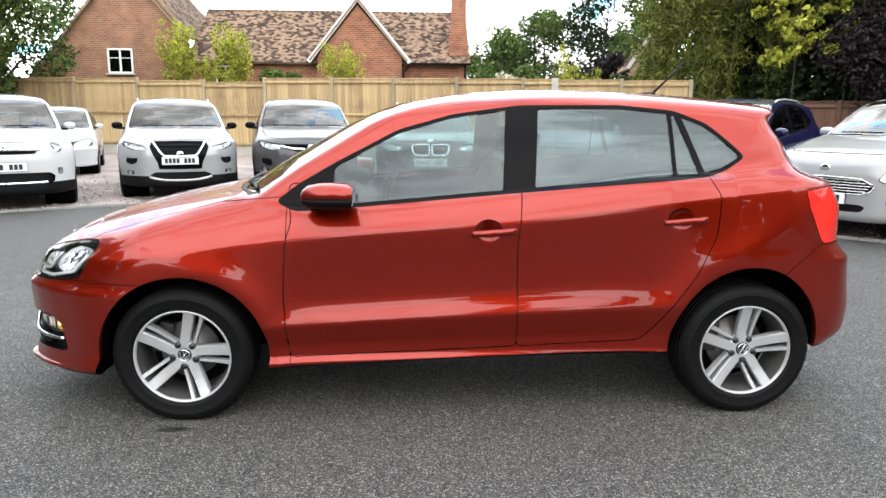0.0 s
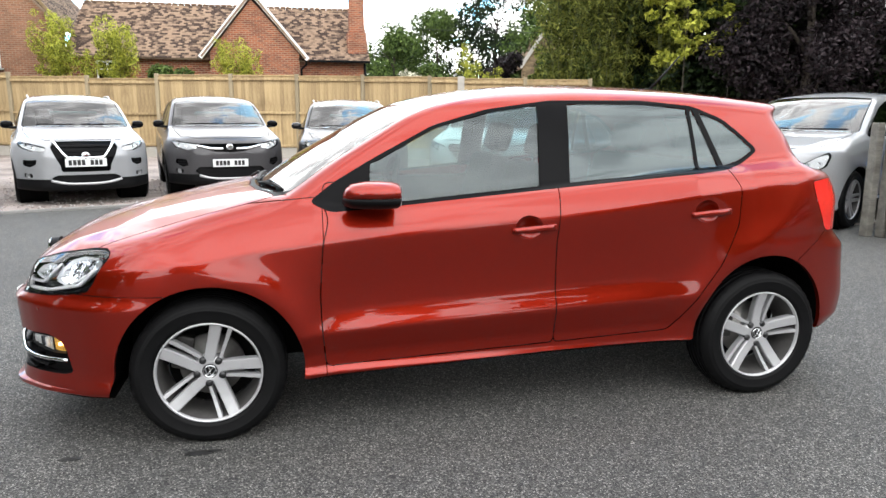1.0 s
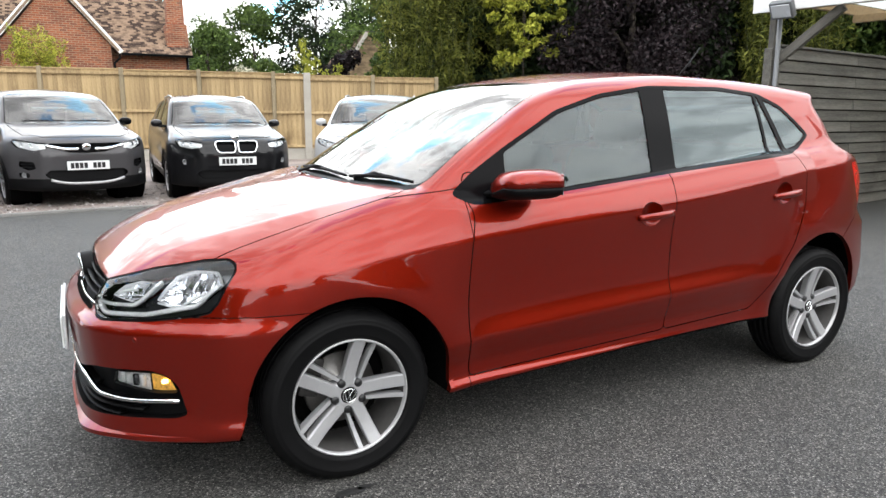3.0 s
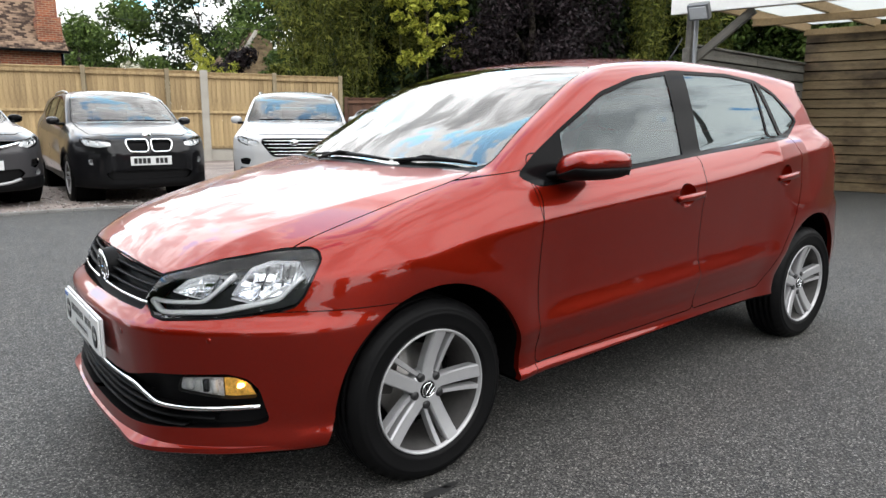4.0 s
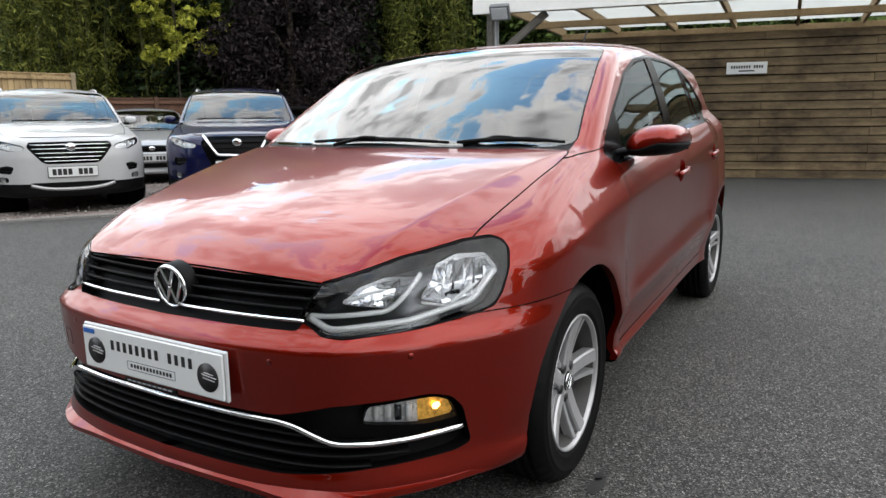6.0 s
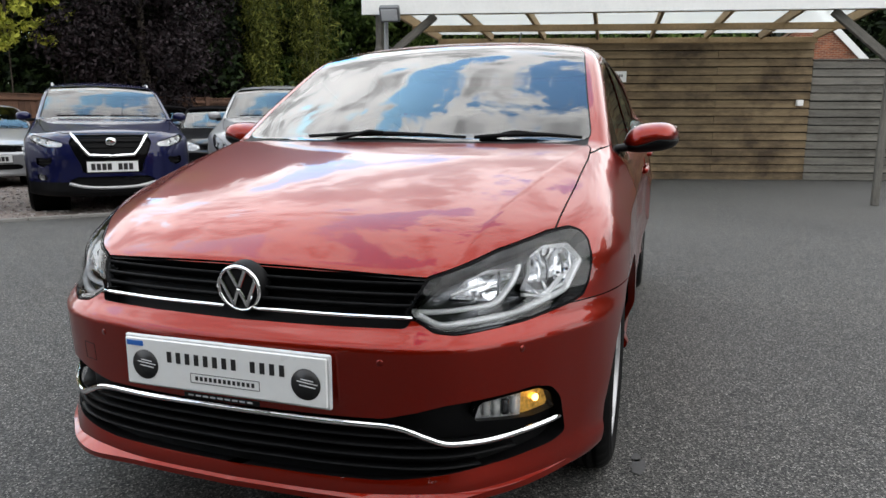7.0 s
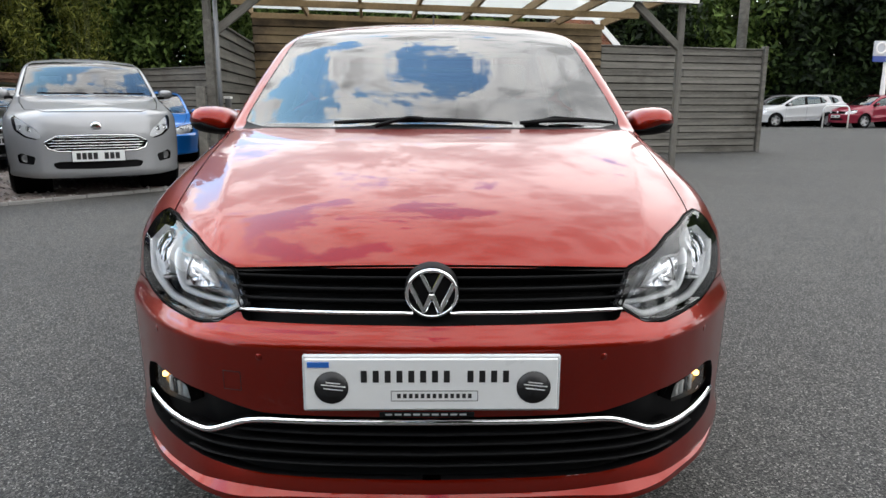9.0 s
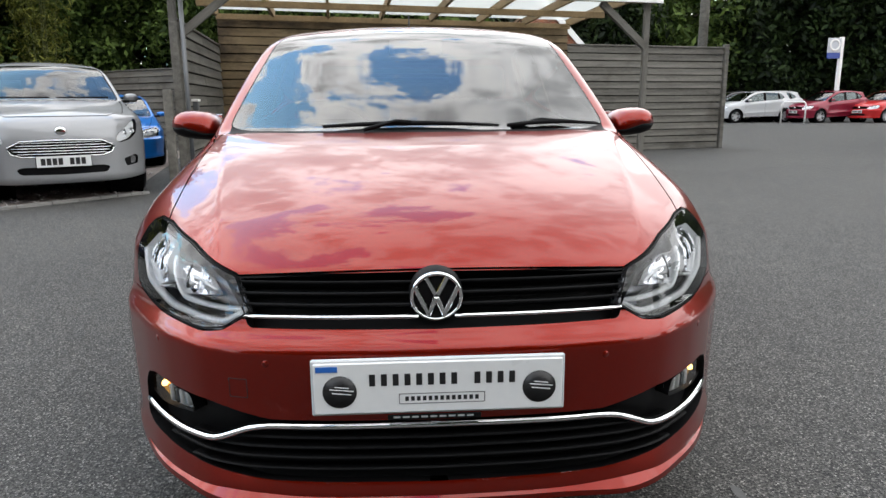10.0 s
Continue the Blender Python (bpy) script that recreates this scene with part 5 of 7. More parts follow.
    part("dashboard", loft_bm([[(.40, y, .72), (.26 + .10 * abs(y) ** 2, y, .955), (.44, y, .985 - .03 * abs(y)), (.66, y, .975 - .03 * abs(y)), (.74, y, .92), (.76, y, .82), (.70, y, .66)]
                                      for y in np.linspace(-.68, .68, 15)]), M_DASH, car, "dark grey dashboard", smooth=False)
    part("binnacle", box_bm(.14, .34, .07, (.68, .36, .975), .03, 3), M_DASH, car, smooth=True)
    sw = [(.86 + .06 * math.sin(a), .36 + .185 * math.cos(a), .90 + .175 * math.sin(a)) for a in np.linspace(0, 2 * math.pi, 40, endpoint=False)]
    wheel_ob = tube(sw, .015, M_BLACK, "steering_wheel", car, cyclic=True, label="black steering wheel")
    part("hub_pad", box_bm(.05, .16, .13, (.84, .36, .89), .03, 2), M_BLACK, wheel_ob, smooth=True)
    part("spoke", box_bm(.02, .34, .03, (.85, .36, .90), .008), M_BLACK, wheel_ob)
    seat(car, 1.10, -.36)
    seat(car, 1.10, .36)
    seat(car, 1.92, 0, 1.25, True)
    part("rear_view_mirror", box_bm(.03, .22, .06, (.80, 0, 1.30), .012, 2), M_BLACK, car, smooth=True)
    return car


def plate(parent, m, w, h, card=False, yellow=False, name="number_plate"):
    """A plate: its text as plain bars."""
    root = put(name, box_mesh(w, h, .006, M_PLATE, .002), parent, m, "white plate with dark print")
    put("plate_backing", box_mesh(w + .012, h + .012, .01, M_BLACK if not card else M_REFLECTOR_PLAIN, .003), root, pose(0, 0, -.009))
    if card:
        put("plate_corner", box_mesh(.045, .012, .002, M_PLATEBLUE, .0004), root, pose(-w / 2 + .028, h / 2 - .012, .0035))
        for x in (-.208, .212):
            v, f = lathe([(0, .0012), (.0355, .0012), (.0355, 0)], 40)
            d = put("print_disc", mesh_from("print_disc", v, f, M_INK), root, pose(x, -.006, .003))
            for dy, ln in ((.004, .05), (-.004, .04), (.010, .03)):
                put("print_line", box_mesh(ln, .0022, .0006, M_PLATE, .0002), d, pose(.004, dy, .0016, 0, 0, -6))
        x = -.148
        for k, ch in enumerate("wwwwwwww wwww"):
            if ch != " ":
                put("print_bar", box_mesh(.0125, .026, .001, M_INK, .0003), root, pose(x + .008, .018, .0035))
            x += .0245
        for dx, dy, ln, th in ((0, -.014, .18, .0012), (0, -.036, .18, .0012), (-.09, -.025, .0012, .022), (.09, -.025, .0012, .022)):
            put("print_line", box_mesh(ln, th, .0008, M_INK, .0002), root, pose(.006 + dx, dy, .0035))
        for k in range(13):
            put("print_bar", box_mesh(.0075, .010, .0008, M_INK, .0002), root, pose(-.068 + .0123 * k, -.025, .0035))
        put("web_strip", box_mesh(.20, .012, .004, M_BLACK, .001), root, pose(-.01, -h / 2 - .014, -.004))
        for k in range(9):
            put("print_bar", box_mesh(.014, .004, .0008, M_GREYPRINT, .0002), root, pose(-.09 + .0195 * k, -h / 2 - .013, -.0016))
    else:
        x = -w * .42
        for k in range(8):
            if k != 4:
                put("print_bar", box_mesh(w * .082, h * .62, .0015, M_INK, .0004), root, pose(x + w * .04, 0, .004))
            x += w * .105
    return root


M_GREYPRINT = surf("grey_print", (0.35, 0.36, 0.37), 0.5, var=0.05, bump=0)
M_HEADLINING = surf("headlining", (0.42, 0.41, 0.39), 0.95, var=0.06, fine=200)
M_REFLECTOR_PLAIN = surf("clear_plate_frame", (0.55, 0.56, 0.57), 0.25, var=0.05, bump=0)
build_hatchback()


# ---- setting: tarmac yard, gravel parking strip, fences, car port ----
g = new("ground", mesh_from("ground", [(-400, -400, 0), (400, -400, 0), (400, 400, 0), (-400, 400, 0)], [(0, 1, 2, 3)], M_ASPHALT))
tagged(g, "worn grey tarmac yard", "ground", kind="structure")

KERB = [(-9.0, 1.0), (-6.6, 4.0), (-4.7, 5.7), (-3.3, 6.55), (-1.3, 7.15), (.45, 7.2), (1.9, 6.85), (3.5, 5.75), (5.5, 4.05), (6.35, 3.3)]


def through_pts(pts, n=8):
    out = []
    P = [np.array(p, float) for p in pts]
    for i in range(len(P) - 1):
        a, b, c, d = P[max(i - 1, 0)], P[i], P[i + 1], P[min(i + 2, len(P) - 1)]
        for k in range(n):
            t = k / n
            out.append(.5 * (2 * b + (c - a) * t + (2 * a - 5 * b + 4 * c - d) * t * t + (3 * b - a - 3 * c + d) * t ** 3))
    out.append(P[-1])
    return np.array(out)


kerb_line = through_pts(KERB, 6)
outer = [(6.6, 3.6), (14.0, 5.2), (17.5, 10.5), (9.0, 16.2), (-6, 20.2), (-20, 24.2), (-24, 12), (-14, -4)]
gv = [(x, y, .012) for x, y in kerb_line] + [(x, y, .012) for x, y in outer]
gravel = new("gravel_strip", mesh_from("gravel_strip", np.array(gv), [tuple(range(len(gv)))[::-1]], M_GRAVEL))
tagged(gravel, "pinkish-brown gravel parking strip", "gravel", kind="structure")

# loose stones on the strip
rs = np.random.RandomState(4)
st = []
while len(st) < 5200:
    x, y = rs.uniform(-7, 9), rs.uniform(3, 12)
    if poly_dist(np.array([x]), np.array([y]), np.array([p[:2] for p in gv]))[0] < -.05 and rs.rand() < math.exp(-max(0, y - 8) * .5):
        st.append((x, y))
sv, sf = [], []
octa = np.array([(1, 0, 0), (-1, 0, 0), (0, 1, 0), (0, -1, 0), (0, 0, 1), (0, 0, -1)], float)
of = np.array([(0, 2, 4), (2, 1, 4), (1, 3, 4), (3, 0, 4), (2, 0, 5), (1, 2, 5), (3, 1, 5), (0, 3, 5)])
for i, (x, y) in enumerate(st):
    r = rs.uniform(.010, .026)
    o = octa * np.array([r * rs.uniform(.8, 1.3), r * rs.uniform(.8, 1.3), r * .7]) + rs.uniform(-.004, .004, (6, 3))
    a = rs.uniform(0, 6.3)
    c, s = math.cos(a), math.sin(a)
    sv.append(np.stack([o[:, 0] * c - o[:, 1] * s + x, o[:, 0] * s + o[:, 1] * c + y, o[:, 2] + .012 + r * .3], 1))
    sf.append(of + 6 * i)
peb = new("gravel_stones", mesh_from("gravel_stones", np.concatenate(sv), np.concatenate(sf), M_PEBBLE))
tagged(peb, "loose grey and pink gravel stones", "gravel", kind="stuff")

kerb = thing("kerb_edging", pose(0, 0, 0), "pale concrete edging between tarmac and gravel", "kerb", kind="structure")
acc = 0.0
for a, b in zip(kerb_line[:-1], kerb_line[1:]):
    d = b - a
    L = float(np.linalg.norm(d))
    m = Matrix.Translation(((a[0] + b[0]) / 2, (a[1] + b[1]) / 2, .010)) @ Matrix.Rotation(math.atan2(d[1], d[0]), 4, "Z")
    put("kerb_stone", box_mesh(round(L - .006, 2), .055, .05, M_KERB, .006), kerb, m)

# oil spots
def blot(x, y, r, seed):
    q = np.random.RandomState(seed)
    a = np.linspace(0, 2 * np.pi, 18, endpoint=False)
    rr = r * (1 + .45 * q.rand(18))
    v = np.stack([x + 1.5 * rr * np.cos(a), y + .6 * rr * np.sin(a), np.full(18, .003)], 1)
    ob = new("oil_stain", mesh_from("oil_stain", v, [tuple(range(18))], M_OIL))
    tagged(ob, "small dark oil stain on the tarmac", "stain", "oil stains")


M_OIL = surf("oil_stain", (0.02, 0.02, 0.02), 0.5, var=0.3, fine=80)
for x, y, r, s in ((-.51, -.83, .022, 1), (-.036, -.87, .030, 2), (.02, -.86, .018, 3)):
    blot(x, y, r, s)


# ---- close-boarded fence ----
M_FENCEPOST = surf("fence_post", (0.27, 0.22, 0.14), 0.85, var=0.25, scale=2, fine=30, stretch=(4, 4, .7), bump=0.4, piece=0.3)


def fence_run(name, start, ang, bays, board_mat, label, seed, gravel_board=.33, post_mat=None, rails=3, heavy=()):
    """Posts, rails and upright boards, from start along ang; bays: (length, height) of each."""
    rs = np.random.RandomState(seed)
    f = thing(name, pose(start[0], start[1], 0, 0, 0, ang), label, "fence", kind="structure")
    bw, x0 = .118, 0.0
    for k, (bay, h) in enumerate(bays):
        top = max(h, bays[max(0, k - 1)][1]) + .05
        wide, pm = (.20, M_CONCRETE) if k in heavy else (.11, post_mat or M_FENCEPOST)
        put("post", box_mesh(wide, .11, round(top, 3), pm, .012), f, pose(x0, .035, top / 2))
        put("gravel_board", box_mesh(round(bay - .10, 3), .05, gravel_board, M_CONCRETE, .008), f, pose(x0 + bay / 2, 0, gravel_board / 2))
        for q in range(rails):
            z = gravel_board + .06 + q * (h - gravel_board - .16) / max(1, rails - 1)
            put("rail", box_mesh(round(bay - .10, 3), .05, .07, board_mat, .006), f, pose(x0 + bay / 2, .045, z))
        put("capping", box_mesh(round(bay - .08, 3), .07, .03, board_mat, .006), f, pose(x0 + bay / 2, .0, h + .012))
        n = int((bay - .12) / bw)
        w = (bay - .12) / n
        for q in range(n):
            put("board", box_mesh(round(w, 3), .016, round(h - gravel_board, 3), board_mat, .003), f,
                pose(x0 + .06 + w * (q + .5), .0, gravel_board + (h - gravel_board) / 2 + rs.uniform(-.008, .008), 0, 0, 9 + rs.uniform(-3, 3)))
        x0 += bay
    put("post", box_mesh(.11, .11, round(bays[-1][1] + .05, 3), post_mat or M_FENCEPOST, .012), f, pose(x0, .035, bays[-1][1] / 2 + .025))
    return f


FA = math.degrees(math.atan2(.263, -.965))
BAYS = [(1.88, 2.34), (1.88, 2.37), (.93, 2.40), (2.0, 2.42), (1.99, 2.44), (2.02, 2.46), (2.3, 2.47), (2.2, 2.36), (2.5, 2.42), (2.5, 2.52), (2.5, 2.55), (2.5, 2.55), (2.4, 2.55)]
fence_run("fence", (8.65, 15.87), FA, BAYS, M_FENCEWOOD, "tan close-boarded timber fence with posts and gravel boards", 1, heavy=(2,))
fence_run("dark_fence", (17.5, 9.8), math.degrees(math.atan2(6.0, -8.7)), [(1.76, 1.75)] * 6, M_DARKFENCE, "dark reddish-brown timber fence under trees", 2, gravel_board=.1, post_mat=M_DARKFENCE)


# ---- boarded walls of the car port ----
def boarded(name, a, b, z0, z1, mat, label, seed, board=.152, length=3.6, thick=.024, posts=1.8, post_mat=None, cap=True):
    """Tilted, gapped boards between a and b, the wall's face towards the left of a to b."""
    rs = np.random.RandomState(seed)
    a, b = np.array(a, float), np.array(b, float)
    d = b - a
    L = float(np.linalg.norm(d))
    w = thing(name, pose(a[0], a[1], 0, 0, 0, math.degrees(math.atan2(d[1], d[0]))), label, "wall", kind="structure")
    # near-black sheet seen through the gaps stands in for shadow under each lap
    put("backing", box_mesh(round(L, 3), .05, round(z1 - z0 - .04, 3), M_UNDER, .004), w, pose(L / 2, -.05, (z0 + z1) / 2 - .01))
    rows = int(round((z1 - z0) / board))
    step = (z1 - z0) / rows
    n = max(1, int(round(L / length)))
    seg = L / n
    for r in range(rows):
        off = seg * .5 if r % 2 else 0
        xs = [0] + [k * seg + off for k in range(n + 1) if .05 < k * seg + off < L - .05] + [L]
        for x0, x1 in zip(xs[:-1], xs[1:]):
            m = pose((x0 + x1) / 2, .005 + rs.uniform(-.003, .003), z0 + (r + .5) * step + rs.uniform(-.003, .003), 8.0 + rs.uniform(-1, 1), rs.uniform(-.08, .08), 0)
            put("board", box_mesh(round(x1 - x0 - .004, 2), thick, round(step - .014, 3), mat, .004), w, m)
    if cap:
        put("capping", box_mesh(round(L + .02, 3), .11, .03, mat, .005), w, pose(L / 2, -.02, z1 + .014))
    return w


C0, C1 = (10.77, 3.5), (13.62, -7.0)
dv = np.array(C1) - np.array(C0)
dl = float(np.linalg.norm(dv))
dv = dv / dl
CM = tuple(np.array(C0) + dv * 6.95)
# faces look towards -x: run from the far end back
boarded("wall_back", CM, C0, 0.0, 2.56, M_BROWNWOOD, "brown weatherboarded back wall of the car port", 5, cap=False)
boarded("wall_grey", C1, CM, 0.0, 2.22, M_GREYWOOD, "weathered grey boarded screen wall", 6)
put("end_post", box_mesh(.10, .12, 2.3, M_GREYWOOD, .008), bpy.data.objects["wall_grey"], pose(-.05, .02, 1.15))
boarded("wall_side", C0, (6.83, 2.96), 0.0, 2.08, M_GREYWOOD, "weathered grey boarded side wall of the car port", 7)
put("end_post", box_mesh(.22, .10, 2.05, M_GREYWOOD, .008), bpy.data.objects["wall_side"], pose(4.09, .0, 1.025))
put("stub_post", box_mesh(.10, .10, 1.25, M_GREYWOOD, .008), bpy.data.objects["wall_side"], pose(4.24, -.12, .625))
boarded("wall_far", (13.6, 3.6), (18.2, 10.2), 0.0, 1.9, M_GREYWOOD, "pale weathered boundary fence", 8)

# car port roof on posts
port = thing("car_port", pose(0, 0, 0), "open timber car port with a clear sheet roof", "car port", kind="structure")
FL, FR = np.array((6.73, 2.96)), np.array((8.27, -3.42))
BL, BR = np.array(C0), np.array(CM)
ZF, ZB = 2.53, 2.55


def roof_pt(s, t, dz=0):
    p = (FL + (FR - FL) * s) * (1 - t) + (BL + (BR - BL) * s) * t
    return (p[0], p[1], ZF * (1 - t) + ZB * t + dz)


for p in (FL, FR):
    beam("post", (p[0], p[1], 0), (p[0], p[1], 2.53), .085, .085, M_GREYWOOD, port, "grey weathered timber post", up=(1, 0, 0))
for p, s in ((FL, 1), (FR, -1)):
    q = p + (FR - FL) / np.linalg.norm(FR - FL) * .75 * s
    beam("brace", (p[0], p[1], 1.85), (q[0], q[1], 2.46), .07, .10, M_GREYWOOD, port)
beam("front_beam", roof_pt(-.02, .0, .0), roof_pt(1.02, .0, .0), .09, .11, M_TIMBER, port)
beam("purlin", roof_pt(0, .46, .0), roof_pt(1, .46, .0), .06, .10, M_TIMBER, port)
beam("purlin", roof_pt(0, .97, .03), roof_pt(1, .97, .03), .06, .10, M_TIMBER, port)
for k in range(8):
    s = k / 7
    beam("rafter", roof_pt(s, .01, .115), roof_pt(s, 1.02, .115), .05, .13, M_TIMBER, port)
fa = roof_pt(-.03, -.035, .16)
fb = roof_pt(1.03, -.035, .16)
beam("fascia", fa, fb, .025, .46, M_WHITEPAINT, port, "white painted fascia board")
M_SHEET = surf("clear_roof_sheet", (0.80, 0.82, 0.80), 0.35, var=0.1, scale=1.5, bump=0)
_nt = M_SHEET.node_tree
_tl, _mx = _nt.nodes.new("ShaderNodeBsdfTranslucent"), _nt.nodes.new("ShaderNodeMixShader")
_tl.inputs[0].default_value = (.85, .86, .84, 1)
_mx.inputs[0].default_value = .72
_nt.links.new(_nt.nodes["Principled BSDF"].outputs[0], _mx.inputs[1])
_nt.links.new(_tl.outputs[0], _mx.inputs[2])
_tp, _mt = _nt.nodes.new("ShaderNodeBsdfTransparent"), _nt.nodes.new("ShaderNodeMixShader")
_tp.inputs[0].default_value = (.90, .91, .90, 1)
_mt.inputs[0].default_value = .62
_nt.links.new(_mx.outputs[0], _mt.inputs[1])
_nt.links.new(_tp.outputs[0], _mt.inputs[2])
_nt.links.new(_mt.outputs[0], _nt.nodes["Material Output"].inputs["Surface"])
for k in range(7):
    q = [roof_pt(k / 7 + .002, -.03, .19), roof_pt((k + 1) / 7 - .002, -.03, .19), roof_pt((k + 1) / 7 - .002, 1.04, .19), roof_pt(k / 7 + .002, 1.04, .19)]
    v = q + [(x, y, z + .012) for x, y, z in q]
    put("roof_sheet", mesh_from("roof_sheet", np.array(v), [(0, 1, 2, 3), (7, 6, 5, 4), (0, 4, 5, 1), (1, 5, 6, 2), (2, 6, 7, 3), (3, 7, 4, 0)], M_SHEET), port)

# flood light on its pole
M_LAMPGREY = surf("lamp_grey", (0.14, 0.145, 0.15), 0.45, metal=0.4, var=0.1)
M_LAMPFACE = surf("lamp_face", (0.50, 0.52, 0.54), 0.25, var=0.05, bump=0)
fl = thing("flood_light", pose(6.60, 2.73, 0), "grey square flood light on a slim steel pole", "flood light")
tube([(.05, .1, 0), (.05, .1, 2.5)], .028, M_LAMPGREY, "pole", fl)
head = part("lamp_head", box_bm(.09, .26, .20, (0, 0, 0), .015, 2), M_LAMPGREY, fl, smooth=False, m=pose(-.06, 0, 2.46, 0, -32, 12))
part("lamp_face", box_bm(.012, .21, .15, (-.047, 0, 0), .004), M_LAMPFACE, head)
tube([(-.02, -.02, 2.50), (.05, .08, 2.52), (.16, .05, 2.56)], .016, M_LAMPGREY, "bracket", fl)
part("sensor", box_bm(.06, .07, .06, (.12, .02, 2.56), .012, 2), M_LAMPGREY, fl)

# fittings on the walls
sign = thing("wall_sign", pose(11.545, .40, 1.93, 90, 0, -74.8), "small white sign with dark print on the boarded wall", "sign")
put("board", box_mesh(.66, .20, .012, M_PLATE, .003), sign, pose(0, 0, .03))
for k in range(13):
    if k != 8:
        put("print_bar", box_mesh(.026, .050, .002, M_INK, .0004), sign, pose(-.245 + .041 * k, .018, .0375))
put("print_line", box_mesh(.26, .022, .002, M_INK, .0004), sign, pose(0, -.05, .0375))
bx = thing("junction_box", pose(12.52, -3.02, 1.45, 0, 0, 15.2), "small white plastic junction box on the wall", "electric box")
part("box", box_bm(.07, .12, .11, (-.03, 0, 0), .012, 2), M_WHITEPAINT, bx)
bl = thing("bulkhead_light", pose(7.03, 2.85, 1.05), "small outdoor wall lamp on the post", "lamp")
part("housing", box_bm(.08, .07, .12, (0, 0, 0), .015, 2), M_LAMPGREY, bl)
part("lamp_cap", box_bm(.11, .09, .03, (0, 0, .07), .008, 2), M_WHITEPAINT, bl)

# utility pole behind the wall, sign on a white post far off, hoop barrier
up = thing("utility_pole", pose(16.6, -7.75, 0), "tall bare timber utility pole", "pole")
tube([(0, 0, 0), (.02, 0, 4), (.05, .02, 8)], [.13, .12, .10], M_GREYWOOD, "pole", up)
ps = thing("post_sign", pose(32.5, -21.4, 0, 0, 0, 8), "blue and grey panel on a tall white post", "sign")
part("post", box_bm(.18, .18, 4.1, (0, 0, 2.05), .02), M_WHITEPAINT, ps)
M_BLUESIGN = surf("blue_sign", (0.02, 0.05, 0.25), 0.4, var=0.05, bump=0)
M_GREYSIGN = surf("grey_sign", (0.45, 0.47, 0.50), 0.4, var=0.05, bump=0)
part("panel", box_bm(.08, .72, .70, (-.05, .44, 3.70), .01), M_GREYSIGN, ps)
part("panel", box_bm(.08, .72, .28, (-.05, .44, 3.21), .01), M_BLUESIGN, ps)
v, f = lathe([(.20, 0), (.22, .02), (.28, .02), (.30, 0)], 32)
put("emblem_ring", mesh_from("emblem_ring", v, f, M_WHITEPAINT), ps, pose(-.10, .44, 3.72, 0, -90, 0))
hb = thing("hoop_barrier", pose(29.5, -17.6, 0, 0, 0, 60), "white tubular hoop barrier", "barrier")
tube([(-.5, 0, 0), (-.5, 0, .85), (-.42, 0, .98), (.42, 0, .98), (.5, 0, .85), (.5, 0, 0)], .04, M_WHITEPAINT, "hoop", hb)
fs = thing("post_sign", pose(19.2, -14.85, 0, 0, 0, 38), "white sign board on a post", "sign")
part("post", box_bm(.08, .08, 3.3, (0, -.9, 1.65), .01), M_WHITEPAINT, fs)
part("panel", box_bm(.06, 1.5, .68, (-.06, -.5, 2.8), .01), M_WHITEPAINT, fs)
for k in range(6):
    put("print_bar", box_mesh(.01, .13, .24, M_INK, .002), fs, pose(-.10, .05 - .2 * k, 2.93))


# overhead wire between the far gardens
M_WIRE = surf("cable_black", (0.02, 0.02, 0.022), 0.6, var=0.1, bump=0)
wire = thing("overhead_cable", pose(1.2, 42.6, 0), "thin black overhead cable above the far gardens", "cable")
tube([(14.1 * q, -12.5 * q, 7.05 - 1.65 * q - .5 * q * (1 - q)) for q in np.linspace(0, 1, 12)], .013, M_WIRE, "strand", wire, res=1)


# ---- houses ----
def tiled_roof(name, a, b, c, d, parent, rows, cols, mat, rs):
    """Courses of tiles over the slope a-b (eave) to d-c (ridge), as one part."""
    a, b, c, d = (np.array(p, float) for p in (a, b, c, d))
    n = np.cross(b - a, d - a)
    n /= np.linalg.norm(n)
    V, F = [], []
    for r in range(rows):
        t0, t1 = r / rows, (r + 1.25) / rows
        for k in range(cols):
            s0, s1 = (k + (r % 2) * .5) / (cols + .5), (k + .97 + (r % 2) * .5) / (cols + .5)
            h = rs.uniform(.012, .030)
            i = len(V)
            for s, t, u in ((s0, t0, h + .02), (s1, t0, h + .02), (s1, min(t1, 1), .004), (s0, min(t1, 1), .004), (s0, t0, 0), (s1, t0, 0)):
                e = a + (b - a) * s
                g = d + (c - d) * s
                V.append(e + (g - e) * t + n * u)
            F += [(i, i + 1, i + 2, i + 3), (i + 4, i + 5, i + 1, i)]
    ob = put(name, mesh_from(name, np.array(V), np.array(F), mat), parent)
    tagged(ob, kind="stuff")
    base = [a, b, c, d] + [p - n * .08 for p in (a, b, c, d)]
    put("roof_deck", mesh_from("roof_deck", np.array(base), [(0, 1, 2, 3), (7, 6, 5, 4), (0, 4, 5, 1), (1, 5, 6, 2), (2, 6, 7, 3), (3, 7, 4, 0)], mat), parent)
    return ob


def slab(name, outline, thick, mat, parent, m):
    """An upright slab from an outline in x, z; it lies from y = 0 back to thick."""
    bm = prism(outline, thick)
    bmesh.ops.transform(bm, matrix=Matrix.Rotation(radians(90), 4, "X"), verts=bm.verts)
    return part(name, bm, mat, parent, m=m)


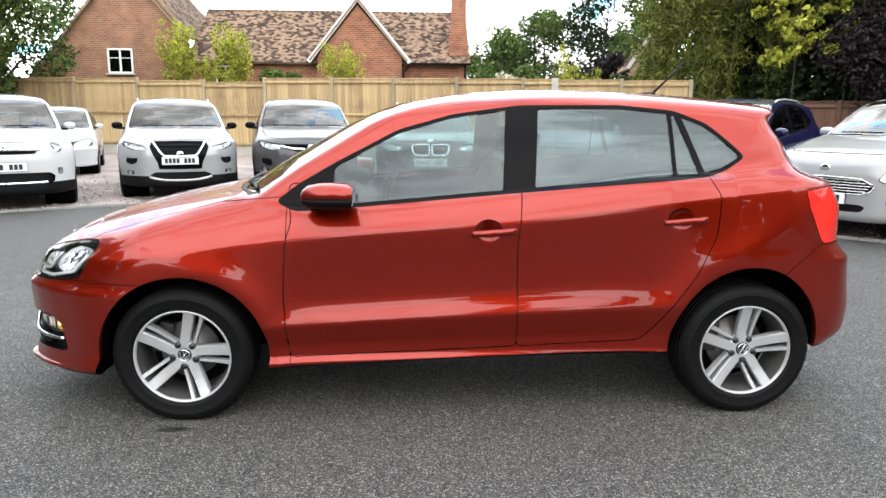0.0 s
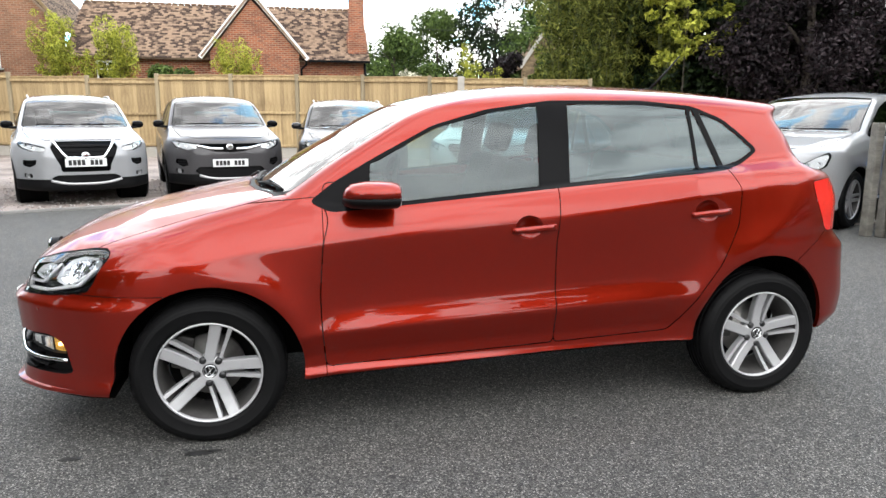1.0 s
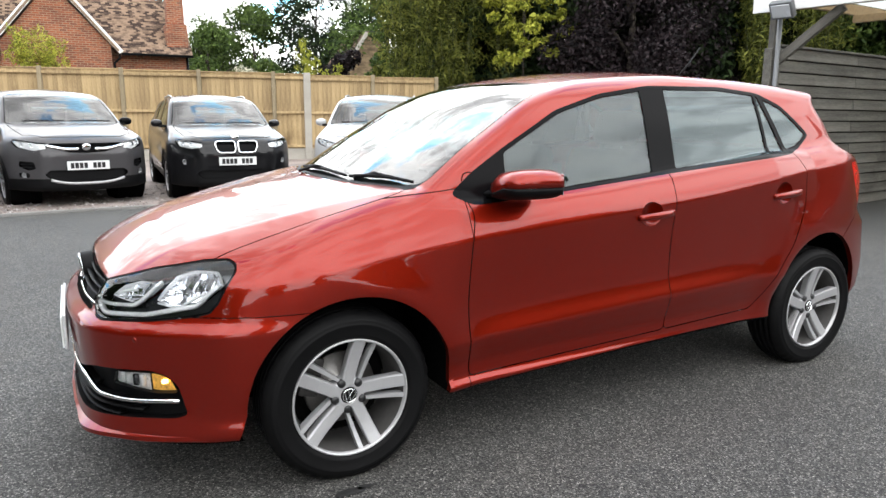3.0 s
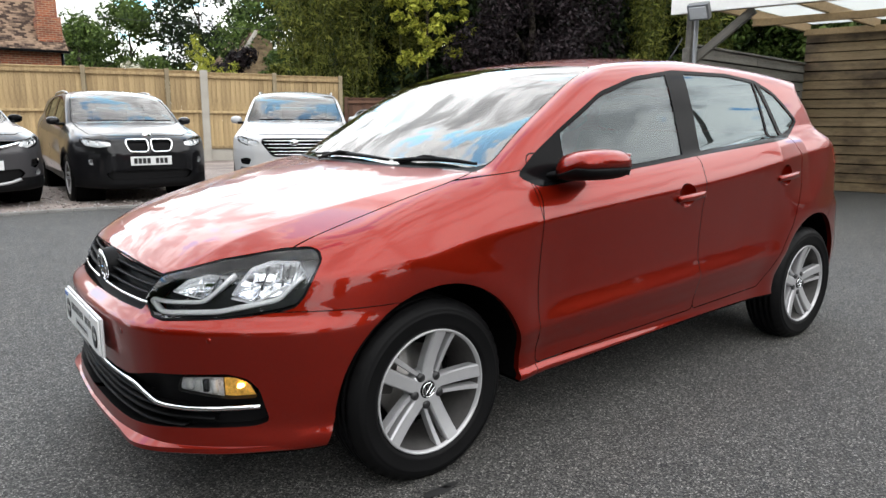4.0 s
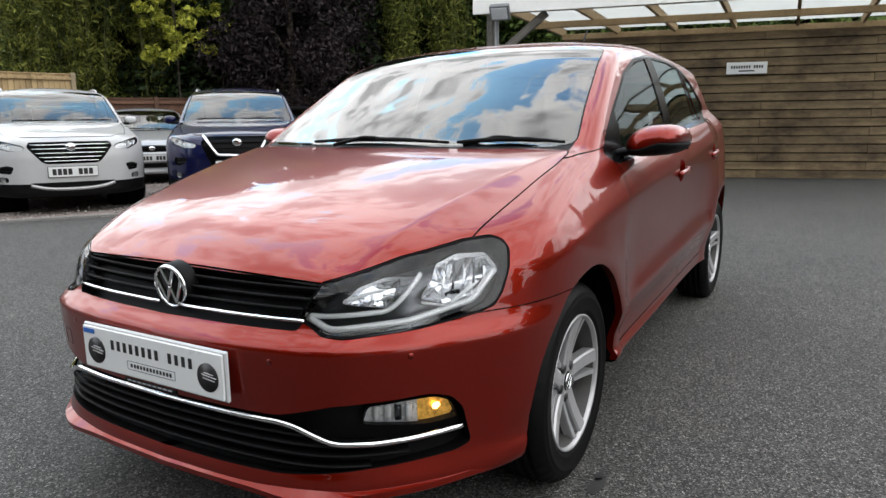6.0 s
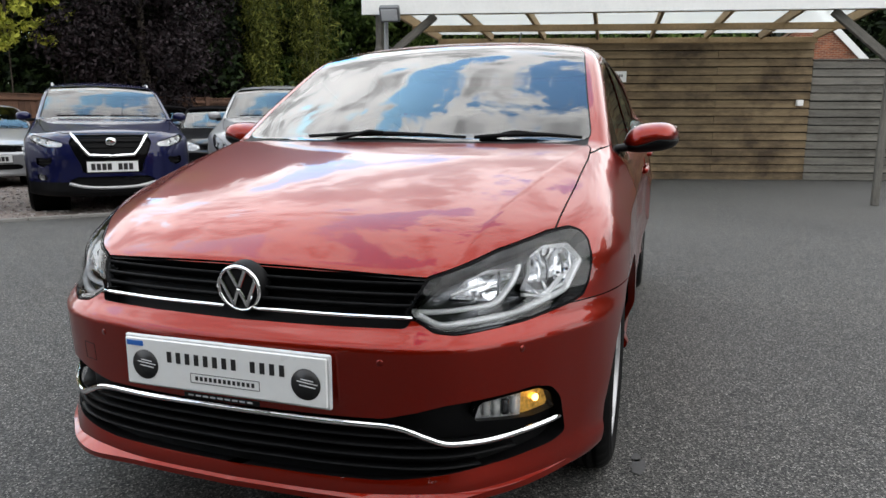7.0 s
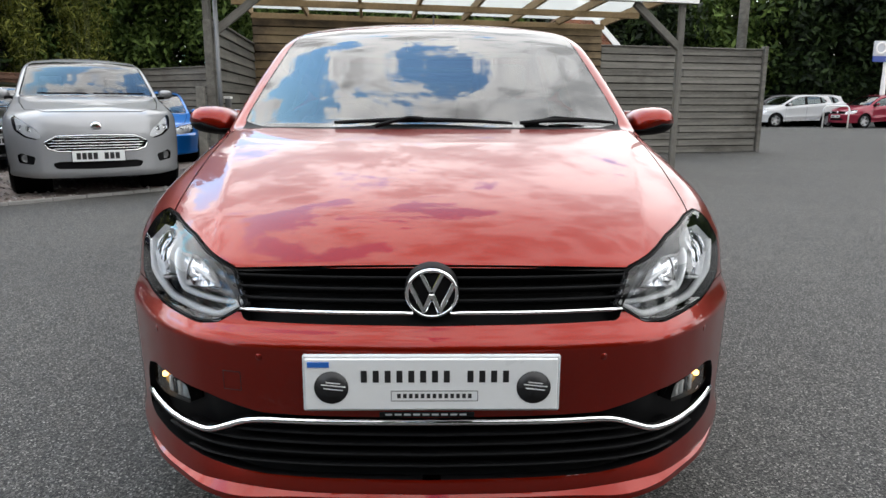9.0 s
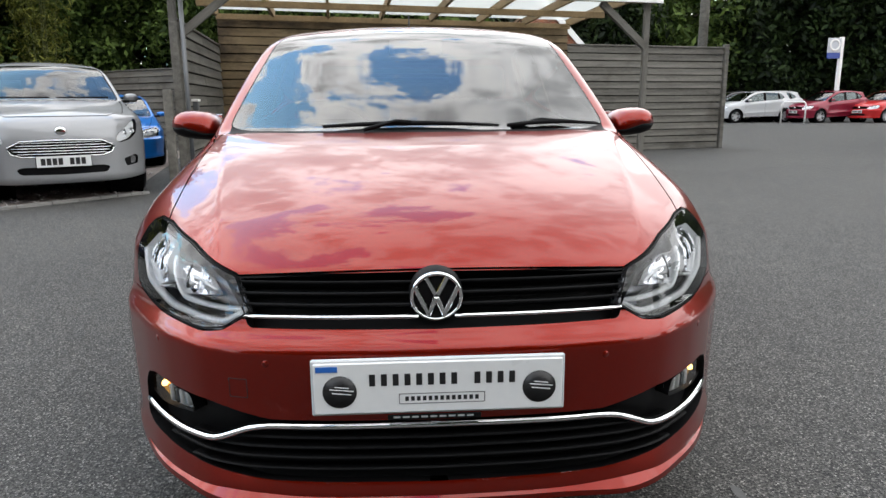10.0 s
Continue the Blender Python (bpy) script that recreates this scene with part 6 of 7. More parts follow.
def casement(parent, x, y, z, w, h):
    fr = new("window")
    fr.parent = parent
    fr.matrix_basis = pose(x, y, z)
    part("reveal", box_bm(w, .10, h, (0, .03, 0)), M_GLOSSBLACK, fr)
    for sx in (-1, 0, 1):
        part("frame", box_bm(.07, .06, h, (sx * (w / 2 - .035), -.04, 0), .008), M_WHITEPAINT, fr)
    for sz in (-1, 1):
        part("frame", box_bm(w, .06, .07, (0, -.04, sz * (h / 2 - .035)), .008), M_WHITEPAINT, fr)
    part("glazing_bar", box_bm(w, .04, .03, (0, -.03, .12)), M_WHITEPAINT, fr)
    for sx in (-1, 1):
        part("pane", box_bm(w / 2 - .1, .008, h - .1, (sx * w / 4, -.025, 0)), M_PRIVACY, fr)
    part("sill", box_bm(w + .16, .16, .07, (0, -.07, -h / 2 - .03), .01), M_CONCRETE, fr)


rs = np.random.RandomState(9)
house = thing("house", pose(0, 26, 0), "long orange-brick house with brown clay-tile roofs and white bargeboards", "house")
slab("wall", [(-14.7, 0), (-8.45, 0), (-8.45, 4.6), (-10.9, 7.3), (-14.7, 2.9)], .3, M_BRICK2, house, pose(0, 0, 0))
beam("bargeboard", (-8.25, -.05, 4.38), (-10.9, -.05, 7.38), .05, .22, M_TIMBER, house)
tiled_roof("roof_tiles", (-8.35, -.2, 4.45), (-8.35, 8, 4.45), (-10.9, 8, 7.35), (-10.9, -.2, 7.35), house, 26, 50, M_TILE, rs)
tiled_roof("roof_tiles", (-14.9, 8, 2.75), (-14.9, -.2, 2.75), (-10.9, -.2, 7.35), (-10.9, 8, 7.35), house, 36, 50, M_TILE, rs)
slab("wall", [(-8.45, 0), (3.06, 0), (3.06, 3.55), (-8.45, 3.55)], .3, M_BRICK, house, pose(0, .12, 0))
tiled_roof("roof_tiles", (-8.45, -.15, 3.48), (3.20, -.15, 3.48), (3.20, 3.1, 5.92), (-8.45, 3.1, 5.92), house, 34, 74, M_TILE, rs)
for k in range(46):
    put("ridge_tile", box_mesh(.24, .20, .09, M_TILE, .03), house, pose(-8.3 + .25 * k, 3.1, 5.96))
slab("wall", [(3.06, 0), (3.06, 3.5), (3.06 + .01, 3.5), (3.07, 0)], 6.0, M_BRICK, house, pose(0, .2, 0))
slab("gable_wall", [(-3.05, 0), (.35, 0), (.35, 3.72), (-1.42, 5.72), (-3.05, 3.72)], .3, M_BRICK, house, pose(0, -.55, 0))
beam("bargeboard", (-3.42, -.68, 3.48), (-1.40, -.68, 5.96), .05, .17, M_WHITEPAINT, house, "white painted bargeboard")
beam("bargeboard", (.68, -.68, 3.48), (-1.40, -.68, 5.96), .05, .17, M_WHITEPAINT, house, "white painted bargeboard")
tiled_roof("roof_tiles", (.62, -.72, 3.55), (.62, 3.0, 3.55), (-1.4, 3.0, 5.98), (-1.4, -.72, 5.98), house, 26, 24, M_TILE, rs)
tiled_roof("roof_tiles", (-3.40, 3.0, 3.55), (-3.40, -.72, 3.55), (-1.4, -.72, 5.98), (-1.4, 3.0, 5.98), house, 26, 24, M_TILE, rs)
ch = part("chimney", box_bm(.62, .62, 2.6, (2.74, .9, 5.2), .01), M_BRICK, house)
part("chimney_base", box_bm(.78, .8, 1.2, (2.72, .7, 4.1), .02), M_BRICK, house)
part("chimney_cap", box_bm(.76, .76, .14, (2.74, .9, 6.3), .02), M_BRICK, house)
v, f = lathe([(.10, 0), (.13, .05), (.11, .35), (.14, .42), (.10, .44)], 20)
put("chimney_pot", mesh_from("chimney_pot", v, f, M_TILE, smooth=True), house, pose(2.74, .9, 6.36))
casement(house, -11.17, 0, 3.48, 1.02, 1.0)
casement(house, -6.95, .08, 2.9, .8, .9)
tube([(3.0, -.02, 3.5), (3.0, -.02, 0)], .05, M_GLOSSBLACK, "downpipe", house)
tube([(.62, -.62, 3.55), (.62, -.62, 3.3), (.42, -.62, 3.1), (.42, -.62, 0)], .045, M_GLOSSBLACK, "downpipe", house)
beam("gutter", (.7, -.25, 3.46), (3.2, -.25, 3.46), .11, .09, M_GLOSSBLACK, house)

cot = thing("brick_building", pose(32, -5.2, 0, 0, 0, -90), "orange-brick gable with a white bargeboard beyond the wall", "house")
slab("gable_wall", [(-3.5, 0), (4.0, 0), (4.0, 2.6), (1.0, 5.6), (-3.5, 2.3)], .3, M_BRICK, cot, Matrix())
beam("bargeboard", (4.5, -.1, 2.1), (1.0, -.1, 5.85), .06, .26, M_WHITEPAINT, cot, "white painted bargeboard")
tiled_roof("roof_tiles", (-4.0, 6, 2.0), (-4.0, -.1, 2.0), (1.0, -.1, 5.8), (1.0, 6, 5.8), cot, 26, 36, M_TILE, rs)
tiled_roof("roof_tiles", (4.4, -.1, 2.25), (4.4, 6, 2.25), (1.0, 6, 5.8), (1.0, -.1, 5.8), cot, 26, 36, M_TILE, rs)
barn = thing("brick_building", pose(13.3, 34, 0, 0, 0, -6), "small far brick gable with a pale bargeboard", "house")
slab("gable_wall", [(-.9, 0), (1.0, 0), (1.0, 5.2), (.2, 5.6), (-.9, 4.1)], .3, M_BROWNWOOD, barn, Matrix())
beam("bargeboard", (-1.05, -.1, 3.95), (.15, -.1, 5.75), .06, .2, M_CONCRETE, barn)
tiled_roof("roof_tiles", (-1.4, 6, 3.6), (-1.1, -.1, 3.9), (.2, -.1, 5.85), (.2, 6, 5.85), barn, 8, 12, M_TILE, rs)


# ---- parked cars ----
M_FOGGLASS = surf("fog_lamp_glass", (0.16, 0.165, 0.17), 0.12, metal=0.3, var=0.1, bump=0)
SUV = dict(
    HATCH,
    fprof=([.10, .20, .26, .40, .60, .70, .78, .82, .86, 1.1], [.16, .03, .0, .0, .0, .018, .045, .085, .14, .7]),
    hood=([-1, -.80, -.70, -.6, -.4, -.1, .25, .5], [.60, .775, .845, .876, .912, .960, 1.0, 1.03]),
    shoulder=([-1, -.3, .2, .69, 1.63, 2.27, 2.7, 3.2], [.68, .75, .80, .83, .88, .93, .95, .96]),
    crown=.030,
    ledge=([0, .96, 1.0, 1.12, 1.4, 1.7, 1.94, 2.0, 2.15, 4], [0, 0, 0, -.010, -.021, -.014, -.002, 0, 0, 0]),
    back=([.7, .95, 1.05, 1.2, 1.31, 1.345, 1.40, 1.5], [3.10, 3.06, 3.02, 2.95, 2.88, 2.87, 2.84, 2.78]),
)


def outline_tube(name, field, pts, r, mat, parent, polar=False, closed=False, proud=.004, label=""):
    """A bright line along the nose, on both sides of the middle."""
    q = dense(pts, .03, closed=closed)
    P3 = (solve_r if polar else solve_x)(field, q[:, 0], q[:, 1])
    P3 = inward(field, P3, -proud)
    tube([tuple(p) for p in P3], r, mat, name, parent, label, res=1, cyclic=closed)


def parked(x, y, tilt, paint_mat, label, base=SUV, scale=(1.09, 1.07, 1.12), lamp=(), grille=(), intake=(), fogs=(), chrome=(), ovals=(), slats=(), plate_z=.50,
           cladding=False, rails=False, wheel_r=.335, step=.03, badge=True, slat_mat=None, has_plate=True, screen_card=False, lamp_mat=None, mirror_mat=None, vents=(), skid=False, chrome_r=.018):
    """A parked car facing its local -x; tilt turns its axle line from the x axis."""
    car = thing("car", pose(x, y, 0, 0, 0, 90 + tilt) @ Matrix.Diagonal((*scale, 1)), label, "car", "parked cars")
    field = field_of(base)
    VT = skin(field, (-.95, 0, .08), (3.25, .95, 1.5), step)
    bot = curve1(*base["bottom"])
    under, VT = split(*VT, VT[0][:, 2] - bot(VT[0][:, 0]) - .012)
    for ax, az, rx, rz in base["arches"]:
        _, under = split(*under, np.maximum(np.abs(under[0][:, 0] - ax) - rx - .01, .45 - under[0][:, 1]))
    shell("underbody", field, under, M_UNDER, car)
    for ax, az, rx, rz in base["arches"]:
        _, VT = split(*VT, (np.hypot((VT[0][:, 0] - ax) / rx, (VT[0][:, 2] - az) / rz) - 1) * rx)
    dlo_p = fillet(DLO, .03)
    dlo, VT, _ = panel(VT, lambda x, y, z: np.maximum(poly_dist(x, z, dlo_p), (.68 - .36 * (z - .95)) - y), 0)
    for poly in (PANE_F, PANE_R, PANE_B):
        (xa, za), (xb, zb), (xc, zc), (xd, zd) = poly
        ins, dlo, _ = panel(dlo, lambda x, y, z: np.maximum(poly_dist(x, z, dlo_p) + .02, np.maximum((xa + (xb - xa) * (z - za) / (zb - za)) - x,
                                                                                                    x - (xc + (xd - xc) * (z - zc) / (zd - zc)))), .001)
        both("side_window", field, ins, M_PRIVACY, car, sink=.004)
    both("window_trim", field, dlo, M_GLOSSBLACK, car)
    ws = fillet([(-.3, .99), (.60, .985), (.668, .995), (.672, 1.01), (.578, 1.338), (.548, 1.358), (.3, 1.374), (-.3, 1.377)], .02)

    def g_ws(x, y, z):
        return np.maximum(poly_dist(y, z, ws), np.maximum(x - 1.25, (.15 + .13 * (y / .65) ** 2) - x))

    gl, VT, _ = panel(VT, g_ws, 0)
    shell("windscreen", field, gl, M_PARKEDSCREEN, car)
    seal, VT = split(*VT, g_ws(*VT[0].T) - np.where(VT[0][:, 2] > 1.32, .003, .014))
    shell("windscreen_seal", field, seal, M_BLACK, car)
    if lamp:
        lp = fillet(lamp, .015)
        ins, VT, joint = panel(VT, lambda x, y, z: np.maximum(poly_dist(corner_u(x, y), z, lp), x + .15), .003)
        lenses = both("headlamp", field, ins, M_LENS, car, "clear headlamp")
        both("headlamp_bowl", field, ins, lamp_mat or M_LAMPSILVER, car, sink=.03)
        both("panel_joint", field, joint, M_SHADOWGAP, car, sink=.01)
        c = np.array(lamp).mean(0)
        P3 = inward(field, solve_r(field, np.array([c[0] - .05, c[0] + .06]), np.array([c[1], c[1] + .005])), .02)
        for s in (-1, 1):
            for p in P3:
                v, f = lathe([(0, -.01), (.022, -.006), (.030, .01)], 16)
                put("projector", mesh_from("projector", v, f, M_CHROME, smooth=True), lenses[0 if s < 0 else 1], pose(p[0], p[1] * s, p[2], 0, -90, 0))
    parts = {}
    for nm, polys, sink, mat in (("grille", grille, .03, M_GLOSSBLACK), ("air_intake", intake, .03, M_BLACK)):
        if not len(polys):
            continue
        pp = fillet(polys, .015)
        ins, VT, _ = panel(VT, lambda x, y, z: np.maximum(poly_dist(y, z, pp), x + .35), 0)
        parts[nm] = shell(nm, field, ins, mat, car, sink=sink)
    for cxy in fogs:
        pp = fillet(cxy, .012)
        ins, VT, _ = panel(VT, lambda x, y, z: np.maximum(poly_dist(corner_u(x, y), z, pp), x + .3), 0)
        both("fog_recess", field, ins, M_BLACK, car, sink=.02)
        c = np.array(cxy).mean(0)
        p = inward(field, solve_r(field, np.array([c[0]]), np.array([c[1]])), .012)[0]
        for s in (-1, 1):
            v, f = lathe([(0, .004), (.030, .0), (.036, .006), (.040, -.01)], 18)
            put("fog_lamp", mesh_from("fog_lamp", v, f, M_FOGGLASS, smooth=True), car, pose(p[0], p[1] * s, p[2], 0, -90, 0))
    for vp in vents:
        pp = fillet(vp, .012)
        ins, VT, _ = panel(VT, lambda x, y, z: np.maximum(poly_dist(corner_u(x, y), z, pp), x + .2), 0)
        both("vent", field, ins, M_BLACK, car, sink=.025)
        q = np.array(vp)
        for k in (1, 2):
            zz = q[:, 1].min() + (q[:, 1].max() - q[:, 1].min()) * k / 3
            uu = np.linspace(q[:, 0].min() + .02, q[:, 0].max() - .02, 6)
            P3 = inward(field, solve_r(field, uu, np.full(6, zz)), .012)
            for s in (-1, 1):
                tube([(a, b * s, c) for a, b, c in P3], .005, M_BLACK, "vent_bar", car, res=0)
    if skid:
        yy = np.linspace(-.42, .42, 25)
        ribbon("skid_plate", field, solve_x(field, yy, .285 + .05 * (np.abs(yy) / .42) ** 3), .035, .008, .02, M_ALLOY, car, "silver skid strip")
    if grille and not slats and not ovals:
        q = np.array(grille)
        for k in range(1, 6):
            zz = q[:, 1].min() + (q[:, 1].max() - q[:, 1].min()) * k / 6
            yy = np.linspace(-1, 1, 15) * max(.05, .9 * np.interp(zz, [q[:, 1].min(), q[:, 1].max()], [q[q[:, 1] < q[:, 1].mean(), 0].max() * .8, q[:, 0].max()]))
            ribbon("slat", field, solve_x(field, yy, np.full(15, zz)), .006, -.012, .012, M_BLACK, parts["grille"])
    for zz, y0 in slats:
        yy = np.linspace(-y0, y0, 25)
        ribbon("slat", field, solve_x(field, yy, np.full(25, zz)), .012, -.004, .02, slat_mat or M_CHROME, parts.get("grille") or car)
    for line in chrome:
        for s in (-1, 1):
            outline_tube("chrome_line", field, [(a * s, b) for a, b in line], chrome_r, M_CHROME, car)
    for ov in ovals:
        for s in (-1, 1):
            outline_tube("grille_ring", field, fillet([(a * s, b) for a, b in ov], .035), .011, M_CHROME, car, closed=True)
    if badge:
        zb = (grille[0][1] * .55 + plate_z * .1 + .25) if not grille else np.array(grille)[:, 1].mean() + .01
        zb = badge if isinstance(badge, float) else zb
        bxx = float(solve_x(field, np.array([0.]), np.array([zb]))[0, 0]) - .008
        v, f = lathe([(0, .004), (.030, .004), (.040, 0), (.042, -.03)], 24)
        v[:, 0] *= 1.25
        put("badge", mesh_from("badge", v, f, M_CHROME, smooth=True), car, Matrix(((0, 0, -1, bxx), (-1, 0, 0, 0), (0, 1, 0, zb), (0, 0, 0, 1))))
    if cladding:
        g = lambda x, y, z: z - .35
        low, VT = split(*VT, g(*VT[0].T))
        shell("lower_cladding", field, low, M_BLACK, car, label="black plastic lower cladding")
        for ax, az, rx, rz in base["arches"]:
            arch, VT = split(*VT, (np.hypot((VT[0][:, 0] - ax) / rx, (VT[0][:, 2] - az) / rz) - 1) * rx - .045)
            both("arch_cladding", field, arch, M_BLACK, car)
    hood, VT, joint = panel(VT, lambda x, y, z: np.maximum(poly_dist(x, y, np.array([(-1.2, -.2), (-1.2, .42), (-.70, .42), (-.45, .62), (-.1, .67), (.2, .68), (.26, .6), (.14, -.2)])),
                                                           (.835 if base is SUV else .715) - z), .004)
    shell("bonnet", field, hood, paint_mat, car)
    shell("panel_joint", field, joint, M_SHADOWGAP, car, sink=.012)
    for nm, poly in (("front_door", DOOR_F), ("rear_door", DOOR_R)):
        pp = fillet(poly, .03)
        ins, VT, joint = panel(VT, lambda x, y, z: np.maximum(poly_dist(x, z, pp), .5 - y), .004)
        both(nm, field, ins, paint_mat, car)
        both("panel_joint", field, joint, M_SHADOWGAP, car, sink=.012)
    shell("body_shell", field, VT, paint_mat, car)
    for ax, az, rx, rz in base["arches"]:
        a = np.linspace(0, 2 * np.pi, 32)
        for s in (1, -1):
            o = np.stack([ax + rx * np.cos(a), np.full(32, .79 * s), az + rz * np.sin(a)], 1)
            i = o * np.array([1, 0, 1]) + np.array([0, .45 * s, 0])
            V = np.concatenate([o, i])
            F = [(k, (k + 1) % 32, 32 + (k + 1) % 32, 32 + k) for k in range(32)] + [tuple(range(32, 64))]
            put("wheel_housing", mesh_from("wheel_housing", V, F, M_UNDER), car)
    inv = Matrix.Diagonal((1 / scale[0], 1 / scale[1], 1 / scale[2], 1))
    for wx in (0.0, 2.47):
        for s in (-1, 1):
            m = Matrix.Translation((wx, s * .735, wheel_r / scale[2])) @ inv @ Matrix.Rotation(radians(90 if s < 0 else -90), 4, "X") @ Matrix.Rotation(radians(17 + 31 * s + 9 * wx), 4, "Z")
            wheel(m, car, R=wheel_r, W=.21, rim=wheel_r * .68, style="twin", fine=False)
    for s in (-1, 1):
        mir = new("wing_mirror")
        mir.parent = car
        rings = []
        for xx, hw, ht in ((.53, .03, .02), (.54, .062, .038), (.565, .078, .050), (.61, .082, .054), (.645, .078, .048)):
            rings.append([(xx, s * (.862 + hw * math.copysign(abs(math.cos(a)) ** .8, math.cos(a))), 1.015 + ht * math.copysign(abs(math.sin(a)) ** .8, math.sin(a)))
                          for a in np.linspace(0, 2 * np.pi, 16, endpoint=False)])
        part("mirror_cap", loft_bm(rings), mirror_mat or paint_mat, mir, smooth=True)
        part("mirror_arm", box_bm(.08, .14, .035, (.57, s * .77, .975), .012, 2), M_BLACK, mir)
    if has_plate:
        px = float(solve_x(field, np.array([0.]), np.array([plate_z]))[0, 0]) - .012
        plate(car, Matrix(((0, 0, -1, px), (-1, 0, 0, 0), (0, 1, 0, plate_z), (0, 0, 0, 1))) @ Matrix.Diagonal((1 / scale[1], 1 / scale[2], 1, 1)), .53, .118)
    if rails:
        for s in (-1, 1):
            tube([(1.22, s * .555, 1.385), (1.32, s * .56, 1.412), (1.6, s * .562, 1.432), (2.2, s * .555, 1.420), (2.45, s * .54, 1.38)], .013, M_ALLOY, "roof_rail", car)
    part("cabin_tub", box_bm(2.2, 1.36, .60, (1.55, 0, .62), .02), M_DASH, car)
    for s in (-1, 1):
        part("headrest", box_bm(.10, .25, .34, (1.35, s * .36, 1.06), .04, 2), M_CLOTH, car, smooth=True)
    for ya, yb in ((.50, .02), (-.05, -.58)):
        pts = []
        for t in np.linspace(0, 1, 6):
            p = solve_x(field, np.array([ya + (yb - ya) * t]), np.array([1.012]), 1.3, -.2)[0]
            pts.append((p[0] - .02, p[1], p[2] + .008))
        tube(pts, .009, M_BLACK, "wiper", car, res=1)
    if screen_card:
        part("price_card", box_bm(.01, .62, .07, (.66, 0, 1.175), .002, turn=Matrix.Rotation(radians(-60), 4, "Y")), M_CARD, car, "pale turquoise price strip")
    return car


M_CARD = surf("price_card", (0.35, 0.62, 0.68), 0.5, var=0.1, bump=0)
M_WHITECAR = paint("white_car_paint", (0.44, 0.445, 0.45), metal=0.0, rough=0.35, flake=0.01)
M_SILVERCAR = paint("silver_car_paint", (0.29, 0.295, 0.305), metal=0.3, rough=0.35)
M_GREYCAR = paint("grey_car_paint", (0.060, 0.058, 0.061), metal=0.25, rough=0.35, coat=0.65)
M_BLACKCAR = paint("black_car_paint", (0.006, 0.006, 0.007), metal=0.1, rough=0.3, coat=0.65)
M_BLUECAR = paint("blue_car_paint", (0.0035, 0.005, 0.040), metal=0.3, rough=0.35)
M_AZURECAR = paint("azure_car_paint", (0.01, 0.16, 0.55), metal=0.2, rough=0.3)
M_CHERRYCAR = paint("cherry_car_paint", (0.20, 0.012, 0.03), metal=0.3, rough=0.35)
M_SCARLETCAR = paint("scarlet_car_paint", (0.45, 0.02, 0.02), metal=0.2, rough=0.35)
SLIM = [(.40, .745), (.60, .79), (.80, .815), (.83, .80), (.76, .745), (.55, .695), (.42, .705)]
VENT1 = [(.50, .60), (.56, .588), (.70, .59), (.71, .525), (.60, .50), (.52, .535)]
FOG2 = [(.56, .42), (.70, .425), (.70, .375), (.58, .365)]
V_GR = [(-.1, .825), (.36, .82), (.40, .745), (.36, .64), (.30, .52), (.29, .44), (-.1, .435)]
V_CH = [[(.365, .825), (.27, .68), (.215, .615), (0, .606)]]
LOWIN = [(-.1, .40), (.34, .40), (.42, .36), (.36, .315), (-.1, .31)]
# white compact crossover with round lamps
parked(-4.92, 6.52, 30, M_WHITECAR, "white compact crossover with round lamps on the gravel", scale=(1.02, 1.06, 1.12), lamp=[(.50, .80), (.56, .83), (.63, .82), (.67, .77), (.63, .72), (.55, .71), (.50, .75)],
       grille=[(-.1, .735), (.36, .735), (.38, .715), (.34, .695), (-.1, .69)], intake=[(-.1, .47), (.50, .47), (.56, .43), (.55, .36), (.48, .33), (-.1, .32)], plate_z=.545, chrome=[[(0, .745), (.40, .742)], [(0, .345), (.46, .35)]],
       fogs=([(.54, .52), (.62, .52), (.62, .44), (.55, .44)],), cladding=True, badge=.76, wheel_r=.33, screen_card=True)
# silver crossover with a V grille
parked(-2.96, 8.05, 20, M_SILVERCAR, "silver crossover with a V-shaped grille on the gravel", scale=(1.10, 1.08, 1.12), lamp=SLIM, grille=V_GR, chrome=V_CH, intake=LOWIN, fogs=(FOG2,), vents=(VENT1,), skid=True, plate_z=.555, cladding=True, rails=True, screen_card=True, mirror_mat=M_GLOSSBLACK)
# grey crossover with a slim linked grille
parked(-.92, 8.60, 13, M_GREYCAR, "dark silver-grey small crossover on the gravel", scale=(1.06, 1.10, 1.13), lamp=[(.38, .76), (.60, .79), (.78, .81), (.80, .79), (.72, .72), (.52, .68), (.40, .70)],
       grille=[(-.1, .76), (.42, .765), (.36, .70), (.20, .655), (-.1, .64)], chrome=[[(.44, .735), (.25, .695), (.09, .69)]], intake=[(-.1, .45), (.42, .45), (.48, .40), (.40, .33), (-.1, .32)], fogs=(FOG2,), vents=([(.52, .55), (.68, .56), (.70, .50), (.58, .45), (.50, .47)],), skid=True, plate_z=.50, cladding=True, badge=.715, screen_card=True, mirror_mat=M_GLOSSBLACK)
# black crossover with twin oval grilles
KID = [(.02, .79), (.26, .79), (.28, .74), (.24, .645), (.05, .64), (.02, .66)]
parked(1.22, 8.38, 0, M_BLACKCAR, "black crossover with twin chrome-ringed grilles on the gravel", scale=(1.10, 1.08, 1.10), lamp=[(.40, .78), (.60, .80), (.76, .815), (.78, .79), (.72, .725), (.52, .70), (.40, .72)],
       grille=KID, ovals=(KID,), intake=[(-.1, .42), (.45, .42), (.52, .38), (.46, .315), (-.1, .31)], fogs=([(.58, .56), (.65, .56), (.65, .49), (.58, .49)],), plate_z=.535, cladding=True, rails=True, badge=.835, screen_card=True)
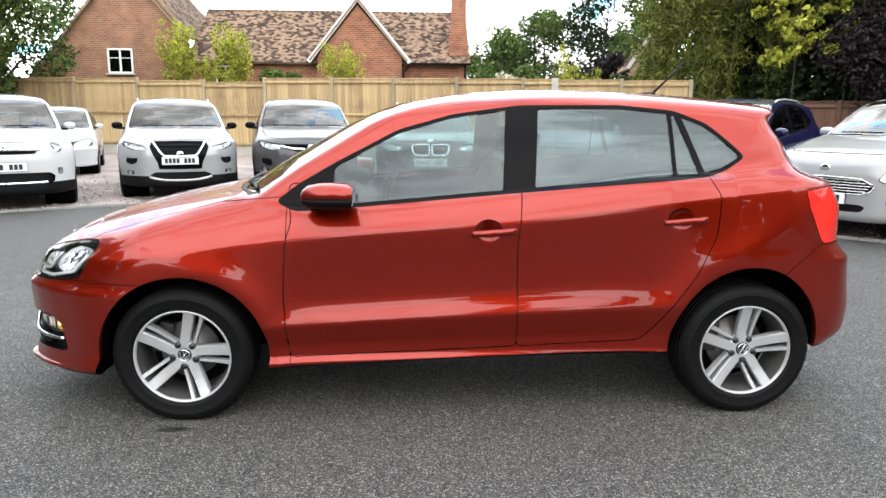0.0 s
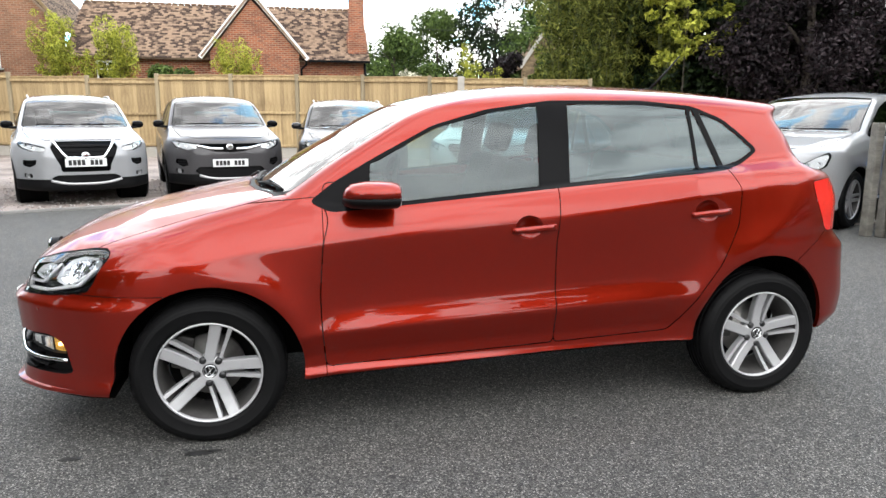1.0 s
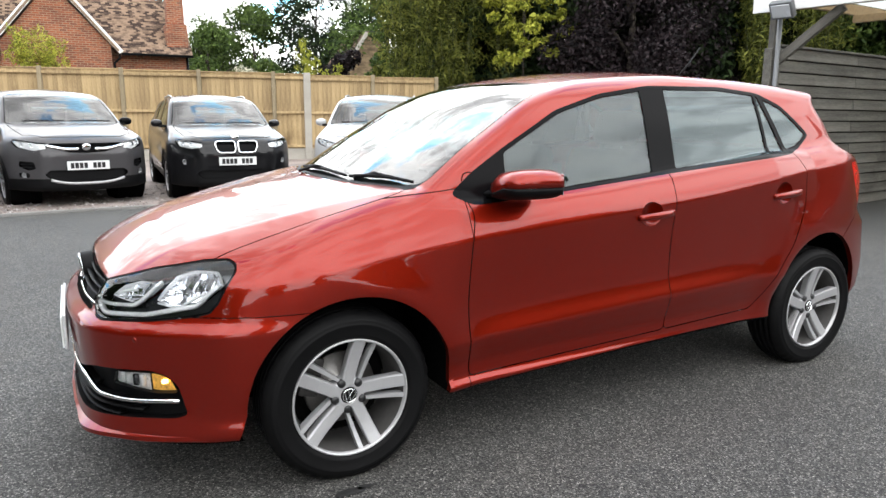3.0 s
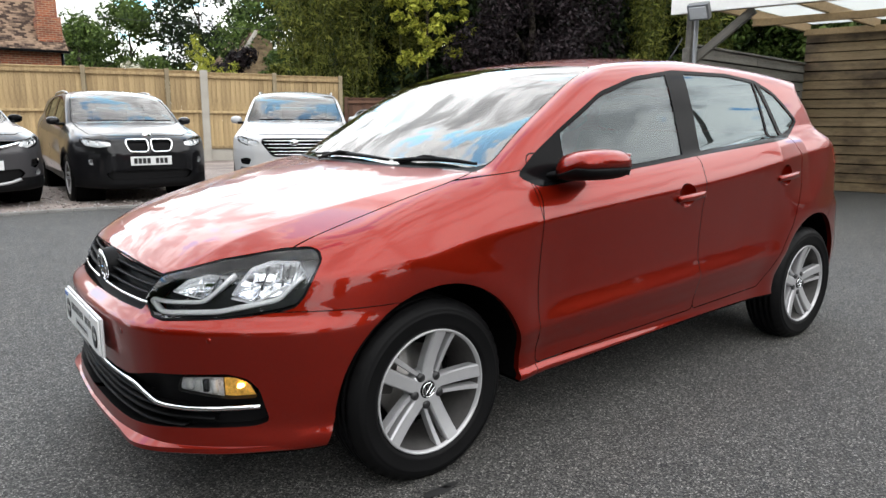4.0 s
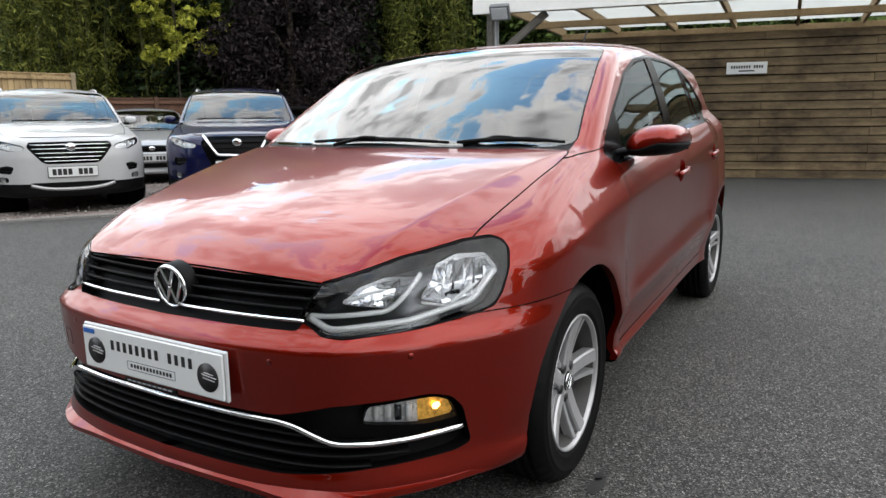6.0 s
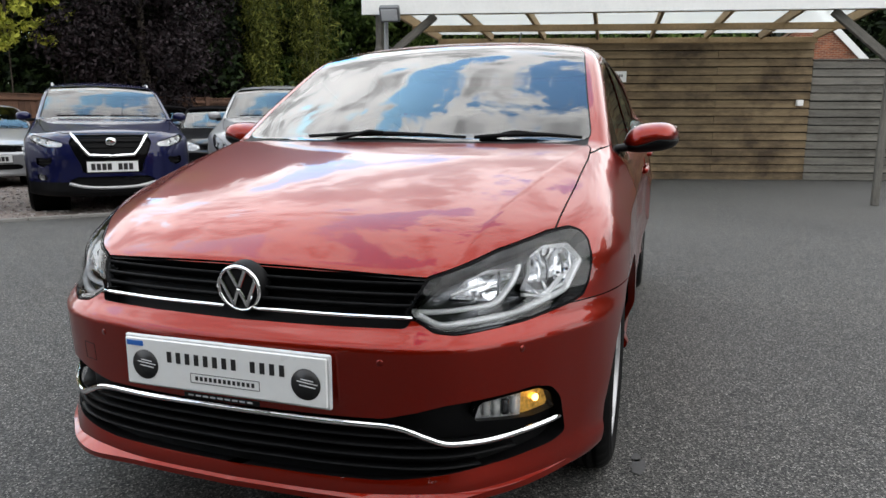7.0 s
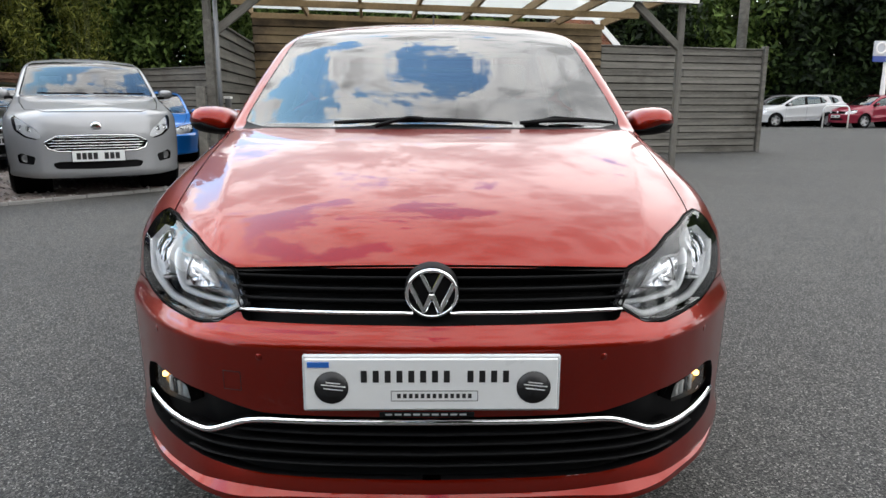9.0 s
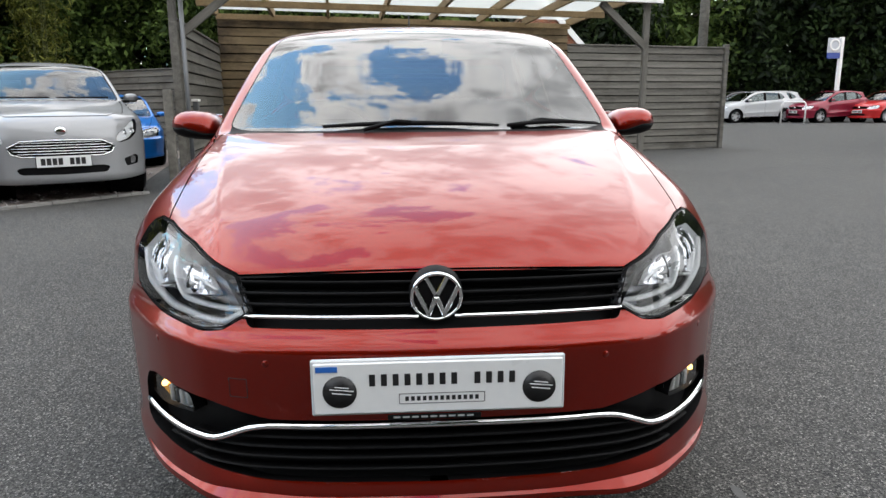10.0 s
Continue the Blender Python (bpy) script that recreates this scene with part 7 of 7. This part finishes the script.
# white crossover with a wide slatted grille
parked(3.36, 7.50, -26, M_WHITECAR, "white crossover with a wide slatted grille on the gravel", scale=(1.10, 1.08, 1.12), lamp=SLIM, grille=[(-.1, .79), (.40, .785), (.43, .74), (.30, .58), (.25, .555), (-.1, .555)],
       slats=((.76, .39), (.715, .38), (.67, .345), (.625, .31), (.585, .275)), intake=[(-.1, .36), (.42, .36), (.44, .33), (.40, .30), (-.1, .295)], fogs=(FOG2,), vents=([(.50, .53), (.58, .545), (.70, .52), (.68, .465), (.54, .455)],), skid=True, plate_z=.47, cladding=True, rails=True, badge=.73, screen_card=True)
# blue crossover with a V grille
parked(4.83, 5.85, -44, M_BLUECAR, "dark blue crossover with a V-shaped grille on the gravel", scale=(1.10, 1.08, 1.12), lamp=SLIM, grille=V_GR, chrome=V_CH, intake=LOWIN, fogs=(FOG2,), vents=(VENT1,), skid=True, plate_z=.50, cladding=True, rails=True, badge=.75)
# silver people carrier
HEXG = [(-.1, .612), (.36, .602), (.47, .548), (.44, .492), (.36, .466), (-.1, .461)]
parked(6.34, 4.32, -61, M_SILVERCAR, "silver people carrier with a wide slatted grille on the gravel", scale=(1.13, 1.10, 1.14), lamp=[(.44, .600), (.47, .66), (.66, .765), (.76, .80), (.775, .76), (.73, .665), (.60, .600), (.48, .575)],
       grille=HEXG, slats=((.592, .36), (.566, .41), (.540, .45), (.513, .43), (.487, .40)), chrome=[[(0, .615), (.36, .607), (.475, .548), (.445, .489), (.36, .462), (0, .456)]], chrome_r=.006, intake=[(-.1, .365), (.36, .365), (.42, .345), (.38, .295), (-.1, .285)],
       fogs=([(.50, .41), (.53, .335), (.70, .35), (.72, .42), (.66, .445)],), plate_z=.415, badge=.695, wheel_r=.345)
PLAIN = dict(lamp=[(.424, .704), (.596, .752), (.835, .779), (.868, .755), (.772, .622), (.47, .589), (.375, .632)], grille=GRILLE_P, intake=LOWIN, plate_z=.49, badge=.66, base=HATCH, step=.04, wheel_r=.31)
# cars further back
parked(-7.0, 12.0, 22, M_WHITECAR, "white car in the row behind", **dict(PLAIN, scale=(1.06, 1.04, 1.04)))
parked(6.6, 10.2, -34, M_SILVERCAR, "silver older saloon in the row behind", **dict(PLAIN, scale=(1.12, 1.03, .98)))
parked(9.6, 9.1, -45, M_BLACKCAR, "black car in the row behind", **dict(PLAIN, scale=(1.08, 1.04, 1.02)))
parked(10.2, 5.35, -68, M_AZURECAR, "bright blue sports car in the row behind", **dict(PLAIN, scale=(1.05, 1.05, .88)))
parked(9.0, 7.2, -52, M_BLACKCAR, "black car in the row behind", **dict(PLAIN, scale=(1.06, 1.04, .98)))
# across the road
parked(31.6, -15.4, 186, M_WHITECAR, "white hatchback in the far car park", **dict(PLAIN, scale=(1.05, 1.04, 1.04)))
parked(33.4, -16.8, 186, M_WHITECAR, "white estate car in the far car park", **dict(PLAIN, scale=(1.12, 1.05, 1.06), rails=True))
parked(30.6, -18.9, 192, M_CHERRYCAR, "cherry-red hatchback in the far car park", **dict(PLAIN, scale=(.98, 1.03, 1.04)))
parked(30.0, -21.6, 196, M_SCARLETCAR, "scarlet hatchback in the far car park", **dict(PLAIN, scale=(.98, 1.03, 1.04)))
parked(34.5, -15.6, 180, M_GREYCAR, "dark car in the far car park", **dict(PLAIN, scale=(1.1, 1.05, 1.06)))


# ---- trees and shrubs ----
def leaf_cloud(centres, radii, count, size, rs, squash=.8, droop=.3, slim=.42):
    """Small bent leaves scattered through clumps, thicker at the clumps' skins."""
    centres, radii = np.array(centres, float), np.array(radii, float)
    w = radii ** 2
    pick = rs.choice(len(centres), count, p=w / w.sum())
    d = rs.normal(size=(count, 3))
    d /= np.linalg.norm(d, axis=1)[:, None]
    r = rs.uniform(.35, 1.0, count) ** .5 * (1 + .25 * rs.rand(count) ** 4)
    p = centres[pick] + d * (radii[pick] * r)[:, None] * np.array([1, 1, squash])
    n = d * .5 + rs.normal(size=(count, 3)) * .7 + np.array([0, 0, .45])
    n /= np.linalg.norm(n, axis=1)[:, None]
    t = rs.normal(size=(count, 3)) + np.array([0, 0, -droop])
    t -= (t * n).sum(1)[:, None] * n
    t /= np.linalg.norm(t, axis=1)[:, None] + 1e-9
    b = np.cross(n, t)
    s = size * rs.uniform(.6, 1.4, count)[:, None]
    fold = n * s * .18
    V = np.stack([p - t * s, p + b * s * slim + fold, p + t * s, p - b * s * slim + fold], 1).reshape(-1, 3)
    k = np.arange(count) * 4
    F = np.concatenate([np.stack([k, k + 1, k + 2], 1), np.stack([k, k + 2, k + 3], 1)])
    return V, F


def tree(x, y, h, r, mat, label, seed, count=5000, size=.13, trunk=.18, low=.25, clumps=26, name="tree", squash=.85, group="", fat=1.0, dense=2.9):
    rs = np.random.RandomState(seed)
    t = thing(name, pose(x, y, 0), label, "tree" if name == "tree" else "shrub", group)
    lean = rs.uniform(-.3, .3, 2)
    pts = [(lean[0] * q * q, lean[1] * q * q, h * .8 * q) for q in np.linspace(0, 1, 6)]
    tube(pts, [trunk * (1 - .75 * q) for q in np.linspace(0, 1, 6)], M_BARK, "trunk", t, res=2)
    cs, rr = [], []
    for k in range(clumps):
        q = rs.uniform(low, 1)
        prof = math.sin(math.pi * min(1, max(.05, (q - low + .08) / (1.12 - low)))) ** .6
        a = rs.uniform(0, 2 * math.pi)
        d = r * prof * rs.uniform(.25, .95)
        cs.append((lean[0] * q * q + d * math.cos(a), lean[1] * q * q + d * math.sin(a), h * q * .93))
        rr.append(r * rs.uniform(.22, .42) * fat)
    for k in range(0, min(10, clumps)):
        c = cs[k]
        z0 = max(.15 * h, c[2] - .35 * math.hypot(c[0], c[1]) - .12 * h)
        q = z0 / (h * .8)
        b0 = (lean[0] * q * q, lean[1] * q * q, z0)
        mid = ((b0[0] + c[0]) / 2 + rs.uniform(-.1, .1), (b0[1] + c[1]) / 2, (b0[2] + c[2]) / 2 + .08 * h * rs.rand())
        tube([b0, mid, c], [trunk * .4, trunk * .25, trunk * .08], M_BARK, "limb", t, res=1)
    V, F = leaf_cloud(cs, rr, int(count * dense), size, rs, squash)
    put("crown", mesh_from("crown", V, F, mat), t)
    return t


def bamboo(x, y, h, r, mat, label, seed, count=4000, size=.085, canes=14, low=.2, name="bamboo"):
    """A clump of thin arching canes with narrow hanging leaves."""
    rs = np.random.RandomState(seed)
    t = thing(name, pose(x, y, 0), label, "bamboo")
    cs, rr = [], []
    for k in range(canes):
        a, d, hh = rs.uniform(0, 2 * math.pi), r * rs.uniform(.2, 1), h * rs.uniform(.72, 1.03)
        pts = [(d * math.cos(a) * (.35 + .65 * q ** 2), d * math.sin(a) * (.35 + .65 * q ** 2), hh * (q - .10 * q ** 4)) for q in np.linspace(0, 1, 7)]
        tube(pts, [.016 * (1 - .8 * q) for q in np.linspace(0, 1, 7)], M_CANE, "cane", t, res=0)
        for q in np.linspace(low, 1, 9):
            i = min(5, int(q * 6))
            f = q * 6 - i
            p = [pts[i][c] * (1 - f) + pts[i + 1][c] * f for c in range(3)]
            cs.append((p[0] + rs.normal() * .12 * r, p[1] + rs.normal() * .12 * r, p[2]))
            rr.append(r * rs.uniform(.16, .34))
    V, F = leaf_cloud(cs, rr, count, size, rs, 1.0, droop=.9, slim=.2)
    put("foliage", mesh_from("foliage", V, F, mat), t)
    return t


GREEN, DARK, YEL = "leafy green tree behind the fence", "dark evergreen tree mass behind the fence", "bright yellow-green tree behind the fence"
# near house
tree(-13.4, 21.0, 6.6, 2.6, M_LEAF, "green garden tree in front of the brick house", 11, 6500, .10, low=.35)
tree(-17.5, 24.0, 5.2, 2.6, M_LEAF, "green garden tree in front of the brick house", 12, 3500, .11)
FEATHER = "feathery yellow-green bamboo above the fence"
bamboo(-8.2, 24.0, 5.3, .75, M_LEAFYEL, FEATHER, 13, 6000, .085, low=.2)
bamboo(-6.05, 24.2, 5.2, .8, M_LEAFYEL, FEATHER, 14, 7000, .085, low=.2)
bamboo(-7.2, 24.3, 3.9, .6, M_LEAFYEL, FEATHER, 17, 2200, .085, low=.3)
bamboo(-1.8, 23.6, 4.3, .75, M_LEAFYEL, FEATHER, 15, 5000, .085, low=.25)
tree(-3.9, 24.0, 3.4, 1.0, M_LEAF, "green climber beside the house", 16, 1900, .08, trunk=.04, low=.5, clumps=14, name="shrub")
tree(-5.0, 24.3, 3.1, .7, M_LEAFBAMBOO, "green climber beside the house", 18, 1300, .08, trunk=.04, low=.5, clumps=12, name="shrub")
# open gap and far trees
for i, (x, y, h, r, c) in enumerate(((6.5, 44, 7.2, 3.0, 4200), (10.0, 46, 8.8, 3.4, 4800), (13.5, 44, 10.5, 3.6, 4800), (17, 42, 11, 3.8, 4800), (4.2, 50, 6.2, 2.8, 3200), (20.5, 38, 11, 4, 4800), (15.5, 36, 9, 3.4, 5200), (8, 52, 7.5, 3, 3600))):
    tree(x, y, h, r, M_LEAFDARK if i in (2, 3) else M_LEAF, "broad green tree far behind the fence", 30 + i, c, .13, low=.1, clumps=60, fat=.8)
tree(4.2, 20.5, 2.75, .9, M_BLOSSOM, "pale flowering bush above the fence", 40, 700, .07, trunk=.05, low=.45, clumps=12, name="shrub")
tree(5.0, 20.8, 2.9, 1.2, M_LEAF, "green bush above the fence", 41, 1700, .09, trunk=.05, low=.4, clumps=12, name="shrub")
bamboo(6.0, 20.0, 4.0, .45, M_LEAFYEL, "narrow yellow-green conifer above the fence", 42, 3000, .07, low=.15, name="shrub")
bamboo(6.9, 20.2, 3.1, .4, M_LEAFYEL, "small yellow-green shrub above the fence", 47, 1200, .07, low=.2, name="shrub")
tree(7.8, 21.0, 3.6, 1.0, M_LEAFRED, "dark purple shrub above the fence", 43, 1600, .08, trunk=.05, low=.3, clumps=14, name="shrub")
tree(9.0, 21.2, 3.2, 1.0, M_LEAFBAMBOO, "yellow-green shrub above the fence", 44, 1800, .08, trunk=.05, low=.4, clumps=12, name="shrub")
tree(10.4, 24.0, 4.2, 1.3, M_LEAF, "leafy green shrub above the fence", 45, 2600, .09, trunk=.05, low=.2, clumps=18, name="shrub")
tree(14.6, 27.0, 7.0, 2.0, M_LEAF, "leafy green tree behind the fence", 46, 3600, .13, low=.1)
# bamboo thicket behind the fence
THICK = "tall feathery bamboo clump behind the fence"
for i, (x, y, h, r, c) in enumerate(((8.5, 17.6, 7.2, 1.1, 9000), (9.8, 16.9, 7.8, 1.2, 10000), (11.2, 16.2, 8.2, 1.2, 10000), (17.0, 11.4, 6.8, 1.0, 7000), (18.2, 10.4, 6.4, 1.0, 6000), (10.4, 18.4, 8.6, 1.5, 9000))):
    bamboo(x, y, h, r, M_LEAFBAMBOO, THICK, 140 + i, c, .10, canes=22, low=.12)
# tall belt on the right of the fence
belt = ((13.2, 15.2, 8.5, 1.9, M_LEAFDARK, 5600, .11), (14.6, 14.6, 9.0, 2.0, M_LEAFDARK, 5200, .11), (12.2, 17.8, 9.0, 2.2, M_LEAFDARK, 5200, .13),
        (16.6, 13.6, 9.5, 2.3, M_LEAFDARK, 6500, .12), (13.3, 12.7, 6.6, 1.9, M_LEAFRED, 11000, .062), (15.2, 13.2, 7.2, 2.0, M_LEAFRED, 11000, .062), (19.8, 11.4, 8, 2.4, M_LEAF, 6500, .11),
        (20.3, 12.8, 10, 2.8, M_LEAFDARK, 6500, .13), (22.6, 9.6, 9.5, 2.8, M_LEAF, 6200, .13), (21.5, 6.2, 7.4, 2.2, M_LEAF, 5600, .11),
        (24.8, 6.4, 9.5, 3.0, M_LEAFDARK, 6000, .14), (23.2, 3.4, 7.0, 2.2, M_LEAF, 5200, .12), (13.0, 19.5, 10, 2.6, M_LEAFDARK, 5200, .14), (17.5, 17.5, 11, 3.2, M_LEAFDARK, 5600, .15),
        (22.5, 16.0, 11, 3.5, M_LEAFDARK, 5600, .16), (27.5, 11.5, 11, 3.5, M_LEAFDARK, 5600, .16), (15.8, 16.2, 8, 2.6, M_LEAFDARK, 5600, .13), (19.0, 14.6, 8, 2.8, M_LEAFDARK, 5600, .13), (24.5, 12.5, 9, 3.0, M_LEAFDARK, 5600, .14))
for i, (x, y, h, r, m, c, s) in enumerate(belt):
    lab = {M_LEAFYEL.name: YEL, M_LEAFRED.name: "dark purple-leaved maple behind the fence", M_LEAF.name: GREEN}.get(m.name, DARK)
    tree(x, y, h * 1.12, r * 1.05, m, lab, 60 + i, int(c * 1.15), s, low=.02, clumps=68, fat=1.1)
tree(10.8, 14.5, 8.4, 1.5, M_LEAFYEL, YEL, 85, 1500, .085, low=.36, clumps=110, trunk=.022, fat=.36, squash=.7)
tree(11.9, 14.0, 7.6, 1.1, M_LEAFYEL, YEL, 87, 500, .085, low=.45, clumps=60, trunk=.02, fat=.36, squash=.7)
tree(13.1, 13.4, 8.2, 1.3, M_LEAFYEL, YEL, 86, 500, .085, low=.62, clumps=50, trunk=.02, fat=.36, squash=.7)
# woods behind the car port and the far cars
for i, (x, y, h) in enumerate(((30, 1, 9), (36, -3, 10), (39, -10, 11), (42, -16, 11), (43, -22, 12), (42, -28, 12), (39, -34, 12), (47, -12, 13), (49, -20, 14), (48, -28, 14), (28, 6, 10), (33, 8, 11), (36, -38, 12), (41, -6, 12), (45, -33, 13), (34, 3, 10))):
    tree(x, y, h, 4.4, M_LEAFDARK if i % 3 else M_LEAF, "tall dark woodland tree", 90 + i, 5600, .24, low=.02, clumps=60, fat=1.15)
# out-of-view trees added to dim the car's front and darken its reflections
for i, (x, y, h) in enumerate(((-12.5, -4.5, 10), (-12.0, -.5, 10.5), (-12.5, 3.5, 10), (-13.5, -9, 10), (-15, -18, 10), (-6, -30, 10), (6, -30, 11), (18, -28, 11), (-17, 8, 10), (-22, 15, 9), (28, -34, 11), (-24, -22, 11), (11.5, -14.5, 8), (15, -18.5, 9), (9.5, -18, 10))):
    tree(x, y, h, 3.6 if x < 0 else 2.6, M_LEAFDARK if i % 2 else M_LEAF, "out-of-view tree added to shade and reflect in the car", 120 + i, 3000, .3, low=.05, clumps=40, dense=2.2)
